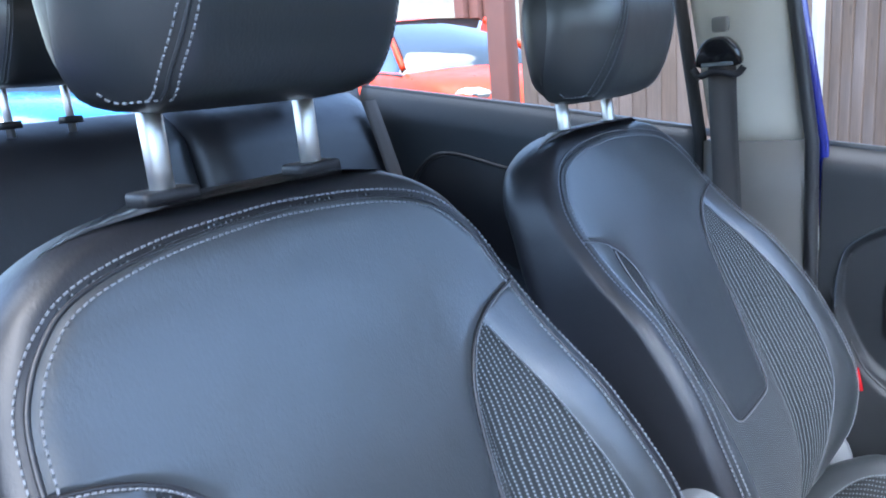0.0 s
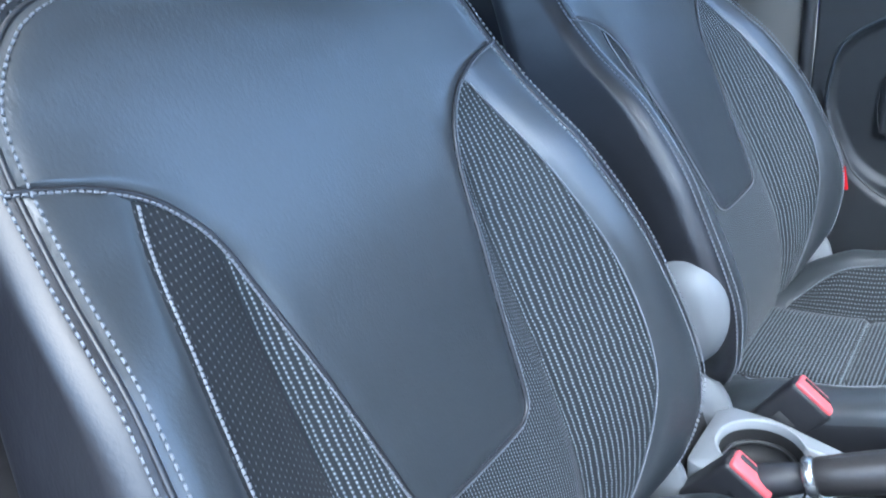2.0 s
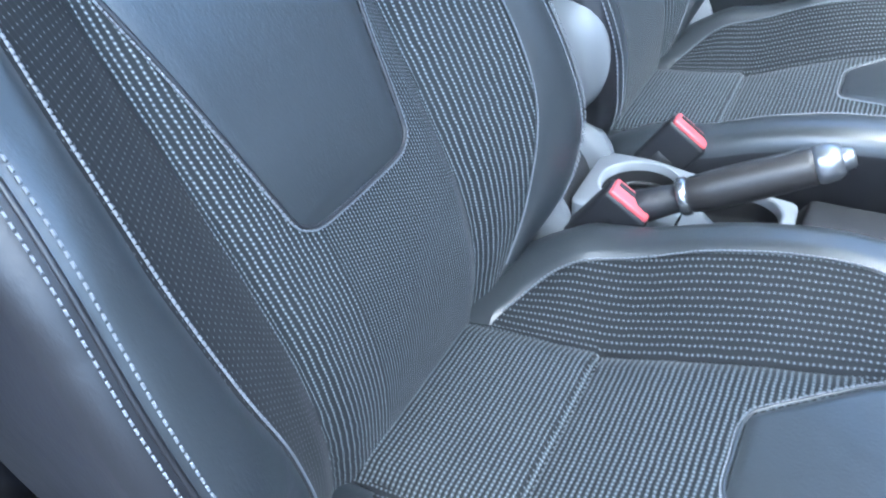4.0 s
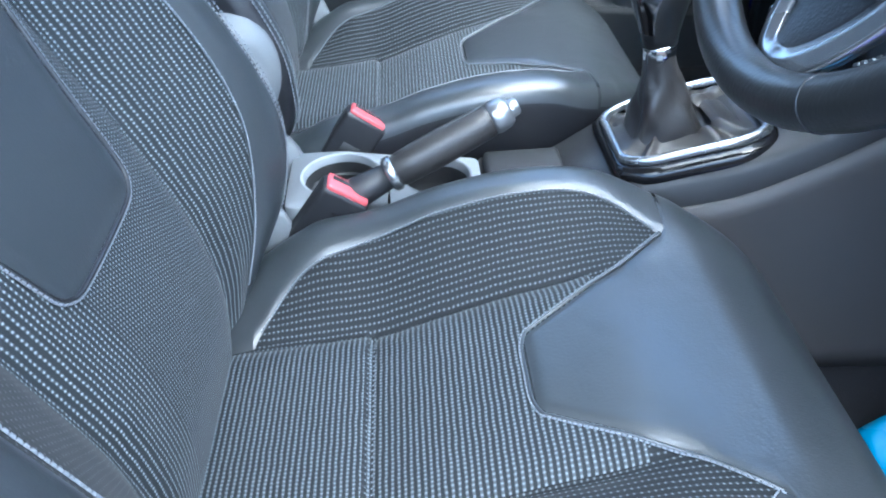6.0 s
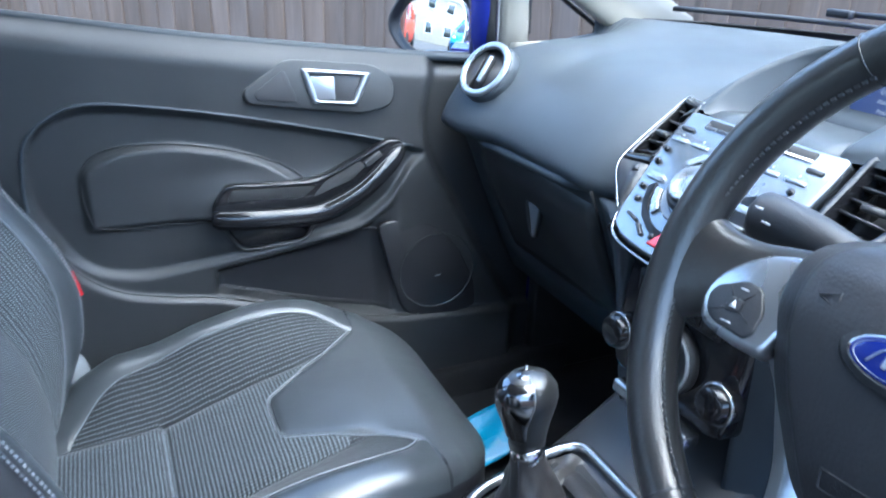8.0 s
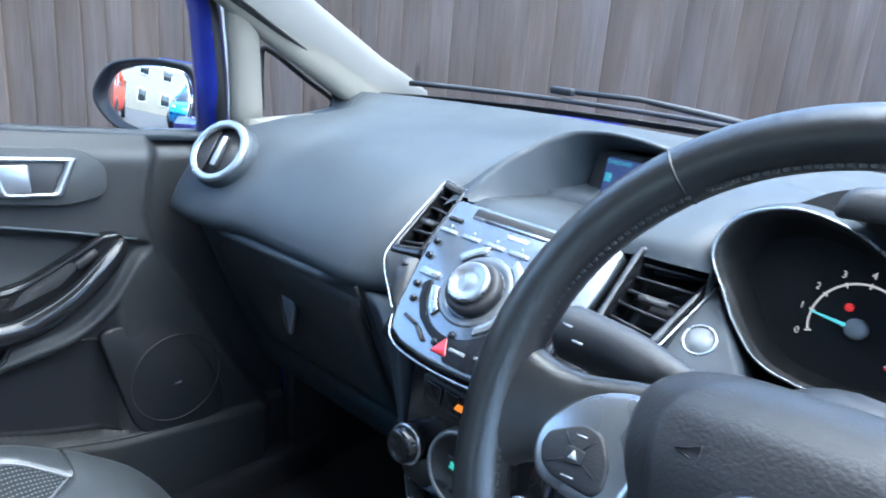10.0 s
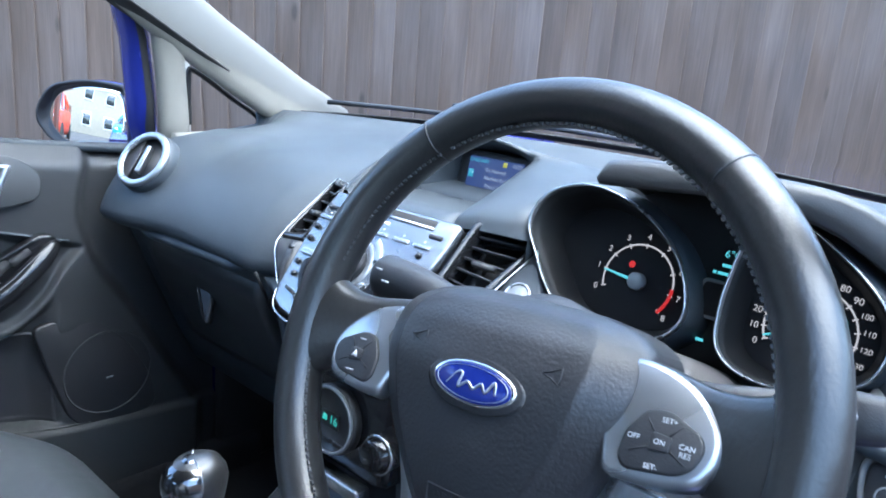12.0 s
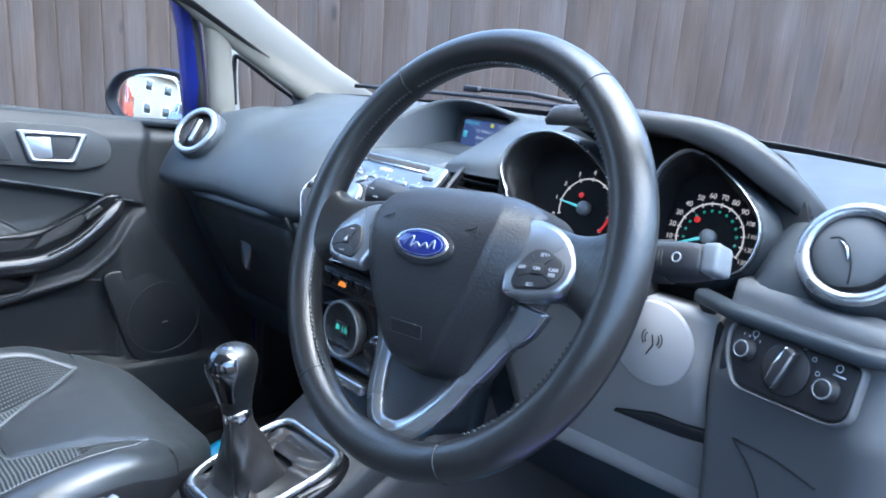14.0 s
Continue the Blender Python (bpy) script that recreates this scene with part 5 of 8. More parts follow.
tacho, tm = gauge("rev_counter", -0.079, -0.003, TACHO, ["0", "1", "2", "3", "4", "5", "6", "7", "8"], [200, 172, 146, 118, 90, 60, 25, -8, -38], 174, False, "lit rev counter with red zone")
red = [tm @ Vector((0.0360 * math.cos(math.radians(a)), 0.0360 * math.sin(math.radians(a)), 0.0036)) for a in span(2, -40, 12)]
part("red_zone", tube(red, 0.0016, 6), DIAL_RED, tacho)
part("telltale", lathe([(0.0034, 0), (0.003, 0.0008), (0.0003, 0.001)], tm @ pose(-0.010, 0.015, 0.003), 14), DIAL_RED, tacho)
speedo, sm = gauge("speedometer", 0.079, -0.003, SPEEDO, ["0", "10", "20", "30", "40", "50", "60", "70", "80", "90", "100", "110", "120", "130"], [208, 190, 172, 154, 136, 118, 101, 84, 67, 49, 31, 13, -5, -23], 203, True, "lit speedometer")
part("telltale", lathe([(0.0036, 0), (0.003, 0.0008), (0.0003, 0.001)], sm @ pose(-0.018, 0.016, 0.003), 14), DIAL_RED, speedo)
text_part("6\u00b0C", gauge_m @ pose(0.002, 0.043, 0.0022), 0.0095, NEEDLE, hood, "readout")
for x, y, w in ((0.000, 0.0325, 0.010), (-0.010, 0.0250, 0.003), (-0.001, 0.0250, 0.012), (-0.006, -0.038, 0.007)):
    part("readout_bar", plate([(x - w / 2, y - 0.0014), (x + w / 2, y - 0.0014), (x + w / 2, y + 0.0014), (x - w / 2, y + 0.0014)], 0.001, gauge_m @ pose(0, 0, 0.002), 0), NEEDLE, hood)
part("middle_bezel", plate(rounded_poly([(-0.017, -0.018), (0.013, -0.018), (0.013, 0.018), (-0.017, 0.018)], 0.006), 0.008, gauge_m @ pose(0, 0, 0), 0.002), SILVER_GREY, hood)
part("middle_window", plate(rounded_poly([(-0.014, -0.015), (0.010, -0.015), (0.010, 0.015), (-0.014, 0.015)], 0.005), 0.0092, gauge_m @ pose(0, 0, 0), 0.0005), DIAL_FACE, hood)

# driver's lower dash, light switch panel
lampm = axes((0.577, 0.6830, 0.8925), (0.94, -0.34, -0.05), (0, 0.30, 0.954))
panel_line = [(-0.046, -0.034), (0.046, -0.0215), (0.058, -0.012), (0.053, 0.027), (0.042, 0.0295), (-0.068, 0.0190), (-0.0725, 0.008), (-0.066, -0.012)]
lp = part("switch_panel", plate(rounded_poly(panel_line, 0.007), 0.010, lampm @ pose(0, 0, -0.004), 0.003), BLACK, dash, "black light switch panel")
part("switch_bezel", flat_ring([Vector((p.x * 1.07, p.y * 1.12)) for p in rounded_poly(panel_line, 0.010)], 0.935, 1.0, lampm @ pose(0, 0, 0.000), 0.008), END_GREY, lp, "rounded grey edge round the switches")
rot = part("light_switch", lathe([(0.0230, 0.0), (0.0230, 0.002), (0.0215, 0.003), (0.0005, 0.003)], lampm @ pose(-0.006, 0.000, 0.006), 36), BLACK, lp, "rotary light switch")
grip_m = lampm @ pose(-0.006, 0.000, 0.0105, 0, 0, -10)
part("grip", box(-0.0062, 0.0062, -0.0195, 0.0195, -0.004, 0.0075, 0.004, 3, None, grip_m), BLACK, rot)
for x in (-0.0055, 0.0055):
    part("grip_edge", tube([grip_m @ Vector(p) for p in ((x * 0.7, -0.018, 0.0055), (x, 0.0, 0.0072), (x * 0.7, 0.018, 0.0055))], 0.0011, 6), CHROME if x < 0 else SILVER_GREY, rot)
for x, y, r in ((-0.0485, -0.0015, 0.0080), (0.0350, 0.0015, 0.0085)):
    kn = part("small_knob", lathe([(r * 1.25, 0.0), (r * 1.25, 0.002), (r, 0.003), (r * 0.95, 0.0085), (r * 0.8, 0.0095), (0.0004, 0.0095)], lampm @ pose(x, y, 0.006), 24), BLACK, lp, "small ribbed dimmer knob")
    part("knob_rim", ring(r * 0.90, 0.0009, lampm @ pose(x, y, 0.0152), 24, 6), SILVER_GREY, kn)
for k in range(4):
    a = math.radians(74 - 26 * k)
    part("switch_mark", ring(0.0019, 0.0004, lampm @ pose(-0.006 + 0.029 * math.cos(a), 0.0255 * math.sin(a), 0.0062), 10, 4), PRINT, lp)
for x in (-0.058, -0.052, -0.046, -0.040):
    part("switch_mark", plate([(x - 0.0006, 0.0095), (x + 0.0006, 0.0095), (x + 0.0006, 0.0118), (x - 0.0006, 0.0118)], 0.0004, lampm @ pose(0, 0, 0.006), 0), PRINT, lp)
part("switch_mark", plate([(0.033, 0.0145), (0.044, 0.0155), (0.044, 0.0170), (0.033, 0.0160)], 0.0004, lampm @ pose(0, 0, 0.006), 0), PRINT, lp)
part("switch_mark", ring(0.0030, 0.0005, lampm @ pose(-0.047, 0.0150, 0.0062), 12, 4), PRINT, lp)
part("switch_mark", ring(0.0030, 0.0005, lampm @ pose(0.036, 0.0215, 0.0062), 12, 4), PRINT, lp)

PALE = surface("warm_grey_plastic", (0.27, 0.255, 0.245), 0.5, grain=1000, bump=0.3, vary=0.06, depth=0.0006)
knee_y = lambda v: lerp([(0.0, 0.724), (0.26, 0.722), (0.36, 0.732), (1.0, 0.835)], v)
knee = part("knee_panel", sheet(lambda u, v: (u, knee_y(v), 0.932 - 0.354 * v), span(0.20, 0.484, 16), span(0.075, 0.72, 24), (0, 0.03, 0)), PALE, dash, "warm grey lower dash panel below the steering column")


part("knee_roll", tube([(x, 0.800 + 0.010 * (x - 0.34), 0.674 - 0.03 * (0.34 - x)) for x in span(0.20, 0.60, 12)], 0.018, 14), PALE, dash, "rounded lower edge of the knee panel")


def end_y(x, z):
    """Right-hand end of the dash: leans back above the switches, tucks under below them, rounds away at the door."""
    lean = 0.314 * (z - 0.8925) if z > 0.86 else -0.0102 + 0.16 * (0.86 - z)
    return 0.689 - 0.36 * (x - 0.577) + lean + 14.0 * max(0.0, x - 0.628) ** 2


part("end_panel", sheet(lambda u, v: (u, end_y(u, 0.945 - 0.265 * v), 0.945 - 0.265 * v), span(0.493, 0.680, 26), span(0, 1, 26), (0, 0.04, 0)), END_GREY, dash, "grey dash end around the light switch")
# black strip and plate: shade beside and under the column, put in as colour
part("dark_gap", bar([(0.462, 0.737, 0.914), (0.474, 0.733, 0.902), (0.485, 0.731, 0.892), (0.4895, 0.731, 0.857), (0.4885, 0.735, 0.820), (0.4905, 0.742, 0.786), (0.498, 0.748, 0.768)], 0.011, 0.010, None, (0, 1, 0)), RUBBER, dash, "black strip standing for the shade in the gap beside the column")
part("dark_gap", plate(rounded_poly([(-0.072, -0.012), (-0.040, -0.011), (0.012, -0.007), (0.064, 0.004), (0.052, 0.018), (0.017, 0.011), (-0.018, 0.009)], 0.003), 0.006, axes((0.443, 0.7500, 0.766), (1, 0, 0), (0, -0.455, 1)), 0.001), RUBBER, dash, "black plate standing for the shade under the column")
part("pad_overhang", bar([(0.462, 0.731, 0.921), (0.509, 0.709, 0.921), (0.57, 0.687, 0.925), (0.625, 0.668, 0.929), (0.655, 0.672, 0.932)], 0.018, 0.014), SOFT, dash, "overhanging edge of the pad above the switches")
for seam in ([(0.527, 0.802), (0.57, 0.806), (0.612, 0.803)], [(0.527, 0.802), (0.546, 0.784), (0.561, 0.758), (0.566, 0.72)]):
    part("panel_seam", tube(smooth_path([(x, end_y(x, z) - 0.0005, z) for x, z in seam], 5), 0.0013, 6), RUBBER, dash)


# ---- steering wheel and column ----
WO = Vector((0.3371, 0.4876, 0.9744))
wheel_m = axes(WO, (0.9998, -0.0204, 0), (0.0078, 0.3838, 0.9234))
hub_m = wheel_m @ Matrix.Rotation(math.radians(5.2), 4, "Z")
WR, WT = 0.1808, 0.0161
steering = thing("steering_wheel", tuple(WO), "black leather steering wheel with silver spokes and a blue oval badge", "steering wheel")


def rim_loop(a, extra=0.0):
    thumb = 0.0030 * max(0.0, math.cos(2 * (a - math.radians(20)))) + 0.0025 * max(0.0, math.cos(2 * (a - math.radians(160))))
    out = []
    for q in range(18):
        b = 2 * math.pi * q / 18
        rr = WT + extra + thumb * max(0.0, -math.cos(b)) * 0.6
        out.append(wheel_m @ Vector(((WR + rr * math.cos(b)) * math.cos(a), (WR + rr * math.cos(b)) * math.sin(a), rr * 1.08 * math.sin(b))))
    return out


loops = [rim_loop(2 * math.pi * i / 120) for i in range(120)]
bm = loft(loops + [loops[0]], True, False)
bmesh.ops.remove_doubles(bm, verts=bm.verts, dist=1e-6)
rim = part("rim", bm, LEATHER_WORN, steering, "worn black leather rim")
for ang in (129, 56, -61, -121):
    a = math.radians(ang)
    part("rim_seam", loft([rim_loop(a - 0.006, -0.001), rim_loop(a - 0.003, 0.0006), rim_loop(a + 0.003, 0.0006), rim_loop(a + 0.006, -0.001)], True, False), LEATHER_SIDE, rim, "raised rim seam")
# stitching along the inner face of the rim
for a0, a1 in ((58, 125), (129, 168), (192, 241), (-53, -12), (10, 54)):
    pts, nrm, bm = [], [], bmesh.new()
    for a in span(math.radians(a0), math.radians(a1), 24):
        c = Vector((math.cos(a), math.sin(a), 0))
        nn = (-c * 0.9 + Vector((0, 0, 0.35))).normalized()
        pts.append(wheel_m @ (c * WR + nn * (WT + 0.001)))
        nrm.append(wheel_m.to_3x3() @ nn)
    stitches(pts, nrm, 0.0048, 0.0034, 0.0012, bm, 0.0008)
    tagged(part("rim_stitching", bm, LEATHER, rim, "", False), kind="stuff")

pad_w = curve_of([(-0.112, 0.026), (-0.109, 0.040), (-0.101, 0.048), (-0.085, 0.056), (-0.065, 0.066), (-0.04, 0.079), (-0.01, 0.0895), (0.02, 0.0935), (0.036, 0.0905), (0.046, 0.080), (0.053, 0.056), (0.056, 0.024)])
pad_n = curve_of([(-0.112, -0.022), (-0.108, -0.010), (-0.100, 0.001), (-0.08, 0.011), (-0.04, 0.021), (0.0, 0.0255), (0.025, 0.020), (0.042, 0.008), (0.051, -0.006), (0.056, -0.020)])


def pad_top(u, t):
    w, a = pad_w(t), abs(u)
    v = pad_n(t) - 0.008 * (a / max(w, 0.01)) ** 2
    v -= 0.50 * max(0.0, a - (w - 0.021)) * smooth01((0.055 - t) / 0.010) + 0.0030 * smooth01((a - (w - 0.0245)) / 0.003) * smooth01((0.052 - t) / 0.012)
    r = 0.006
    if a > w - r:
        k = min(1.0, (a - (w - r)) / r)
        v -= r * (1 - math.sqrt(max(0.0, 1 - k * k)))
    return v


def pad_place(u, t, v):
    return hub_m @ Vector((u, t, v))


pad = part("airbag_cover", pillow([-0.112 + 0.166 * smooth01(i / 44) for i in range(45)], pad_w, pad_top, lambda u, t: -0.058, pad_place, 84), [COVER, BLACK], steering, "black grained airbag cover")
oval = [(0.031 * math.cos(a), 0.0130 * math.sin(a)) for a in span(0, 2 * math.pi, 40)[:-1]]
badge_m = hub_m @ pose(0.003, -0.006, 0.0232, -3, 0, 0)
part("badge_seat", lathe([(0.036, -0.006), (0.036, 0.0012), (0.034, 0.0020), (0.0005, 0.0020)], badge_m @ Matrix.Diagonal((1, 0.47, 1, 1)) , 48), COVER, pad)
badge = part("oval_badge", plate(oval, 0.004, badge_m, 0.0015), CHROME, pad, "silver-rimmed blue oval badge")
part("badge_face", plate([(x * 0.92, y * 0.86) for x, y in oval], 0.0046, badge_m, 0.0006), LOGO_BLUE, badge)
part("badge_line", flat_ring([Vector((x * 0.86, y * 0.76)) for x, y in oval], 0.965, 1.0, badge_m @ pose(0, 0, 0.0046), 0.0003), SILVER, badge)
swash = [badge_m @ Vector((x, y, 0.0048)) for x, y in ((-0.018, -0.004), (-0.012, 0.004), (-0.008, 0.004), (-0.009, -0.004), (-0.003, 0.0), (0.002, -0.003), (0.007, 0.001), (0.011, -0.003), (0.016, 0.004), (0.018, -0.003))]
part("badge_ornament", tube(smooth_path(swash, 5), 0.0010, 6, None, True, 0.4), SILVER, badge, "pale flowing ornament")
plate_m = hub_m @ pose(0.0, -0.077, pad_top(0, -0.077) - 0.0002, 17, 0, 0)
box_pts = rounded_poly([(-0.020, -0.0058), (0.020, -0.0058), (0.020, 0.0058), (-0.020, 0.0058)], 0.0015)
part("airbag_frame", flat_ring(box_pts, 0.94, 1.0, plate_m, 0.0013), BLACK, pad)
text_part("AIRBAG", plate_m @ pose(0, 0, 0.0007), 0.0072, BLACK, pad)
for s in (-1, 1):
    horn = [hub_m @ Vector((s * 0.050 + x, 0.012 + y, pad_top(0.050, 0.012) + 0.0004)) for x, y in ((-0.006, 0.0), (0.0, 0.002), (0.006, 0.005), (0.006, -0.005), (0.0, -0.002), (-0.006, 0.0))]
    part("horn_mark", tube(horn, 0.0005, 5), BLACK, pad)

# silver spokes running down into the V: inner edge, ridge and outer edge of the trim, height of the ridge
VEE = [((0.060, -0.020), (0.088, -0.022), (0.112, -0.022), -0.013), ((0.057, -0.040), (0.085, -0.041), (0.102, -0.043), -0.016), ((0.049, -0.060), (0.073, -0.062), (0.084, -0.063), -0.019), ((0.042, -0.080), (0.060, -0.083), (0.072, -0.084), -0.021), ((0.038, -0.098), (0.050, -0.101), (0.061, -0.103), -0.021), ((0.034, -0.117), (0.043, -0.120), (0.053, -0.123), -0.019), ((0.024, -0.137), (0.032, -0.141), (0.042, -0.146), -0.014), ((0.013, -0.151), (0.0195, -0.157), (0.028, -0.164), -0.010), ((0.007, -0.155), (0.010, -0.163), (0.014, -0.172), -0.008), ((0.0, -0.156), (0.0, -0.164), (0.0, -0.174), -0.007)]
low_m = hub_m @ pose(-0.003, -0.06, 0) @ Matrix.Rotation(math.radians(-6.5), 4, "Z") @ pose(0, 0.06, 0)
rows_ = []
for i, (a, r, o, z) in enumerate(VEE + [tuple((-p[0], p[1]) for p in st[:3]) + (st[3],) for st in VEE[-2::-1]]):
    a, r, o = Vector((*a, z - 0.0045)), Vector((*r, z)), Vector((*o, z - 0.0040))
    sec = [a - Vector((0, 0, 0.010)), a, a.lerp(r, 0.12) + Vector((0, 0, 0.0010)), r.lerp(a, 0.12), r, r.lerp(o, 0.15), o.lerp(r, 0.15), o, o - Vector((0, 0, 0.003)), o - Vector((0, 0, 0.010))]
    rows_.append(sec)
cols = [smooth_path(list(c), 5) for c in zip(*rows_)]
part("spoke_trim", loft([[low_m @ p for p in sec] for sec in zip(*cols)]), SILVER, steering, "satin silver V-shaped spoke trim")
infill = []
for k in span(0, 1, 12):
    b = -0.094 - 0.066 * k
    hw = lerp([(0.0, 0.044), (0.3, 0.038), (0.62, 0.026), (0.85, 0.017), (1.0, 0.011)], k)
    n = lerp([(0.0, -0.029), (0.5, -0.023), (1.0, -0.013)], k)
    infill.append([low_m @ Vector((a * hw, b, n + 0.002 * (1 - a * a))) for a in span(-1, 1, 10)] + [low_m @ Vector((a * hw, b, n - 0.02)) for a in span(1, -1, 10)])
part("spoke_infill", loft(infill), COVER, steering, "grained black spoke infill")
part("hub", lathe([(0.060, -0.075), (0.062, -0.045), (0.050, -0.02), (0.0005, -0.018)], hub_m, 36), BLACK, steering)
for s in (-1, 1):
    arm = []
    for x, yc, ry, rz, zc in ((0.085, 0.006, 0.030, 0.010, -0.020), (0.105, 0.004, 0.029, 0.012, -0.018), (0.128, 0.002, 0.027, 0.0135, -0.014), (0.146, 0.000, 0.030, 0.0140, -0.009), (0.160, -0.002, 0.037, 0.0140, -0.005), (0.171, -0.004, 0.048, 0.0135, -0.002), (0.180, -0.005, 0.062, 0.0110, 0.0)):
        arm.append([hub_m @ Vector((s * x, yc + ry * math.copysign(abs(math.cos(a)) ** 0.7, math.cos(a)), zc + rz * math.copysign(abs(math.sin(a)) ** 0.7, math.sin(a)))) for a in span(0, 2 * math.pi, 28)[:-1]])
    arm = [list(q) for q in zip(*[smooth_path(col, 4) for col in zip(*arm)])]
    part("spoke", loft(arm), LEATHER_WORN, steering, "black leather spoke flaring into the rim")
    pm = hub_m @ Matrix.Rotation(math.radians(2.2), 4, "Z") @ pose(0, -0.0045, 0.0100, -13, 0, 0)
    pod = [(0.074, 0.0375), (0.094, 0.0385), (0.112, 0.034), (0.126, 0.026), (0.138, 0.013), (0.1425, 0.002), (0.1415, -0.010), (0.134, -0.022), (0.112, -0.027), (0.084, -0.028), (0.074, 0.005)]
    trim = part("spoke_plate", plate(rounded_poly([(s * x, y) for x, y in pod][:: s], 0.007, 5), 0.014, pm @ pose(0, 0, -0.0175), 0.004), SILVER, steering, "satin silver switch surround")
    keys = [(0.0925, -0.003), (0.1015, 0.011), (0.1135, 0.0130), (0.1325, 0.0040), (0.1355, -0.0030), (0.1320, -0.0135), (0.1240, -0.0190), (0.097, -0.0225), (0.0920, -0.017)]
    sw = part("switch_pod", plate(rounded_poly([(s * x, y) for x, y in keys][:: s], 0.0045, 5), 0.0050, pm @ pose(0, 0, -0.0062), 0.0016), BLACK, steering, "black steering wheel switch pod")
    cx, cy = s * 0.1130, -0.0050
    part("centre_key", plate(rounded_poly([(cx - 0.0055, cy - 0.005), (cx + 0.0055, cy - 0.004), (cx + 0.0060, cy + 0.004), (cx - 0.0050, cy + 0.005)], 0.002), 0.0014, pm @ pose(0, 0, -0.0014), 0.0006), BLACK, sw)
    for ang in (58, 122, 215, 325):
        q = [pm @ Vector((cx + r * 1.15 * math.cos(math.radians(ang)), cy + r * 0.85 * math.sin(math.radians(ang)), -0.0011)) for r in (0.0065, 0.0155)]
        part("key_groove", tube(q, 0.0005, 5), RUBBER, sw)
    if s < 0:
        part("arrow_mark", plate([(cx - 0.003, cy - 0.002), (cx + 0.003, cy - 0.002), (cx, cy + 0.003)], 0.0002, pm @ pose(0, 0, 0.0001), 0), PRINT, sw)
        part("key_mark", box(-0.003, 0.003, -0.0004, 0.0004, 0, 0.0002, 0, 1, None, pm @ pose(cx + 0.001, cy + 0.0115, -0.0010)), PRINT, sw)
        part("key_mark", box(-0.004, 0.004, -0.0004, 0.0004, 0, 0.0002, 0, 1, None, pm @ pose(cx, cy - 0.0115, -0.0010)), PRINT, sw)
    if s > 0:
        for words, x, y in (("SET+", 0.1150, 0.0070), ("OFF", 0.0985, -0.0050), ("ON", 0.1130, -0.0050), ("CAN", 0.1270, -0.0040), ("RES", 0.1268, -0.0080), ("SET-", 0.1115, -0.0180)):
            text_part(words, pm @ pose(x, y, 0.0002 if words == "ON" else -0.0010), 0.0040, PRINT, sw)

column = thing("steering_column", (0.343, 0.64, 0.90), "grey plastic steering column shroud with two stalks", "steering column")


def col_loop(d, w, h, drop=0.0):
    pts = []
    for i in range(32):
        a = 2 * math.pi * i / 32
        e = 0.7
        x = w * math.copysign(abs(math.cos(a)) ** e, math.cos(a))
        y = h * math.copysign(abs(math.sin(a)) ** e, math.sin(a)) - drop
        pts.append(wheel_m @ Vector((x, y, -d)))
    return pts


part("shroud", loft([col_loop(0.050, 0.054, 0.026, -0.020), col_loop(0.058, 0.060, 0.030, -0.020), col_loop(0.12, 0.064, 0.030, -0.024), col_loop(0.20, 0.066, 0.028, -0.026), col_loop(0.27, 0.066, 0.026, -0.028)]), FLANK, column, "warm grey column shroud")
left_stalk = part("stalk", tube(smooth_path([wheel_m @ Vector(q) for q in ((-0.05, 0.018, -0.080), (-0.10, 0.024, -0.076), (-0.14, 0.029, -0.072), (-0.175, 0.031, -0.070), (-0.192, 0.031, -0.069))], 4), [0.0125 + 0.0055 * smooth01(i / 9) - 0.006 * smooth01((i - 14) / 3) for i in range(17)], 16, None, True, 1.1), BLACK, column, "black indicator stalk with a swollen end")
for k in (0, 1):
    part("stalk_mark", box(-0.004, 0.004, -0.0008, 0.0008, 0.0, 0.0006, 0, 1, None, wheel_m @ pose(-0.168 - 0.012 * k, 0.028 + 0.008 * k, -0.0515 - 0.001 * k)), PRINT, left_stalk)
stalk_m = wheel_m @ pose(0.150, 0.045, -0.083, 0, -6, 12)
right_stalk = part("stalk", tube([wheel_m @ Vector(q) for q in ((0.050, 0.026, -0.085), (0.10, 0.034, -0.085), (0.150, 0.045, -0.083))], [0.0080, 0.0088, 0.0105], 14), BLACK, column, "black wiper stalk")
part("stalk_body", loft([[stalk_m @ Vector((x, r * 0.92 * math.copysign(abs(math.cos(a)) ** 0.6, math.cos(a)), r * math.copysign(abs(math.sin(a)) ** 0.6, math.sin(a)))) for a in span(0, 2 * math.pi, 20)[:-1]] for x, r in ((-0.012, 0.0100), (-0.006, 0.0150), (0.002, 0.0165), (0.030, 0.0160), (0.044, 0.0140), (0.047, 0.0120))]), BLACK, right_stalk, "dark swollen stalk body")
for k in range(5):
    part("stalk_rib", ring(0.0168, 0.0010, stalk_m @ pose(0.0035 + 0.0030 * k, 0, 0, 0, 90, 0), 24, 6), RUBBER, right_stalk)
part("stalk_mark", ring(0.0036, 0.0006, stalk_m @ pose(0.0285, 0.0, 0.0163), 16, 5), PRINT, right_stalk)
part("stalk_tip", box(-0.0075, 0.0070, -0.0120, 0.0120, -0.0120, 0.0120, 0.004, 3, None, stalk_m @ pose(0.053, 0.001, 0.001)), SILVER_GREY, right_stalk, "pale grey stalk tip")
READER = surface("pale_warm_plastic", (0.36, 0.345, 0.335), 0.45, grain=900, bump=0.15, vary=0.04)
reader = axes((0.423, 0.7215, 0.859), (1, 0, 0), (0, 0.0, 1))
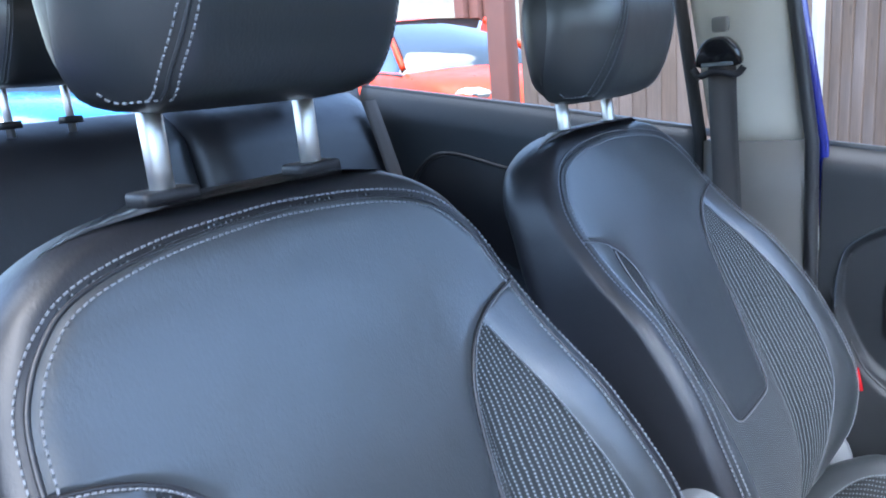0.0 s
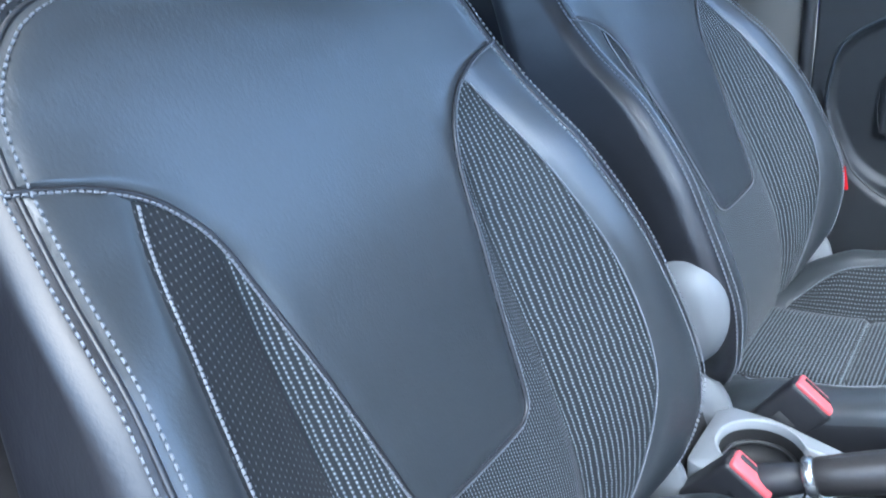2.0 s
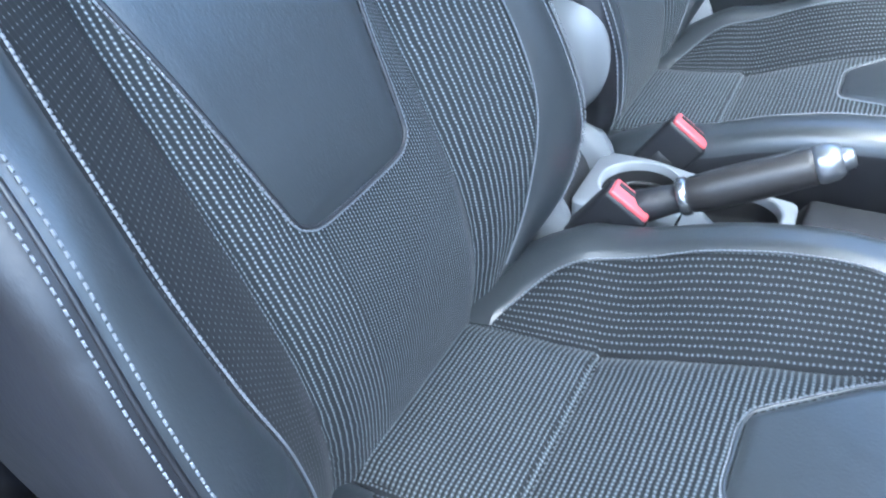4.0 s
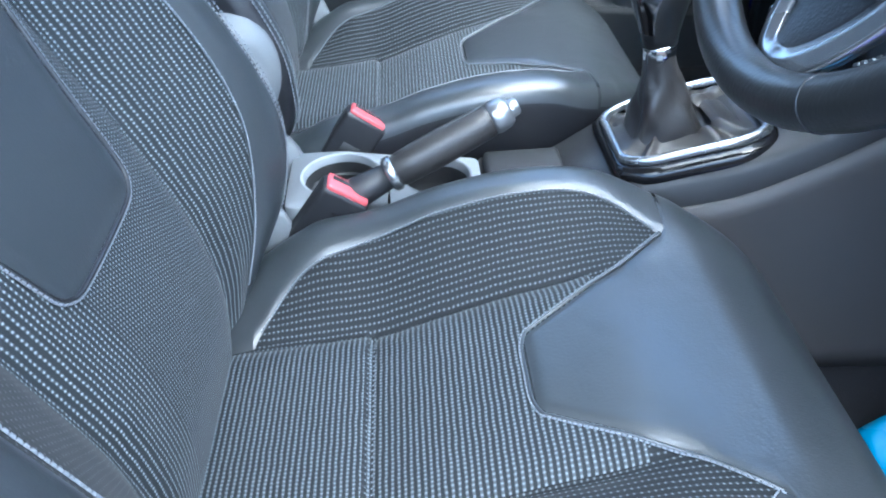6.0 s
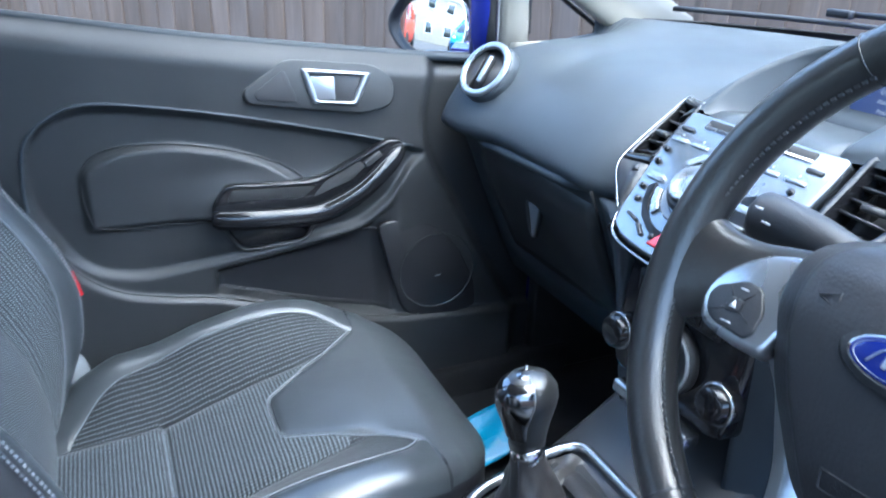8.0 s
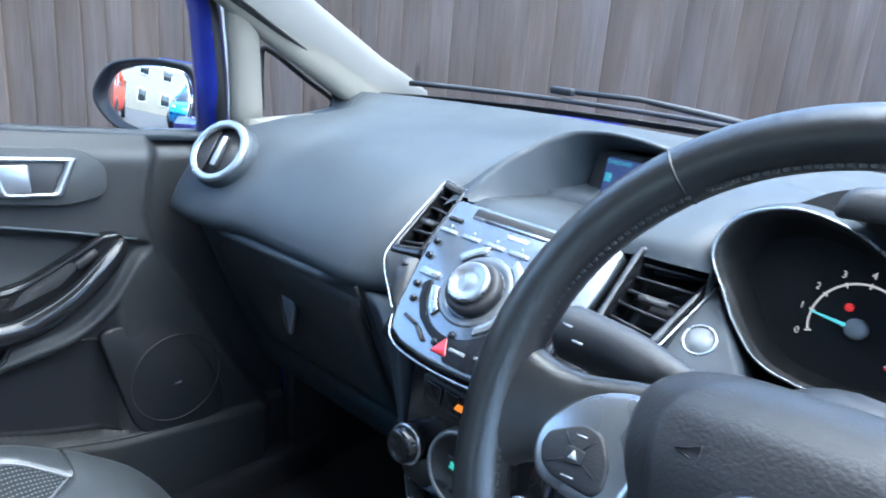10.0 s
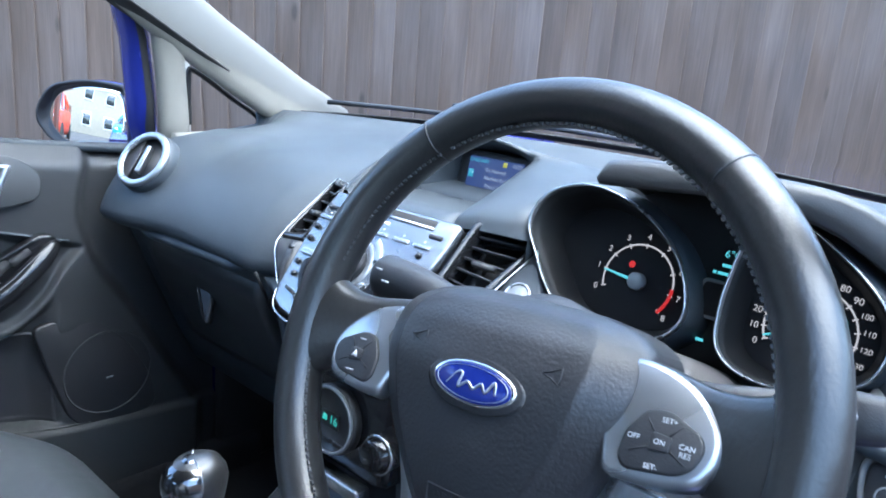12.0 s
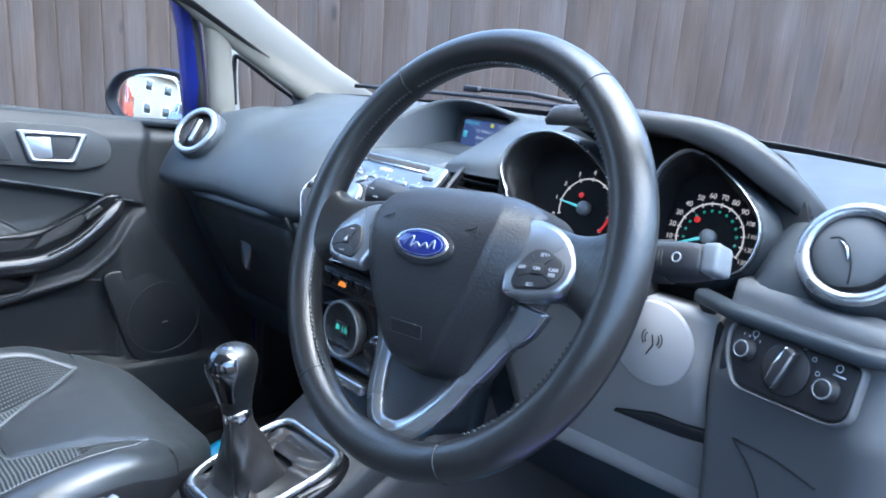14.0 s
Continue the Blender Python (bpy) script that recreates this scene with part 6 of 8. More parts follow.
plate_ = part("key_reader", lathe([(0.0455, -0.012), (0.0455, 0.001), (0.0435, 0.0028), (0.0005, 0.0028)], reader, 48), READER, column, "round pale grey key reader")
for k in (-1, 1):
    for r in (0.008, 0.0115):
        part("reader_mark", tube([reader @ Vector((k * r * math.cos(a), 0.006 + r * math.sin(a), 0.0038)) for a in span(-0.7, 0.7, 6)], 0.0006, 5), BLACK, plate_)
part("reader_mark", tube([reader @ Vector(p) for p in ((0.0, 0.010, 0.0038), (0.002, 0.0, 0.0038), (-0.004, -0.012, 0.0038))], 0.0008, 5), BLACK, plate_)


# ---- centre console, gear lever, handbrake, belt buckles ----
PALE_TRAY = surface("pale_tray_plastic", (0.24, 0.255, 0.27), 0.38, grain=900, bump=0.15, vary=0.05)
console = thing("centre_console", (0.0, 0.3, 0.27), "dark grey centre console between the front seats", "console")
con_w = curve_of([(-0.25, 0.075), (0.05, 0.072), (0.30, 0.068), (0.40, 0.082), (0.50, 0.094), (0.62, 0.105), (0.72, 0.112), (0.90, 0.125), (1.15, 0.13)])
con_h = curve_of([(-0.25, 0.54), (0.015, 0.552), (0.04, 0.48), (0.26, 0.48), (0.285, 0.515), (0.31, 0.515), (0.37, 0.515), (0.415, 0.535), (0.45, 0.552), (0.56, 0.578), (0.63, 0.610), (0.72, 0.66), (0.85, 0.70), (1.15, 0.72)])


def con_loop(y):
    w, h = con_w(y), con_h(y)
    return [(-w - 0.012, y, 0.27), (-w - 0.004, y, h - 0.06), (-w, y, h - 0.012), (-w + 0.012, y, h), (0, y, h), (w - 0.012, y, h), (w, y, h - 0.012), (w + 0.004, y, h - 0.06), (w + 0.012, y, 0.27)]


part("console_body", loft([con_loop(y) for y in span(-0.25, 1.14, 86)]), HARD, console, "dark grey moulded console")
part("console_flank", sheet(lambda u, v: (con_w(u) + 0.020 - 0.012 * v, u, 0.272 + (con_h(u) - 0.040 - 0.272) * v), span(0.40, 1.13, 40), span(0, 1, 10), (-0.012, 0, 0)), FLANK, console, "warm grey console flank")
# cup holder tray: one pale frame round two dark wells joined by a waist
tray_z = 0.530
holes = ((-0.010, 0.105, 0.047), (0.008, 0.224, 0.040))
mid = Vector((-0.002, 0.166))
tray_out = rounded_poly([(-0.068, 0.040), (-0.068, 0.105), (-0.040, 0.205), (-0.030, 0.278), (0.048, 0.278), (0.056, 0.200), (0.056, 0.040)], 0.012, 5)


def well_reach(a):
    """Distance from the waist to the edge of the joined wells in direction a."""
    d = Vector((math.cos(a), math.sin(a)))
    best = min(0.027 / max(abs(d.x), 1e-6), 0.05)
    for x, y, r in holes:
        c = Vector((x, y)) - mid
        k = c.dot(d)
        h = r * r - (c.length_squared - k * k)
        if h > 0 and k > 0:
            best = max(best, k + math.sqrt(h))
    return best


def frame_reach(a):
    """Distance from the waist to the outer outline in direction a."""
    d = Vector((math.cos(a), math.sin(a)))
    pts = [Vector((p[0], p[1])) - mid for p in tray_out]
    best = 0.0
    for p, q in zip(pts, pts[1:] + pts[:1]):
        e = q - p
        den = d.x * e.y - d.y * e.x
        if abs(den) < 1e-9:
            continue
        k = (p.x * e.y - p.y * e.x) / den
        s = (p.x * d.y - p.y * d.x) / den
        if k > 0 and -1e-6 <= s <= 1 + 1e-6:
            best = max(best, k)
    return best


tray_angles = [2 * math.pi * i / 120 for i in range(120)]
tray_in = [well_reach(a) for a in tray_angles]
tray_edge = [max(frame_reach(a), r + 0.006) for a, r in zip(tray_angles, tray_in)]


def tray_ring(f, z, scale=1.0):
    return [(mid.x + scale * (i + (o - i) * f) * math.cos(a), mid.y + scale * (i + (o - i) * f) * math.sin(a), z) for a, i, o in zip(tray_angles, tray_in, tray_edge)]


def tray_rim(off, z):
    return [(mid.x + (i + off) * math.cos(a), mid.y + (i + off) * math.sin(a), z) for a, i in zip(tray_angles, tray_in)]


tray = part("cup_tray", loft([tray_rim(-0.001, tray_z - 0.010), tray_rim(0.0, tray_z + 0.001), tray_rim(0.0015, tray_z + 0.003), tray_rim(0.0045, tray_z + 0.003), tray_rim(0.006, tray_z), tray_ring(0.97, tray_z + 0.001), tray_ring(1.0, tray_z - 0.002), tray_ring(1.0, 0.470)], False, False), PALE_TRAY, console, "pale grey cup holder frame")
part("cup_well", loft([tray_rim(-0.001, tray_z - 0.009), tray_rim(-0.002, tray_z - 0.030), tray_ring(0.0, 0.487, 0.93), tray_ring(0.0, 0.485, 0.80), tray_ring(0.0, 0.485, 0.05)], False, True), RUBBER, tray, "dark joined cup wells")
part("well_step", tube([(-0.010 + 0.0405 * math.cos(a), 0.105 + 0.0405 * math.sin(a), tray_z - 0.024) for a in span(0.9, 5.3, 30)], 0.0028, 6), HARD, tray)
part("red_liner", tube([(-0.010 + 0.043 * math.cos(a), 0.105 + 0.043 * math.sin(a), tray_z - 0.014) for a in span(0.5, 1.35, 10)], 0.005, 8), RED_PLASTIC, tray, "red edge of the cup liner")
part("red_liner", tube([(-0.022, 0.158, tray_z - 0.012), (-0.014, 0.166, tray_z - 0.010), (-0.012, 0.180, tray_z - 0.010)], 0.006, 8), RED_PLASTIC, tray)
part("red_liner", tube([(0.008 + 0.036 * math.cos(a), 0.224 + 0.036 * math.sin(a), tray_z - 0.020) for a in span(0.3, 2.0, 16)], 0.004, 8), RED_PLASTIC, tray)
part("side_tray", box(-0.050, 0.010, 0.285, 0.385, 0.508, 0.530, 0.008, 3), RUBBER, console)

# gear gaiter surround
gear_m = axes((0.0, 0.515, 0.5745), (1, 0, 0), (0, 1, 0.23))
ring_out = rounded_poly([(-0.052, -0.078), (0.052, -0.078), (0.068, -0.050), (0.074, 0.055), (0.064, 0.092), (-0.064, 0.092), (-0.074, 0.055), (-0.068, -0.050)], 0.025, 5)
part("gear_plinth", flat_ring([Vector((p.x * 1.26, p.y * 1.16)) for p in ring_out], 0.78, 1.0, gear_m @ pose(0, 0, -0.012), 0.016), GLOSS, console, "gloss black gear plinth")


part("gear_frame", flat_ring([Vector((p.x * 1.06, p.y * 1.04)) for p in ring_out], 0.88, 1.0, gear_m @ pose(0, 0, 0.005), 0.008), SILVER, console, "satin silver gear surround")
lever = thing("gear_lever", (0.0, 0.495, 0.575), "gear lever with a chrome-topped knob and leather gaiter", "gear lever")


def boot_loop(t):
    """Folded gaiter: wide base to narrow neck."""
    cx, cy, cz = -0.003 * t, 0.003 - 0.020 * t, 0.566 + 0.106 * t
    out = []
    for i in range(40):
        a = 2 * math.pi * i / 40
        rx = 0.0180 + 0.0125 * smooth01((1 - t) * 1.35) + 0.010 * (1 - t) ** 4
        ry = 0.0180 + 0.0135 * smooth01((1 - t) * 1.35) + 0.016 * (1 - t) ** 4
        e = 0.45 + 0.45 * t
        sag = (1 - t) * t * 4
        fold = 1 + 0.085 * math.sin(3 * a + 7 * t) * sag + 0.06 * math.sin(5 * a + 2.0 - 9 * t) * sag + 0.03 * math.sin(9 * a + 13 * t) * sag
        x = rx * math.copysign(abs(math.cos(a)) ** e, math.cos(a)) * fold
        y = ry * math.copysign(abs(math.sin(a)) ** e, math.sin(a)) * fold
        out.append((cx + x, 0.500 + cy + y, cz + 0.12 * (y) * (1 - t) + 0.006 * math.sin(2 * a + 1.0) * sag))
    return out


part("gaiter_base", plate([(p.x * 0.88, p.y * 0.88) for p in ring_out], 0.003, gear_m @ pose(0, 0, -0.004), 0.001), RUBBER, lever)
loops = []
for k, h in ((0.90, 0.004), (0.80, 0.0005), (0.66, 0.006), (0.52, 0.013), (0.44, 0.008)):
    loops.append([gear_m @ Vector((p.x * k * (1 + 0.06 * math.sin(7 * i)), p.y * k - 0.004, h + 0.004 * math.sin(0.9 * i + 3 * k))) for i, p in enumerate(ring_out)])
part("gaiter_skirt", loft(loops, True, False), GRIP, lever, "slack leather folds round the lever")
gaiter = part("gaiter", loft([boot_loop(t) for t in span(0, 1, 34)]), GRIP, lever, "soft black leather gaiter with folds")
seam_pts = [boot_loop(t)[33] for t in span(0.05, 0.98, 14)]
part("gaiter_seam", tube(seam_pts, 0.0012, 6), LEATHER_SIDE, gaiter)
part("collar", lathe([(0.017, -0.012), (0.0185, -0.008), (0.0185, 0.006), (0.0165, 0.009)], axes((-0.003, 0.483, 0.674), (1, 0, 0), (0, 1, 0.12)), 28), CHROME, lever, "chrome collar")
knob_prof = [(0.0165, 0.0), (0.0175, 0.012), (0.0210, 0.030), (0.0255, 0.048), (0.0278, 0.060), (0.0270, 0.070), (0.0225, 0.080), (0.014, 0.0865), (0.0004, 0.0885)]
knob_m2 = axes((-0.003, 0.482, 0.680), (1, 0, 0), (0, 1, 0.10))
bm = lathe(knob_prof, knob_m2, 36)
for v in bm.verts:
    loc = knob_m2.inverted() @ v.co
    loc.y *= 1.18
    v.co = knob_m2 @ loc
knob = part("knob", bm, LEATHER_WORN, lever, "black knob")
bm = bmesh.new()
loops = []
for t in span(0.018, 0.0880, 14):
    r = lerp([(h, r_) for r_, h in knob_prof], t) + 0.0012
    loops.append([knob_m2 @ Vector((r * math.cos(a), r * 1.18 * math.sin(a), t + 0.0006)) for a in span(math.radians(185 - 30 * smooth01((t - 0.03) / 0.05)), math.radians(330 + 20 * smooth01((t - 0.03) / 0.05)), 18)])
part("knob_cap", loft(loops, False, False, bm), SMOKED, knob, "smoked chrome knob cap")
bm = bmesh.new()
for side in (0, -1):
    tube([lp_[side] for lp_ in loops], 0.0012, 6, bm)
part("cap_edge", bm, SILVER, knob)

# handbrake
brake = thing("handbrake", (0.065, 0.17, 0.565), "handbrake lever with leather grip and silver button", "handbrake")
b0, b1 = Vector((0.072, 0.155, 0.570)), Vector((0.045, 0.303, 0.634))
d = (b1 - b0).normalized()
grip = part("grip", tube([b0.lerp(b1, t) for t in (0.14, 0.17, 0.3, 0.5, 0.7, 0.86, 0.90)], [0.0165, 0.0190, 0.0202, 0.0206, 0.0198, 0.0186, 0.0165], 20), GRIP, brake, "worn brown-black leather grip")
part("grip_seam", tube([b0.lerp(b1, t) + Vector((0.0, -0.007, 0.0187)) for t in span(0.18, 0.86, 8)], 0.0008, 5), LEATHER, grip)
part("ring", tube([b0.lerp(b1, t) for t in (0.08, 0.10, 0.14, 0.16)], [0.0170, 0.0208, 0.0208, 0.0170], 18), SILVER, brake, "silver ring")
part("root", tube([b0 - d * 0.06, b0 - d * 0.02, b0 + d * 0.02], [0.022, 0.018, 0.0145], 14), BLACK, brake)
tip = part("tip", tube([b0.lerp(b1, t) for t in (0.88, 0.91, 0.99, 1.03)], [0.0170, 0.0192, 0.0180, 0.0135], 18), SILVER, brake, "silver end cap")
part("button", tube([b1 + d * 0.002, b1 + d * 0.006, b1 + d * 0.013, b1 + d * 0.015], [0.0105, 0.0108, 0.0098, 0.0065], 14), SILVER, brake, "silver release button")


def buckle(x, y, z, lean):
    b = thing("seat_belt_buckle", (x, y, z - 0.07), "black seat belt buckle with a red release button", "belt buckle", "belt buckles")
    m = pose(x, y, z, -36, lean, 0)
    shell = part("body", box(-0.0155, 0.0155, -0.029, 0.029, -0.088, 0.0, 0.006, 3, None, m), BLACK, b)
    part("release_button", box(-0.0128, 0.0128, -0.025, 0.025, -0.011, 0.0040, 0.003, 3, None, m), RED_PLASTIC, b, "faded red release button")
    part("slot", box(-0.0085, -0.002, -0.020, 0.020, -0.002, 0.0047, 0.0005, 1, None, m), RUBBER, b)
    part("maker_plate", box(0.0150, 0.0160, -0.012, 0.012, -0.062, -0.040, 0.0004, 1, None, m), HARD, shell)
    part("stalk", tube([m @ Vector((0, 0, -0.08)), m @ Vector((0, -0.004, -0.13)), Vector((x, y - 0.06, z - 0.19))], 0.011, 10, None, True, 0.6), BLACK, b)
    return b


buckle(0.088, 0.122, 0.572, 4)
buckle(-0.090, 0.140, 0.566, -4)


# ---- passenger door, pillars, glass, mirror, roof ----
door = thing("front_door", (LEFT, 0.35, 0.35), "dark grey moulded passenger door panel with black pull handle", "car door")


pad_edge = curve_of([(0.05, 0.770), (0.08, 0.812), (0.11, 0.836), (0.15, 0.848), (0.20, 0.850), (0.27, 0.840), (0.34, 0.818), (0.40, 0.784), (0.45, 0.750)])


pocket_lip = curve_of([(0.0, 0.80), (0.006, 0.775), (0.02, 0.735), (0.059, 0.655), (0.118, 0.612), (0.19, 0.592), (0.261, 0.578), (0.40, 0.532), (0.50, 0.500), (0.60, 0.480), (0.90, 0.455)])
fold_y = curve_of([(0.45, 0.84), (0.573, 0.767), (0.684, 0.704), (0.79, 0.643), (0.86, 0.63), (1.0, 0.66)])


def door_x(y, z):
    """Inner face of the door: flat top, bowl with pad, armrest shelf, deep pocket below."""
    x = LEFT
    top = belt_z(y)
    x -= 0.030 * smooth01((z - (top - 0.055)) / 0.055) ** 2
    # seam outline of the inset: a rounded shape
    up = curve_of([(0.0, 0.80), (0.02, 0.865), (0.05, 0.895), (0.10, 0.913), (0.20, 0.903), (0.34, 0.878), (0.50, 0.842), (0.62, 0.812), (0.66, 0.80)])(y)
    dn = curve_of([(0.0, 0.80), (0.006, 0.775), (0.02, 0.735), (0.059, 0.662), (0.10, 0.632), (0.154, 0.622), (0.261, 0.630), (0.357, 0.643), (0.446, 0.660), (0.518, 0.675), (0.573, 0.711), (0.619, 0.771), (0.66, 0.80)])(y)
    ins = smooth01((up - z) / 0.014) * smooth01((z - dn) / 0.016) * smooth01(y / 0.016) * smooth01((0.655 - y) / 0.016)
    x -= 0.012 * ins
    # padded elbow area
    pa = smooth01((y - 0.075) / 0.016) * smooth01((0.425 - y) / 0.03) * smooth01((pad_edge(y) - z) / 0.014) * smooth01((z - 0.708) / 0.016)
    x += 0.013 * pa
    # shelf swelling under the strip
    sw = lerp([(0.0, 0.0), (0.20, 0.3), (0.30, 1.0), (0.45, 1.0), (0.62, 0.5), (0.70, 0.0)], y) * smooth01((z - 0.62) / 0.05) * smooth01((0.80 - z) / 0.06)
    x += 0.010 * sw
    # map pocket: an opening under the armrest, its front standing proud below
    lip = pocket_lip(y)
    x -= 0.030 * smooth01((y - 0.262) / 0.012) * smooth01((0.60 - y) / 0.05) * smooth01((z - lip) / 0.008) * smooth01((dn - 0.004 - z) / 0.02)
    x += 0.012 * smooth01((lip - z) / 0.014) * smooth01((y + 0.02) / 0.05)
    # fold towards the hinge side
    x -= 0.022 * smooth01((y - fold_y(z)) / 0.03)
    return x


ys, zs = span(-0.025, 0.90, 240), span(0, 1, 200)
part("panel", sheet(lambda u, v: (door_x(u, 0.28 + (belt_z(u) - 0.28) * v), u, 0.28 + (belt_z(u) - 0.28) * v), ys, zs, (-0.02, 0, 0)), DOOR, door, "taupe grey moulded door panel")
part("door_skin", sheet(lambda u, v: (LEFT - 0.07 - 0.10 * math.sin(math.pi * (0.15 + 0.7 * v)) + 0.05 * v, u, 0.30 + (belt_z(u) - 0.335) * v), span(-0.03, 0.95, 10), span(0, 1, 10), (-0.006, 0, 0)), BLUE_PAINT, door, "deep blue outer door skin")
part("belt_top", sheet(lambda u, v: (LEFT - 0.028 - 0.075 * v, u, belt_z(u) + 0.002 - 0.012 * v), span(-0.03, 0.92, 30), span(0, 1, 4), (0, 0, -0.015)), SOFT, door, "door top rail")


def on_door(y, z, out=0.0):
    return Vector((door_x(y, z) + out, y, z))


line = [(0.004, 0.76), (0.006, 0.82), (0.018, 0.868), (0.05, 0.897), (0.10, 0.915), (0.20, 0.905), (0.34, 0.880), (0.50, 0.844), (0.62, 0.813)]
pts = smooth_path([on_door(y, z, 0.003) for y, z in line], 6)
part("panel_seam", tube(pts, 0.0025, 8), SOFT, door)
# release handle in its bezel
hm = axes((LEFT + 0.004, 0.455, 0.918), (0, 1, -0.06), (-0.18, 0, 1))
surround = rounded_poly([(-0.128, -0.002), (-0.060, 0.050), (0.090, 0.046), (0.128, 0.020), (0.125, -0.022), (0.070, -0.036), (-0.120, -0.022)], 0.018, 5)
sr = part("handle_surround", plate(surround, 0.007, hm @ pose(0, 0, -0.004), 0.003), DOOR, door)
frame_out = rounded_poly([(-0.036, 0.036), (0.084, 0.032), (0.060, -0.022), (-0.016, -0.020)], 0.006, 4)
bm = flat_ring([Vector((p.x - 0.02, p.y - 0.006)) for p in frame_out], 0.76, 1.0, hm @ pose(0.02, 0.006, 0.003), 0.008)
part("handle_bezel", bm, SILVER, sr, "satin silver release bezel")
part("handle_bowl", plate([(p.x * 0.78 + 0.004, p.y * 0.78 + 0.001) for p in frame_out], 0.003, hm @ pose(0, 0, 0.002), 0.0005), BLACK, sr)
part("release_lever", plate(rounded_poly([(-0.022, 0.024), (0.020, 0.024), (0.022, -0.014), (-0.010, -0.014)], 0.004), 0.007, hm @ pose(0, 0, 0.003, 0, -10, 0), 0.002), SILVER, sr, "silver release lever")
part("speaker_grille", plate(rounded_poly([(-0.110, -0.004), (-0.062, 0.034), (-0.040, -0.018), (-0.104, -0.016)], 0.008, 4), 0.004, hm @ pose(0, 0, 0.002), 0.001), BLACK, sr, "triangular tweeter grille")
# elbow pad seam
padline = [(0.264, 0.711), (0.198, 0.713), (0.105, 0.718), (0.085, 0.738), (0.080, 0.785), (0.092, 0.826), (0.131, 0.844), (0.20, 0.846), (0.27, 0.836), (0.34, 0.816), (0.39, 0.795), (0.424, 0.770)]
part("pad_seam", tube(smooth_path([on_door(y, z, 0.001) for y, z in padline], 5), 0.0016, 6), RUBBER, door)
# gloss black pull: a shallow frame, its open channel drawn as dark plates, and a thick bar along its lower edge
pull_m = axes((LEFT, 0, 0), (0, 1, 0), (0, 0, 1))
frame_line = [(0.266, 0.716), (0.30, 0.712), (0.40, 0.708), (0.445, 0.708), (0.49, 0.724), (0.55, 0.763), (0.588, 0.797), (0.599, 0.817), (0.590, 0.831), (0.566, 0.832), (0.523, 0.809), (0.457, 0.778), (0.42, 0.772), (0.35, 0.774), (0.290, 0.776), (0.266, 0.744)]
pull = part("pull_frame", plate(rounded_poly(frame_line, 0.010, 4), 0.018, pull_m, 0.004), GLOSS, door, "gloss black pull handle frame")
# flat black plates on the frame stand for the shade inside the channel
for hollow in ([(0.290, 0.748), (0.415, 0.744), (0.438, 0.762), (0.298, 0.768)], [(0.432, 0.742), (0.500, 0.766), (0.530, 0.792), (0.515, 0.800), (0.452, 0.768)]):
    part("pull_hollow", plate(rounded_poly(hollow, 0.006, 4), 0.0186, pull_m, 0.0004), RUBBER, pull)
part("window_switch", plate(rounded_poly([(0.527, 0.786), (0.556, 0.806), (0.550, 0.815), (0.521, 0.797)], 0.004), 0.024, pull_m, 0.002), HARD, pull, "small window switch")
mid = [(0.264, 0.724, 0.026), (0.30, 0.723, 0.036), (0.36, 0.721, 0.041), (0.42, 0.720, 0.043), (0.46, 0.728, 0.044), (0.51, 0.752, 0.042), (0.555, 0.785, 0.034), (0.583, 0.808, 0.024), (0.592, 0.818, 0.016)]
path = smooth_path([(LEFT + o, y, z) for y, z, o in mid], 5)
part("pull_bar", tube(path, [lerp([(0.0, 0.010), (0.04, 0.0140), (0.5, 0.0150), (0.8, 0.0135), (1.0, 0.007)], i / (len(path) - 1)) for i in range(len(path))], 20, None, True, 1.2), GLOSS, pull, "thick gloss black grab bar")
part("frame_rim", tube(smooth_path([(LEFT + 0.018, y, z) for y, z in ((0.272, 0.748), (0.292, 0.772), (0.35, 0.7705), (0.42, 0.7685), (0.457, 0.775), (0.523, 0.806), (0.565, 0.828))], 5), 0.0028, 8), GLOSS, pull)
part("pocket", plate(rounded_poly([(0.278, 0.712), (0.440, 0.704), (0.420, 0.662), (0.312, 0.657)], 0.014, 5), 0.006, axes((LEFT - 0.003, 0, 0), (0, 1, 0), (0, 0, 1)), 0.003), GLOSS, door, "dark grab pocket")
rimp = [(0.280, 0.702), (0.298, 0.672), (0.315, 0.657), (0.36, 0.656), (0.415, 0.661), (0.430, 0.678), (0.441, 0.702)]
part("pocket_rim", tube(smooth_path([(LEFT + 0.006, y, z) for y, z in rimp], 6), 0.0032, 8), HARD, door)
# dark lining of the map pocket, speaker panel
pocket_top = curve_of([(0.266, 0.618), (0.357, 0.632), (0.446, 0.650), (0.518, 0.660), (0.60, 0.650)])
part("map_pocket", sheet(lambda u, v: (door_x(u, pocket_lip(u) + 0.006 + (pocket_top(u) - pocket_lip(u) - 0.006) * v) + 0.002, u, pocket_lip(u) + 0.006 + (pocket_top(u) - pocket_lip(u) - 0.006) * v), span(0.270, 0.585, 50), span(0, 1, 30), (-0.001, 0, 0)), BLACK, door, "black lining of the map pocket")
part("pocket_edge", tube(smooth_path([on_door(y, pocket_lip(y) - 0.004, 0.0005) for y in span(0.03, 0.64, 26)], 3), 0.0020, 8), HARD, door)
sp_m = axes((LEFT - 0.006, 0, 0), (0, 1, 0), (0, 0, 1))
spk = part("speaker_panel", plate(rounded_poly([(0.552, 0.672), (0.600, 0.676), (0.672, 0.655), (0.722, 0.600), (0.758, 0.525), (0.766, 0.465), (0.640, 0.455), (0.602, 0.490)], 0.022, 6), 0.010, sp_m, 0.004), BLACK, door, "black perforated speaker panel")
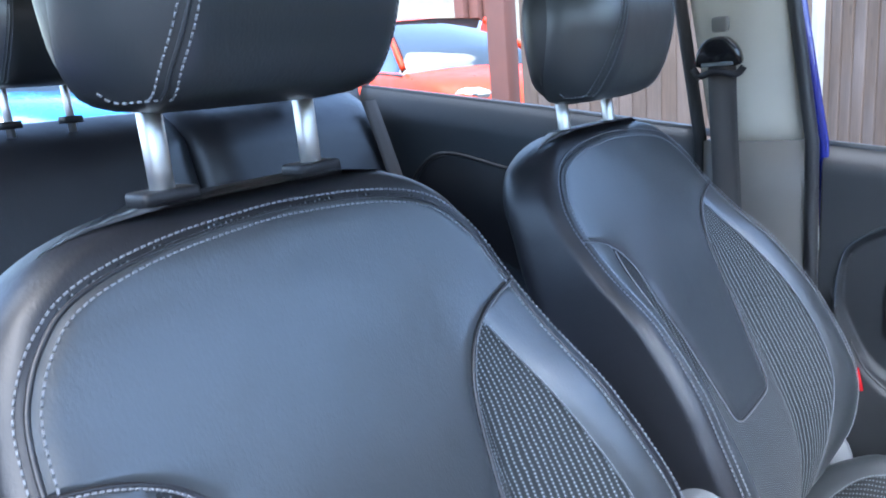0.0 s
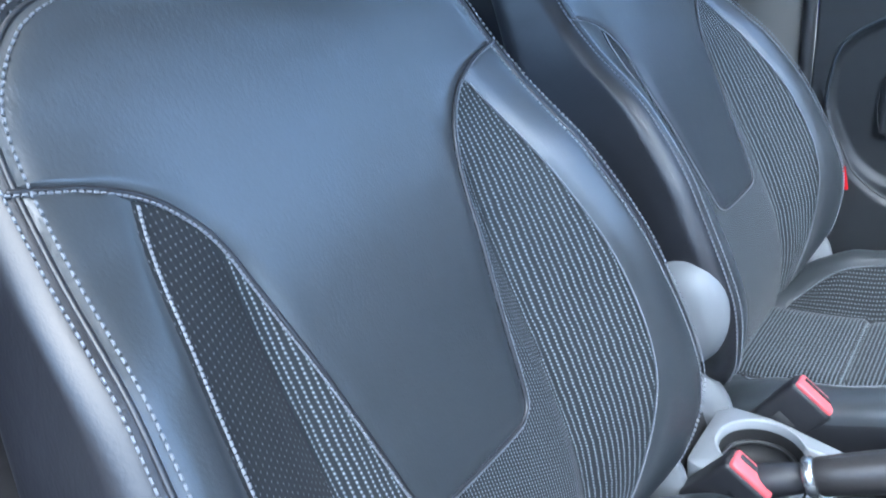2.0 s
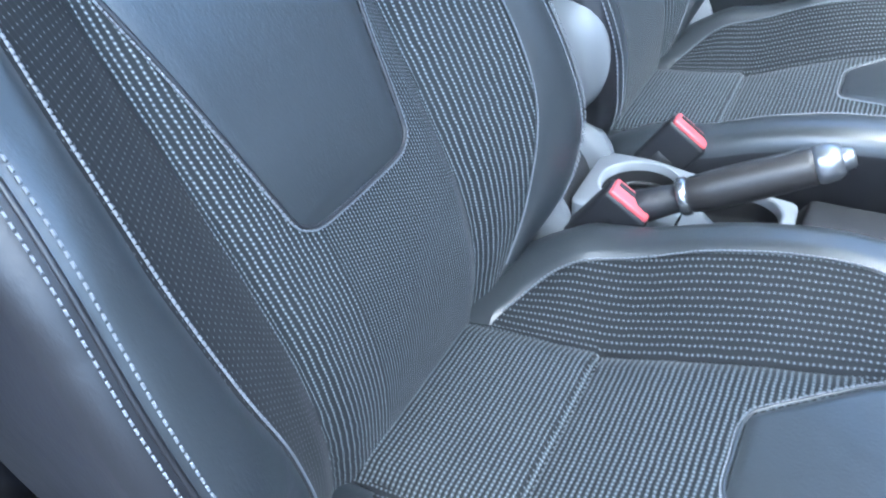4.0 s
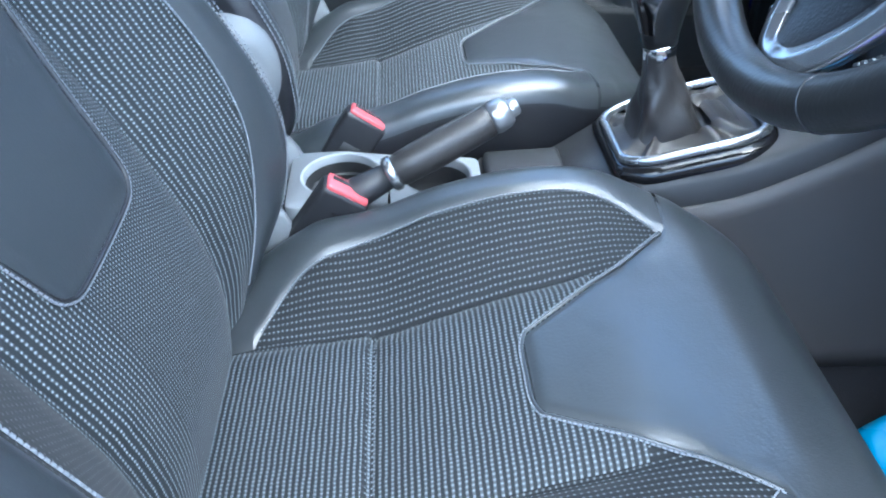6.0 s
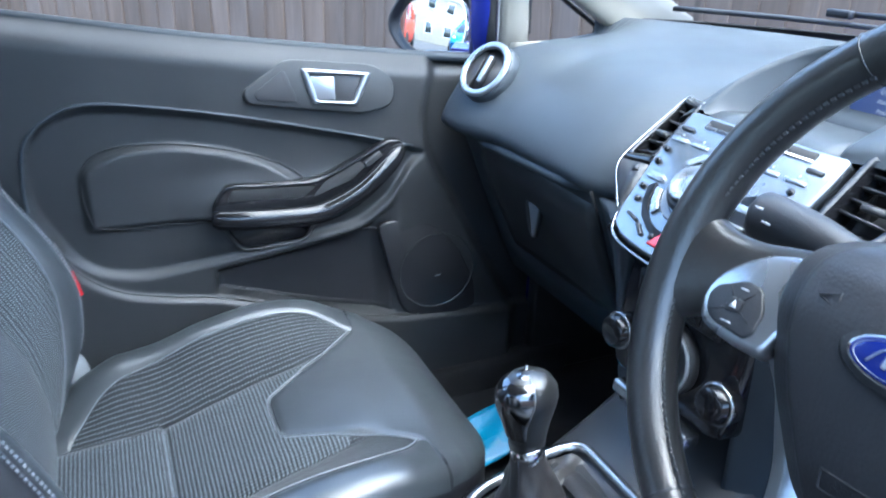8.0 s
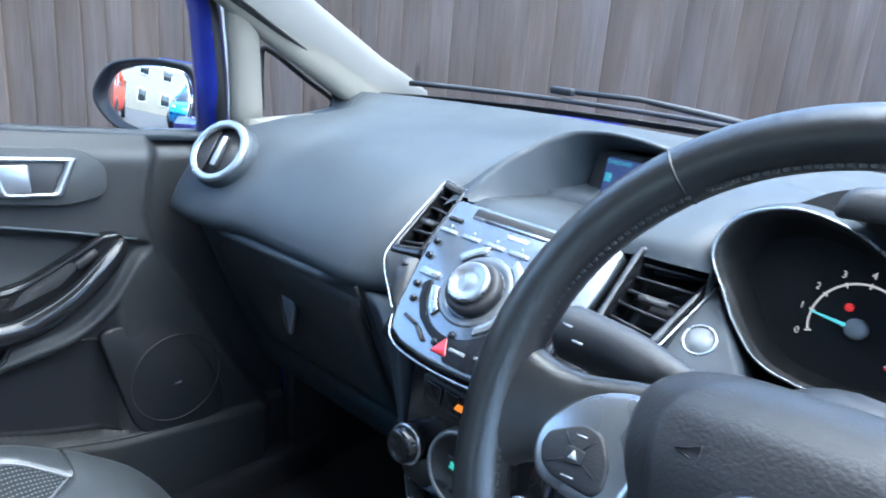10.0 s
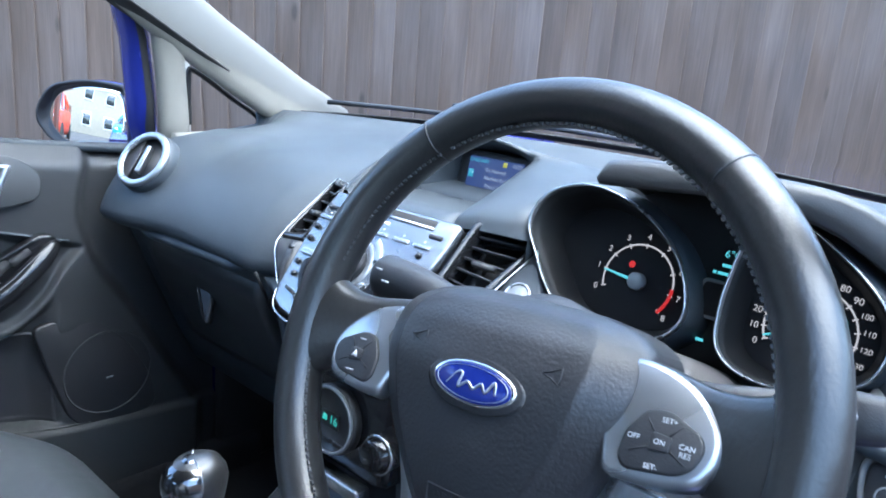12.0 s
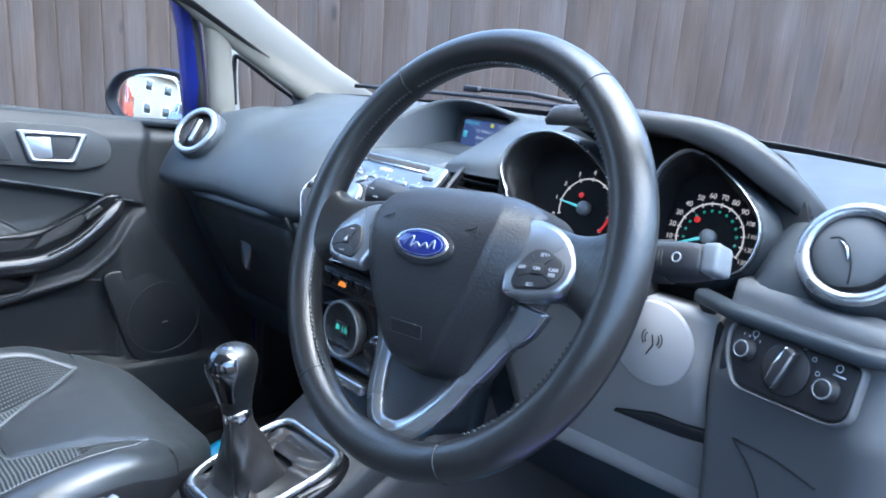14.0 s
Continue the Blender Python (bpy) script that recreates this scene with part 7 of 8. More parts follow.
part("speaker_ring", ring(0.078, 0.0016, sp_m @ pose(0.676, 0.560, 0.0100), 48, 6), HARD, spk, "faint round speaker rim")
part("speaker_badge", plate([(-0.006, -0.002), (0.006, -0.001), (0.006, 0.002), (-0.006, 0.001)], 0.001, sp_m @ pose(0.677, 0.550, 0.0105), 0), SILVER_GREY, spk)
part("door_reflector", plate(rounded_poly([(-0.018, -0.014), (0.016, -0.016), (0.006, 0.028)], 0.004), 0.008, axes((LEFT + 0.040, 0.046, 0.648), (0, 1, 0), (0, 0, 1)), 0.002), RED_LENS, door, "red door reflector")

# rear door
rear = thing("rear_door", (LEFT, -0.65, 0.45), "dark grey rear door panel with an oval armrest recess", "car door")
part("panel", sheet(lambda u, v: (LEFT + 0.004 - 0.03 * smooth01((v - 0.92) / 0.08), u, 0.45 + (belt_z(u) - 0.45) * v), span(-1.12, -0.245, 30), span(0, 1, 30), (-0.03, 0, 0)), SOFT, rear)
part("belt_top", sheet(lambda u, v: (LEFT - 0.024 - 0.075 * v, u, belt_z(u) + 0.002 - 0.012 * v), span(-1.12, -0.245, 20), span(0, 1, 4), (0, 0, -0.015)), SOFT, rear)
part("armrest_recess", plate(rounded_poly([(-0.95, 0.93), (-0.90, 1.010), (-0.82, 1.036), (-0.65, 1.000), (-0.35, 0.93), (-0.33, 0.80), (-0.60, 0.74), (-0.84, 0.86)], 0.05, 6), 0.012, axes((LEFT + 0.004, 0, 0), (0, 1, 0), (0, 0, 1)), 0.008), BLACK, rear, "dark oval recess")
part("recess_rim", tube(smooth_path([(LEFT + 0.016, y, z) for y, z in ((-0.86, 0.87), (-0.94, 0.94), (-0.90, 1.006), (-0.82, 1.034), (-0.65, 0.998), (-0.36, 0.925))], 6), 0.004, 8), HARD, rear)
part("door_skin", sheet(lambda u, v: (LEFT - 0.13, u, 0.32 + (belt_z(u) - 0.375) * v), span(-1.3, -0.10, 8), span(0, 1, 6), (-0.006, 0, 0)), BLUE_PAINT, rear)

# B pillar with belt
pil = thing("centre_pillar", (LEFT, -0.13, 0.3), "pale grey upper and dark lower centre pillar trim", "pillar", kind="structure")
up_fn = lambda u, v: (LEFT - 0.012 + 0.02 * math.sin(math.pi * u) + 0.10 * (1.05 + 0.42 * v - 1.05), -0.215 + 0.165 * u - 0.05 * v, 1.052 + 0.42 * v)
part("upper_trim", sheet(up_fn, span(0, 1, 10), span(0, 1, 8), (-0.03, 0, 0)), LIT_TRIM, pil, "upper pillar trim, coloured paler for the light on it")
part("lower_trim", sheet(lambda u, v: (LEFT + 0.004 + 0.02 * math.sin(math.pi * u), -0.225 + 0.185 * u, 0.30 + 0.755 * v), span(0, 1, 10), span(0, 1, 8), (-0.03, 0, 0)), TAUPE, pil, "taupe lower pillar trim")
part("door_seal", tube([(LEFT + 0.012, -0.036, 0.30), (LEFT + 0.010, -0.034, 0.80), (LEFT + 0.004, -0.040, 1.05), (LEFT + 0.012, -0.075, 1.30), (LEFT + 0.03, -0.10, 1.48)], 0.011, 10), HARD, pil, "grey rubber door seal")
part("painted_flange", bar([(LEFT - 0.012, -0.016, 0.32), (LEFT - 0.010, -0.016, 0.80), (LEFT - 0.014, -0.026, 1.05), (LEFT - 0.002, -0.068, 1.30), (LEFT + 0.016, -0.10, 1.48)], 0.008, 0.016), BLUE_PAINT, pil, "deep blue painted door flange")
part("rear_seal", bar([(LEFT - 0.008, -0.232, 0.45), (LEFT - 0.004, -0.234, 1.06), (LEFT + 0.020, -0.285, 1.47)], 0.02, 0.022), RUBBER, pil)
belt = thing("seat_belt", (LEFT + 0.02, -0.15, 0.5), "dark grey seat belt hanging on the centre pillar", "seat belt")
bel = lambda z: (LEFT + 0.030 + 0.02 * smooth01((z - 0.9) / 0.5), -0.160 - 0.02 * smooth01((z - 0.6) / 0.6), z)
part("webbing", sheet(lambda u, v: (bel(0.50 + 0.70 * v)[0] + 0.004 * math.sin(u * 6), bel(0.50 + 0.70 * v)[1] - 0.024 + 0.048 * u, 0.50 + 0.70 * v), span(0, 1, 6), span(0, 1, 12), (-0.0016, 0, 0)), BELT, belt)
am = axes((LEFT + 0.046, -0.182, 1.205), (0, 1, 0), (0.1, 0, 1))
part("anchor", plate(rounded_poly([(-0.042, -0.016), (0.042, -0.016), (0.036, 0.012), (0.016, 0.034), (-0.016, 0.034), (-0.036, 0.012)], 0.012, 5), 0.016, am, 0.005), GLOSS, belt, "gloss black belt anchor loop")
part("anchor_loop", tube(smooth_path([am @ Vector(p) for p in ((-0.043, -0.018, 0.010), (-0.030, -0.030, 0.014), (0.0, -0.022, 0.018), (0.030, -0.030, 0.014), (0.043, -0.018, 0.010))], 5), 0.006, 10), BLACK, belt)
part("anchor_slot", plate(rounded_poly([(-0.028, -0.014), (0.028, -0.014), (0.026, -0.008), (-0.026, -0.008)], 0.002), 0.018, am, 0.001), SILVER_GREY, belt)
part("height_slider", plate(rounded_poly([(-0.014, 0.040), (0.014, 0.040), (0.014, 0.066), (-0.014, 0.066)], 0.006), 0.010, am @ pose(0, 0, -0.012), 0.003), TRIM, belt)

# A pillar, quarter light, windscreen
fp = thing("front_pillar", (LEFT, 0.95, 0.98), "pale grey front pillar trim round a quarter light", "pillar", kind="structure")
ap = [(-0.630, 1.150, 0.985), (-0.640, 1.040, 1.048), (-0.648, 0.875, 1.148), (-0.632, 0.70, 1.257), (-0.605, 0.46, 1.385), (-0.590, 0.25, 1.455)]


def pillar_loop(p, w, d, t):
    up = Vector((0.35, 0.0, 0.94))
    side = Vector((1, 0, 0))
    t = Vector(t).normalized()
    n1 = t.cross(side).normalized()
    c = Vector(p)
    out = []
    for i in range(14):
        a = 2 * math.pi * i / 14
        out.append(c + side * (d * math.copysign(abs(math.cos(a)) ** 0.7, math.cos(a))) + n1 * (w * math.copysign(abs(math.sin(a)) ** 0.7, math.sin(a))))
    return out


loops = []
for i, p in enumerate(ap):
    a, b = ap[max(0, i - 1)], ap[min(len(ap) - 1, i + 1)]
    loops.append(pillar_loop(p, [0.060, 0.054, 0.053, 0.052, 0.050, 0.048][i], 0.020, Vector(b) - Vector(a)))
part("pillar_trim", loft(loops), TRIM, fp, "pale grey pillar trim")
up2 = [(-0.672, 0.815, 0.955), (-0.668, 0.812, 1.02), (-0.655, 0.800, 1.10), (-0.640, 0.785, 1.19), (-0.622, 0.74, 1.265)]
loops = []
for i, p in enumerate(up2):
    c = Vector(p)
    w = [0.030, 0.028, 0.027, 0.030, 0.034][i]
    loops.append([c + Vector((0.016 * math.cos(a), w * math.copysign(abs(math.sin(a)) ** 0.7, math.sin(a)), 0)) for a in (2 * math.pi * k / 12 for k in range(12))])
part("mirror_upright", loft(loops), TRIM, fp, "pale upright between door and quarter light")
part("sill_trim", sheet(lambda u, v: (-0.665 + 0.03 * v, 0.80 + 0.36 * u, 0.988 + 0.012 * u + 0.004 * v), span(0, 1, 8), span(0, 1, 3), (0, 0, -0.03)), TRIM, fp)
part("quarter_seal", tube(smooth_path([(-0.685, 0.852, 1.000), (-0.683, 0.850, 1.085), (-0.683, 0.862, 1.098), (-0.686, 0.94, 1.050), (-0.690, 1.000, 1.014), (-0.690, 1.003, 0.995)], 5), 0.005, 8), RUBBER, fp)
part("quarter_glass", sheet(lambda u, v: (-0.692 + 0.012 * v, 0.84 + 0.22 * u, 0.98 + 0.16 * v), span(0, 1, 2), span(0, 1, 2), (-0.003, 0, 0)), GLASS, fp).visible_shadow = False
part("painted_frame", bar([(-0.700, 0.770, 0.95), (-0.694, 0.764, 1.05), (-0.684, 0.750, 1.15), (-0.668, 0.715, 1.26), (-0.650, 0.66, 1.33)], 0.05, 0.03), BLUE_PAINT, fp, "deep blue painted frame")
part("frame_seal", tube([(-0.684, 0.776, 0.95), (-0.678, 0.770, 1.05), (-0.668, 0.754, 1.15), (-0.650, 0.715, 1.27), (-0.630, 0.62, 1.345), (-0.605, 0.40, 1.42), (-0.59, 0.1, 1.465)], 0.010, 10), RUBBER, fp, "black door frame seal")

screen = thing("windscreen", (0.0, 1.2, 1.03), "clear laminated windscreen with black border", "windscreen", kind="structure")


def screen_pt(u, v):
    x = u * (0.66 - 0.10 * v)
    return (x, ws_y(u * 0.66) + 0.03 - 0.84 * v - 0.02 * (1 - u * u) * v * (1 - v), 1.028 + 0.012 * (1 - u * u) + 0.455 * v + 0.03 * (1 - u * u) * v)


pane = part("pane", sheet(screen_pt, span(-1, 1, 20), span(0, 1, 14), (0, 0.002, 0.004)), GLASS, screen)
pane.visible_shadow = False
part("black_border", sheet(lambda u, v: tuple(Vector(screen_pt(u, 0.022 * v - 0.012)) + Vector((0, -0.004, -0.003))), span(-1, 1, 40), span(0, 1, 3), (0, 0.002, 0.002)), RUBBER, screen, "black printed border")
part("side_border", sheet(lambda u, v: tuple(Vector(screen_pt(-1.02 + 0.045 * u, v)) + Vector((0, -0.004, -0.003))), span(0, 1, 3), span(0, 1, 20), (0, 0.002, 0.002)), RUBBER, screen)
wiper = thing("wiper", (-0.3, 1.3, 1.03), "black windscreen wiper parked at the base of the glass", "wiper")
wp = [Vector(screen_pt(u, 0.030 - 0.030 * (u + 0.9))) + Vector((0, 0.012, 0.010)) for u in span(-0.88, 0.0, 14)]
part("blade", bar(wp, 0.010, 0.009), HARD, wiper)
part("arm", bar([wp[6] + Vector((0, 0.01, 0.014)), wp[9] + Vector((0, 0.02, 0.016)), wp[13] + Vector((0.05, 0.06, 0.0))], 0.012, 0.008), HARD, wiper)
part("arm_cap", box(-0.022, 0.022, -0.008, 0.008, -0.006, 0.006, 0.003, 2, None, Matrix.Translation(wp[6] + Vector((0.0, 0.006, 0.014)))), BLACK, wiper)

roof = part("roof", sheet(lambda u, v: (u * 0.60, -1.25 + 1.62 * v, 1.485 + 0.045 * (1 - u * u) - 0.06 * (1 - v) ** 2), span(-1, 1, 12), span(0, 1, 12), (0, 0, 0.03)), HEADLINER)
tagged(roof, "pale grey headliner and roof", "ceiling", kind="structure")

# bonnet and wing, seen low through the glass
bonnet = part("bonnet", sheet(lambda u, v: (u * (0.74 - 0.05 * v), ws_y(u * 0.66) + 0.10 + 0.85 * v, 0.985 - 0.03 * u * u - 0.20 * v * v), span(-1, 1, 16), span(0, 1, 12), (0, 0, -0.02)), BLUE_PAINT)
tagged(bonnet, "deep blue painted bonnet", "bonnet", kind="structure")

# door mirror
mir = thing("door_mirror", (-0.86, 0.78, 0.96), "deep blue and black passenger door mirror", "mirror")
mc = Vector((-0.915, 0.760, 0.990))
mn = Vector((0.37, -0.925, 0.09)).normalized()
mm = disc_pose(mc, mn)
shape = rounded_poly([(1.40 * p[0], 1.18 * p[1]) for p in [(-0.098, -0.010), (-0.070, 0.045), (0.0, 0.062), (0.080, 0.056), (0.092, 0.0), (0.078, -0.052), (0.010, -0.066), (-0.060, -0.052)]], 0.045, 6)
part("mirror_housing", loft([[mm @ Vector((p.x * k, p.y * k, h)) for p in shape] for k, h in ((0.25, -0.10), (0.65, -0.088), (0.92, -0.055), (1.0, -0.02), (1.0, 0.004), (0.93, 0.006), (0.90, -0.004))]), BLACK, mir, "black mirror housing")
part("mirror_cap", loft([[mm @ Vector((p.x * k * 1.02, p.y * k * 1.02, h - 0.004)) for p in shape] for k, h in ((0.25, -0.10), (0.65, -0.088), (0.92, -0.055), (1.0, -0.022))]), BLUE_PAINT, mir, "deep blue mirror cap")
glass_m = disc_pose(mc + mn * 0.003, (0.345, -0.932, 0.110))


def convex(p, k):
    """A point of the slightly domed glass."""
    r2 = (p.x * k) ** 2 + (p.y * k) ** 2
    return glass_m @ Vector((p.x * k, p.y * k, 0.001 - r2 / (2 * 0.95)))


part("mirror_glass", loft([[convex(p, k) for p in shape] for k in (0.91, 0.75, 0.6, 0.45, 0.3, 0.15, 0.01)]), MIRROR, mir, "slightly domed mirror glass")
part("mirror_arm", bar([(-0.84, 0.80, 0.945), (-0.77, 0.82, 0.945), (-0.70, 0.83, 0.955)], 0.07, 0.045), BLUE_PAINT, mir)


# ---- rear bench ----
bench = thing("rear_bench", (0.0, -0.9, 0.35), "black leather rear bench with three head restraints", "rear seat")
rb_y = lambda z: -0.80 - 0.24 * (z - 0.5)


def bench_back(x0, x1, name):
    n = 18

    def fn(u, v):
        z = 0.50 + 0.690 * v
        e = abs(2 * u - 1)
        y = rb_y(z) - 0.03 * max(0, e - 0.85) / 0.15 - 0.06 * smooth01((v - 0.93) / 0.07) + 0.012 * math.sin(math.pi * v)
        return (x0 + (x1 - x0) * u, y, z)

    return part(name, sheet(fn, span(0, 1, n), span(0, 1, 24), (0, -0.12, 0)), LEATHER_SIDE, bench, "smooth leather rear backrest")


bench_back(-0.58, -0.075, "backrest")
bench_back(-0.07, 0.58, "backrest")
part("bench_cushion", box(-0.60, 0.60, -0.86, -0.36, 0.34, 0.52, 0.05, 4), LEATHER_SIDE, bench)
for x in (0.175, -0.125, -0.36):
    if x > 0:
        rm = Matrix.Translation((x, -0.77, 1.19)) @ Matrix.Diagonal((0.66, 0.9, 0.9, 1)) @ Matrix.Translation((-SEAT_X, 0, -1.14))
        hd = head_restraint(bench, "rear_head_restraint")
        for o in (hd, *hd.children):
            o.data.transform(Matrix.Translation((0, 0.9, -0.35)) @ rm @ Matrix.Translation((0, -0.9, 0.35)))
    else:
        for s in (-0.04, 0.04):
            part("guide", lathe([(0.020, 0.0), (0.020, 0.006), (0.010, 0.008), (0.008, 0.016), (0.0004, 0.017)], pose(x + s, -0.99, 1.190), 16), BLACK, bench, "head restraint guide")
shelf = part("parcel_shelf", box(-0.58, 0.58, -1.45, -1.09, 1.10, 1.13, 0.01), CARPET)
tagged(shelf, "dark parcel shelf behind the rear bench", "shelf", kind="structure")
rbelt = thing("rear_seat_belt", (-0.55, -0.9, 0.6), "black rear seat belt lying over the bench", "seat belt")
part("webbing", sheet(lambda u, v: (-0.60 + 0.05 * v + 0.046 * u, rb_y(0.75 + 0.42 * v) + 0.020, 0.75 + 0.42 * v), span(0, 1, 3), span(0, 1, 8), (0, -0.0016, 0)), BELT, rbelt)
cpil = thing("rear_pillar", (-0.62, -1.1, 0.9), "dark rear pillar trim beside the bench", "pillar", kind="structure")
part("pillar_lower", bar([(-0.63, -1.06, 0.45), (-0.64, -1.10, 0.90), (-0.64, -1.16, 1.20)], 0.10, 0.10), HARD, cpil)
part("pillar_upper", bar([(-0.64, -1.15, 1.18), (-0.60, -1.22, 1.34), (-0.55, -1.28, 1.48)], 0.05, 0.06), BLACK, cpil)
rp = [(0.63, -1.06, 0.45), (0.64, -1.10, 0.90), (0.64, -1.16, 1.20)]
part("pillar_right", bar(rp, 0.10, 0.10), HARD, cpil)


# ---- fence, neighbouring cars ----
FENCE = [(3.60, 6.24), (-2.10, 1.62), (-4.08, -0.76), (-3.65, -2.50)]
FENCE_TOP = 1.86
fence = thing("fence", (-2.10, 1.62, 0.0), "weathered brown feather-edge timber fence with concrete posts", "fence", kind="structure")


def board_mesh(name, w, h, cup):
    """A feather-edge board: thin at one side, thick and slightly rounded at the other, its face a little cupped."""
    bm = bmesh.new()
    a = [(-w / 2, 0.0), (w / 2, 0.0), (w / 2, 0.017), (w / 2 - 0.003, 0.020), (w * 0.20, 0.0155 + cup), (-w * 0.2, 0.0105 + cup), (-w / 2, 0.006)]
    rows = [[bm.verts.new((x, -y, z)) for x, y in a] for z in (0, h)]
    n = len(a)
    for r in rows:
        bm.faces.new(r)
    for k in range(n):
        bm.faces.new((rows[0][k], rows[0][(k + 1) % n], rows[1][(k + 1) % n], rows[1][k]))
    bmesh.ops.recalc_face_normals(bm, faces=bm.faces)
    me = bpy.data.meshes.new(name)
    bm.to_mesh(me)
    bm.free()
    me.materials.append(WOOD)
    return me


boards = [board_mesh("board", 0.108 - 0.003 * k, FENCE_TOP - 0.15 + 0.006 * k, 0.0012 * (k - 1)) for k in range(4)]
rng = random.Random(4)
PITCH = 0.088
for (xa, ya), (xb, yb) in zip(FENCE, FENCE[1:]):
    way = Vector((xb - xa, yb - ya, 0))
    turn = math.atan2(ya - yb, xa - xb)
    count = int(way.length / PITCH)
    for i in range(count):
        p = Vector((xa, ya, 0)) + way * ((i + 0.5) / count)
        o = new("board", rng.choice(boards))
        o.parent = fence
        o.matrix_basis = Matrix.Translation((p.x + 2.10, p.y - 1.62, 0.14 + rng.uniform(0, 0.010))) @ Matrix.Rotation(turn + rng.uniform(-0.03, 0.03), 4, "Z") @ Matrix.Rotation(rng.uniform(-0.004, 0.004), 4, "Y")
    part("gravel_board", bar([Vector((xa, ya, 0.07)), Vector((xb, yb, 0.07))], 0.04, 0.14), CONCRETE, fence, "concrete gravel board")
for x, y in FENCE[1:3]:
    part("fence_post", box(-0.055, 0.055, -0.05, 0.06, 0, FENCE_TOP + 0.06, 0.008, 2, None, Matrix.Translation((x, y, 0)) @ Matrix.Rotation(math.radians(42), 4, "Z")), CONCRETE, fence, "pale concrete fence post")


def car(name, place, turn, paint, label, tall=1.16):
    """A small hatchback: bodyshell, glass, wheels, lamps."""
    c = thing(name, place, label, "car", "parked cars")
    R = Matrix.Translation(place) @ Matrix.Rotation(turn, 4, "Z") @ Matrix.Diagonal((1.05, 1.05, tall, 1))
    low = curve_of([(-1.95, 0.45), (-1.8, 0.30), (-1.0, 0.24), (1.0, 0.24), (1.8, 0.28), (2.0, 0.42)])
    sh = curve_of([(-1.95, 0.80), (-1.8, 0.95), (-1.2, 1.00), (0.0, 0.96), (0.8, 0.92), (1.5, 0.82), (1.9, 0.66), (2.0, 0.55)])
    wid = curve_of([(-1.95, 0.62), (-1.7, 0.80), (-0.8, 0.85), (0.8, 0.85), (1.5, 0.80), (1.85, 0.68), (2.0, 0.50)])
    loops = []
    for y in span(-1.95, 2.0, 40):
        w, a, b = wid(y), low(y), sh(y)
        loops.append([R @ Vector(p) for p in ((-w * 0.9, y, a), (-w, y, a + 0.12), (-w * 1.02, y, (a + b) / 2), (-w * 0.98, y, b - 0.06), (-w * 0.90, y, b), (0, y, b + 0.03), (w * 0.90, y, b), (w * 0.98, y, b - 0.06), (w * 1.02, y, (a + b) / 2), (w, y, a + 0.12), (w * 0.9, y, a))])
    part("body", loft(loops), paint, c)
    ry = [(-1.82, 0.99, 0.66), (-1.45, 1.36, 0.56), (-1.0, 1.46, 0.56), (-0.3, 1.48, 0.57), (0.2, 1.43, 0.56), (0.75, 1.12, 0.64), (1.0, 0.94, 0.70)]
    loops = []
    for y, z, w in ry:
        b = sh(y) - 0.02
        loops.append([R @ Vector(p) for p in ((-0.80, y, b), (-0.76, y, b + 0.02), (-w, y, z - 0.03), (-w + 0.06, y, z), (0, y, z + 0.015), (w - 0.06, y, z), (w, y, z - 0.03), (0.76, y, b + 0.02), (0.80, y, b))])
    part("cabin_glass", loft(loops), CAR_GLASS, c, "dark cabin glass")
    loops = []
    for y, z, w in ry[1:5]:
        loops.append([R @ Vector(p) for p in ((-w - 0.01, y, z - 0.05), (-w + 0.05, y, z + 0.012), (0, y, z + 0.028), (w - 0.05, y, z + 0.012), (w + 0.01, y, z - 0.05))])
    part("roof_panel", loft(loops, False, False), paint, c)
    for s in (-1, 1):
        for pts in (((0.95, 0.96, 0.74), (0.2, 1.42, 0.565)), ((-0.35, 0.97, 0.80), (-0.35, 1.45, 0.575)), ((-1.80, 1.0, 0.68), (-1.40, 1.38, 0.565))):
            part("window_pillar", bar([R @ Vector((s * (w + 0.012), y, z)) for y, z, w in pts], 0.05, 0.06), paint, c)
        for y in (-1.22, 1.25):
            wm = R @ axes((s * 0.78, y, 0.31), (0, 1, 0), (0, 0, 1))
            wh = part("wheel", lathe([(0.20, -0.10), (0.29, -0.10), (0.31, -0.07), (0.31, 0.07), (0.29, 0.095), (0.20, 0.09)], wm, 28), RUBBER, c)
            part("rim", lathe([(0.20, -0.085), (0.20, 0.085), (0.17, 0.07), (0.05, 0.075), (0.0005, 0.08)], wm, 20), SILVER, wh)
        part("headlamp", loft([[R @ Vector((s * (0.55 + 0.12 * math.cos(a)), 1.78 - 0.10 * math.cos(a) + h, 0.68 + 0.06 * math.sin(a))) for a in (2 * math.pi * k / 14 for k in range(14))] for h in (-0.05, 0.10)]), CHROME, c)
        part("tail_lamp", box(-0.05, 0.05, -0.04, 0.04, -0.12, 0.12, 0.02, 2, None, R @ Matrix.Translation((s * 0.70, -1.80, 0.86))), RED_LENS, c)
    part("grille", box(-0.40, 0.40, 1.93, 1.99, 0.36, 0.52, 0.02, 2, None, R), BLACK, c)
    return c


CAR_GLASS = surface("tinted_car_glass", (0.02, 0.028, 0.03), 0.05, bump=0.0, coat=1.0, vary=0.02, rough_vary=0.02)
car("parked_car", (-5.92, -5.15, 0.33), math.radians(-25), RED_PAINT, "orange-red hatchback parked in the yard behind", 1.02)
car("parked_car", (-1.95, -7.6, 0.33), math.radians(4), CYAN_PAINT, "bright blue tall hatchback parked in the yard behind", 1.12)


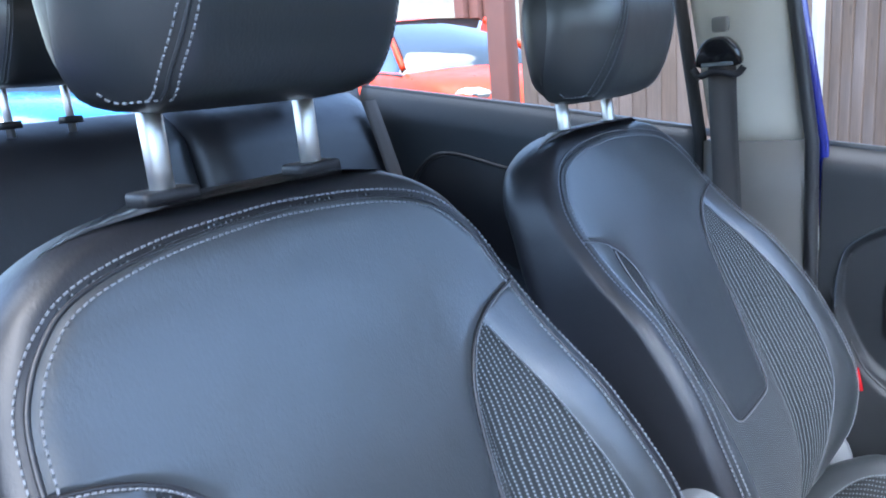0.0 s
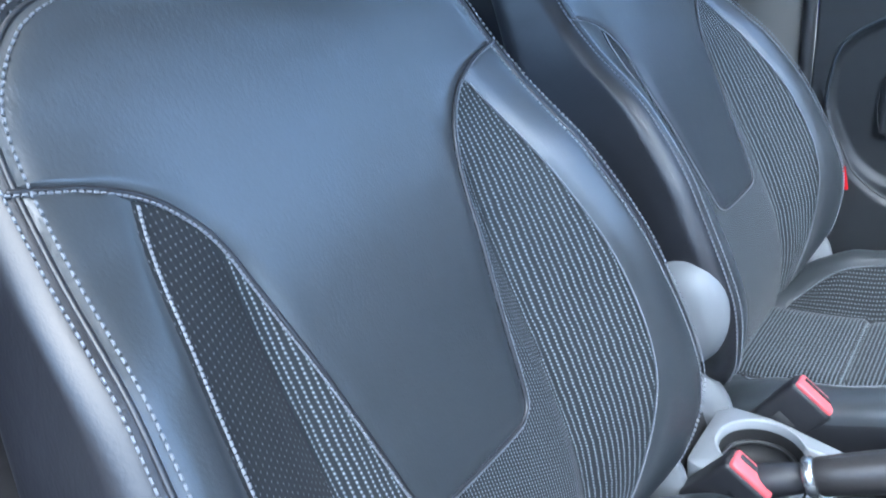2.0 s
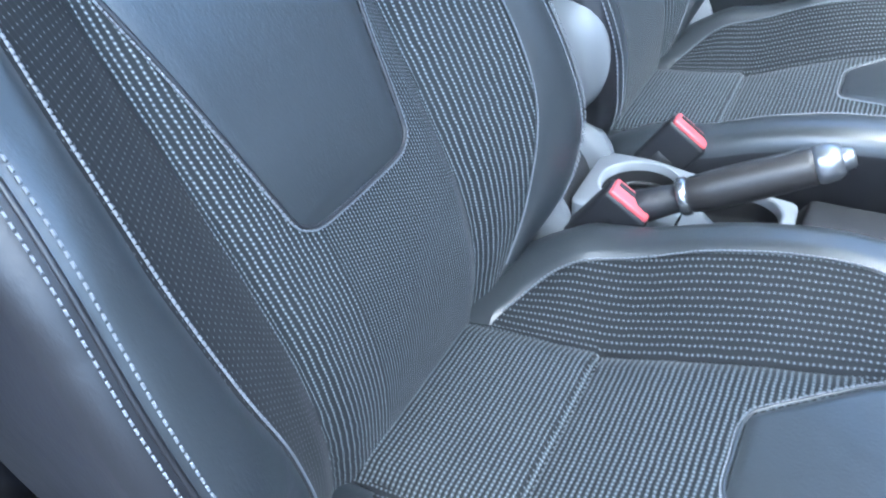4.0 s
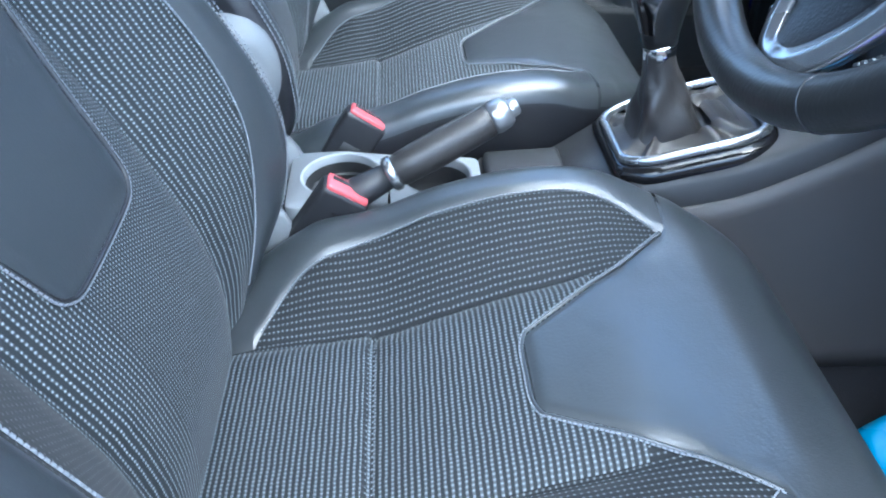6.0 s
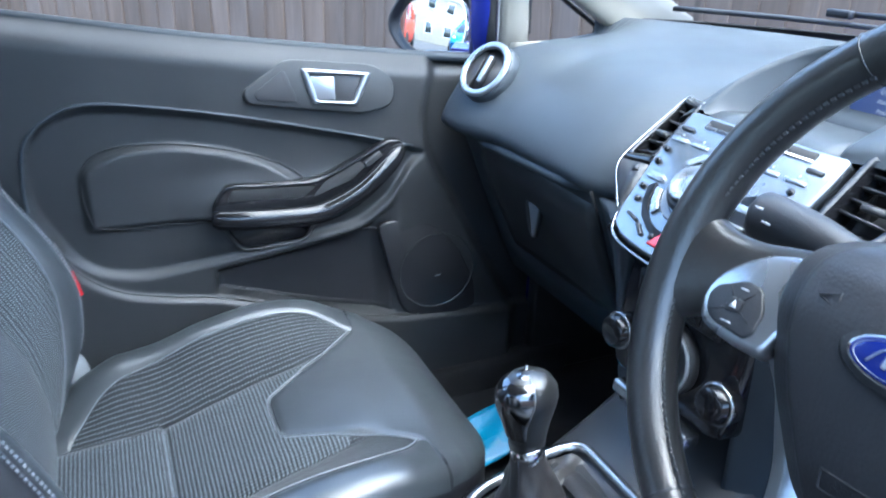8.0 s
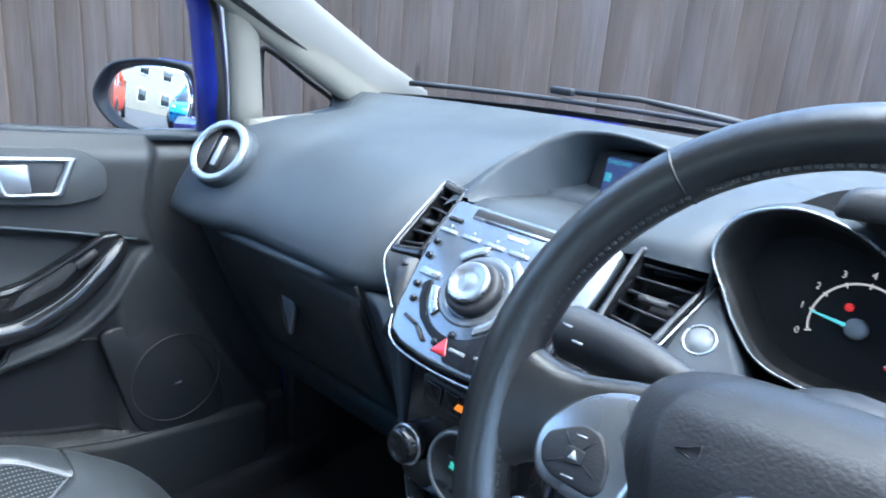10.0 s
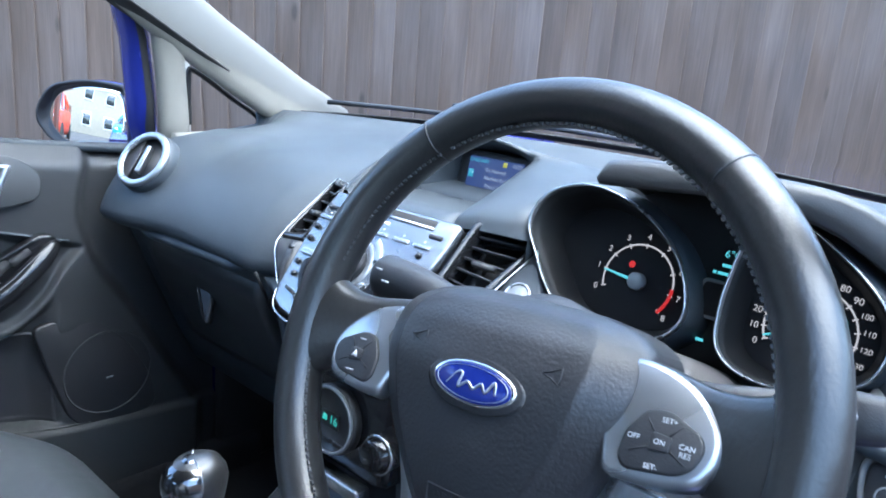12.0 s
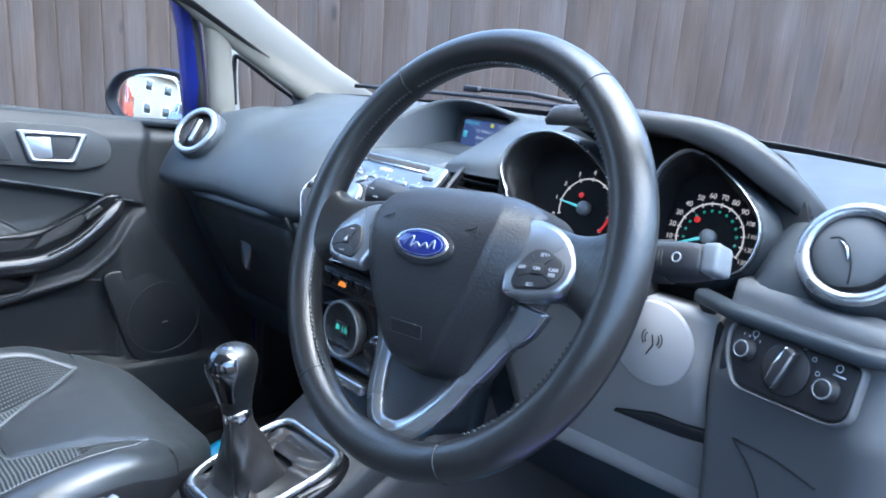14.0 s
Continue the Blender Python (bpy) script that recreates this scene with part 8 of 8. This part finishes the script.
for x, y in ((-3.60, -2.62), (-7.74, -6.02), (-7.85, -5.86), (-7.96, -5.70), (-8.07, -5.54)):
    part("end_post", box(x - 0.075, x + 0.075, y - 0.075, y + 0.075, 0, 2.3, 0.010), BROWN_POST, fence, "red-brown timber end post")

house = thing("house", (-15.0, -20.0, 0.33), "pale rendered terrace of houses far behind", "house")
hm_ = pose(-15, -20, 0.2, 0, 0, -37)
part("wall", box(-11, 11, -4, 4, 0, 5.0, 0.05, 2, None, hm_), RENDER_WALL, house)
part("roof_slope", loft([[hm_ @ Vector(p) for p in ((x, -4.4, 4.9), (x, 0, 7.2), (x, 4.4, 4.9))] for x in (-11.3, 11.3)]), TILE, house, "dark tiled roof")
part("door", box(-0.5, 0.5, 3.98, 4.05, 0.1, 2.2, 0.02, 2, None, hm_), BROWN_POST, house, "red-brown front door")
for x in (-9.2, -6.0, -2.8, 2.8, 6.0, 9.2):
    for z in (0.9, 3.2):
        wf = part("window", box(x - 0.7, x + 0.7, 3.98, 4.06, z, z + 1.2, 0.02, 2, None, hm_), WHITE_MARK, house)
        part("pane", box(x - 0.6, x + 0.6, 4.05, 4.08, z + 0.1, z + 1.1, 0.01, 1, None, hm_), CAR_GLASS, wf)

for x, y0, y1, lbl in ((-0.46, 0.65, 0.79, "blue protective film on the passenger floor"), (0.305, 0.705, 0.79, "blue protective film on the driver floor")):
    film = part("floor_film", sheet(lambda u, v: (x - 0.06 + 0.12 * u, y0 + (y1 - y0) * v, 0.285 + 0.06 * v + 0.006 * math.sin(9 * u + 5 * v)), span(0, 1, 12), span(0, 1, 12), (0, 0, -0.003)), BLUE_FILM)
    tagged(film, lbl, "floor cover")

for s, side in ((-1, "left"), (1, "right")):
    kick = part("kick_panel_" + side, box(min(s * 0.655, s * 0.69), max(s * 0.655, s * 0.69), 0.905 if s < 0 else 0.95, 1.25, 0.27, 0.97, 0.006), HARD)
    tagged(kick, "dark plastic footwell side panel", "side panel", kind="structure")
firewall = part("firewall", box(-0.69, 0.69, 1.15, 1.2, 0.25, 0.98, 0.006), CARPET)
tagged(firewall, "dark carpeted bulkhead behind the dashboard", "bulkhead", kind="structure")

# unseen wall, added to cut low side light and bounce warm light in
wall_right = part("wall_right", box(3.4, 3.6, -9.0, 6.0, 0.0, 1.6, 0.01), WARM_WALL)
tagged(wall_right, "unseen warm wall added on the open side to shape the light", "wall", kind="structure")
body_right = thing("right_body_side", (0.75, -0.7, 0.3), "deep blue closed rear body side on the driver side", "body side", kind="structure")
part("rear_panel", sheet(lambda u, v: (0.69 + 0.08 * math.sin(math.pi * (0.2 + 0.6 * v)), u, 0.30 + (belt_z(u) - 0.30) * v), span(-1.6, -0.24, 8), span(0, 1, 8), (0.02, 0, 0)), BLUE_PAINT, body_right)
part("pillar_panel", bar([(0.70, -0.20, 0.3), (0.69, -0.20, 1.06), (0.63, -0.26, 1.47)], 0.10, 0.06), HARD, body_right)
part("sill_panel", box(0.62, 0.74, -0.25, 1.0, 0.24, 0.36, 0.02, 3), BLUE_PAINT, body_right)
part("wing_panel", sheet(lambda u, v: (0.70 + 0.08 * math.sin(math.pi * (0.2 + 0.6 * v)), u, 0.30 + 0.66 * v), span(0.95, 2.2, 8), span(0, 1, 8), (0.02, 0, 0)), BLUE_PAINT, body_right)
part("front_pillar_panel", bar([(0.655, 1.14, 0.99), (0.668, 0.875, 1.148), (0.65, 0.70, 1.257), (0.615, 0.46, 1.385), (0.60, 0.25, 1.46)], 0.09, 0.05), TRIM, body_right)
wing_left = part("wing_left", sheet(lambda u, v: (-0.72 - 0.08 * math.sin(math.pi * (0.2 + 0.6 * v)), u, 0.30 + 0.64 * v), span(0.95, 2.2, 8), span(0, 1, 8), (-0.02, 0, 0)), BLUE_PAINT)
tagged(wing_left, "deep blue front wing", "wing", kind="structure")
tail = part("tailgate", sheet(lambda u, v: (u * 0.62, -1.62 + 0.32 * v * v, 0.45 + 0.70 * v), span(-1, 1, 8), span(0, 1, 8), (0, -0.03, 0)), BLUE_PAINT)
tagged(tail, "deep blue tailgate below the rear window", "tailgate", kind="structure")
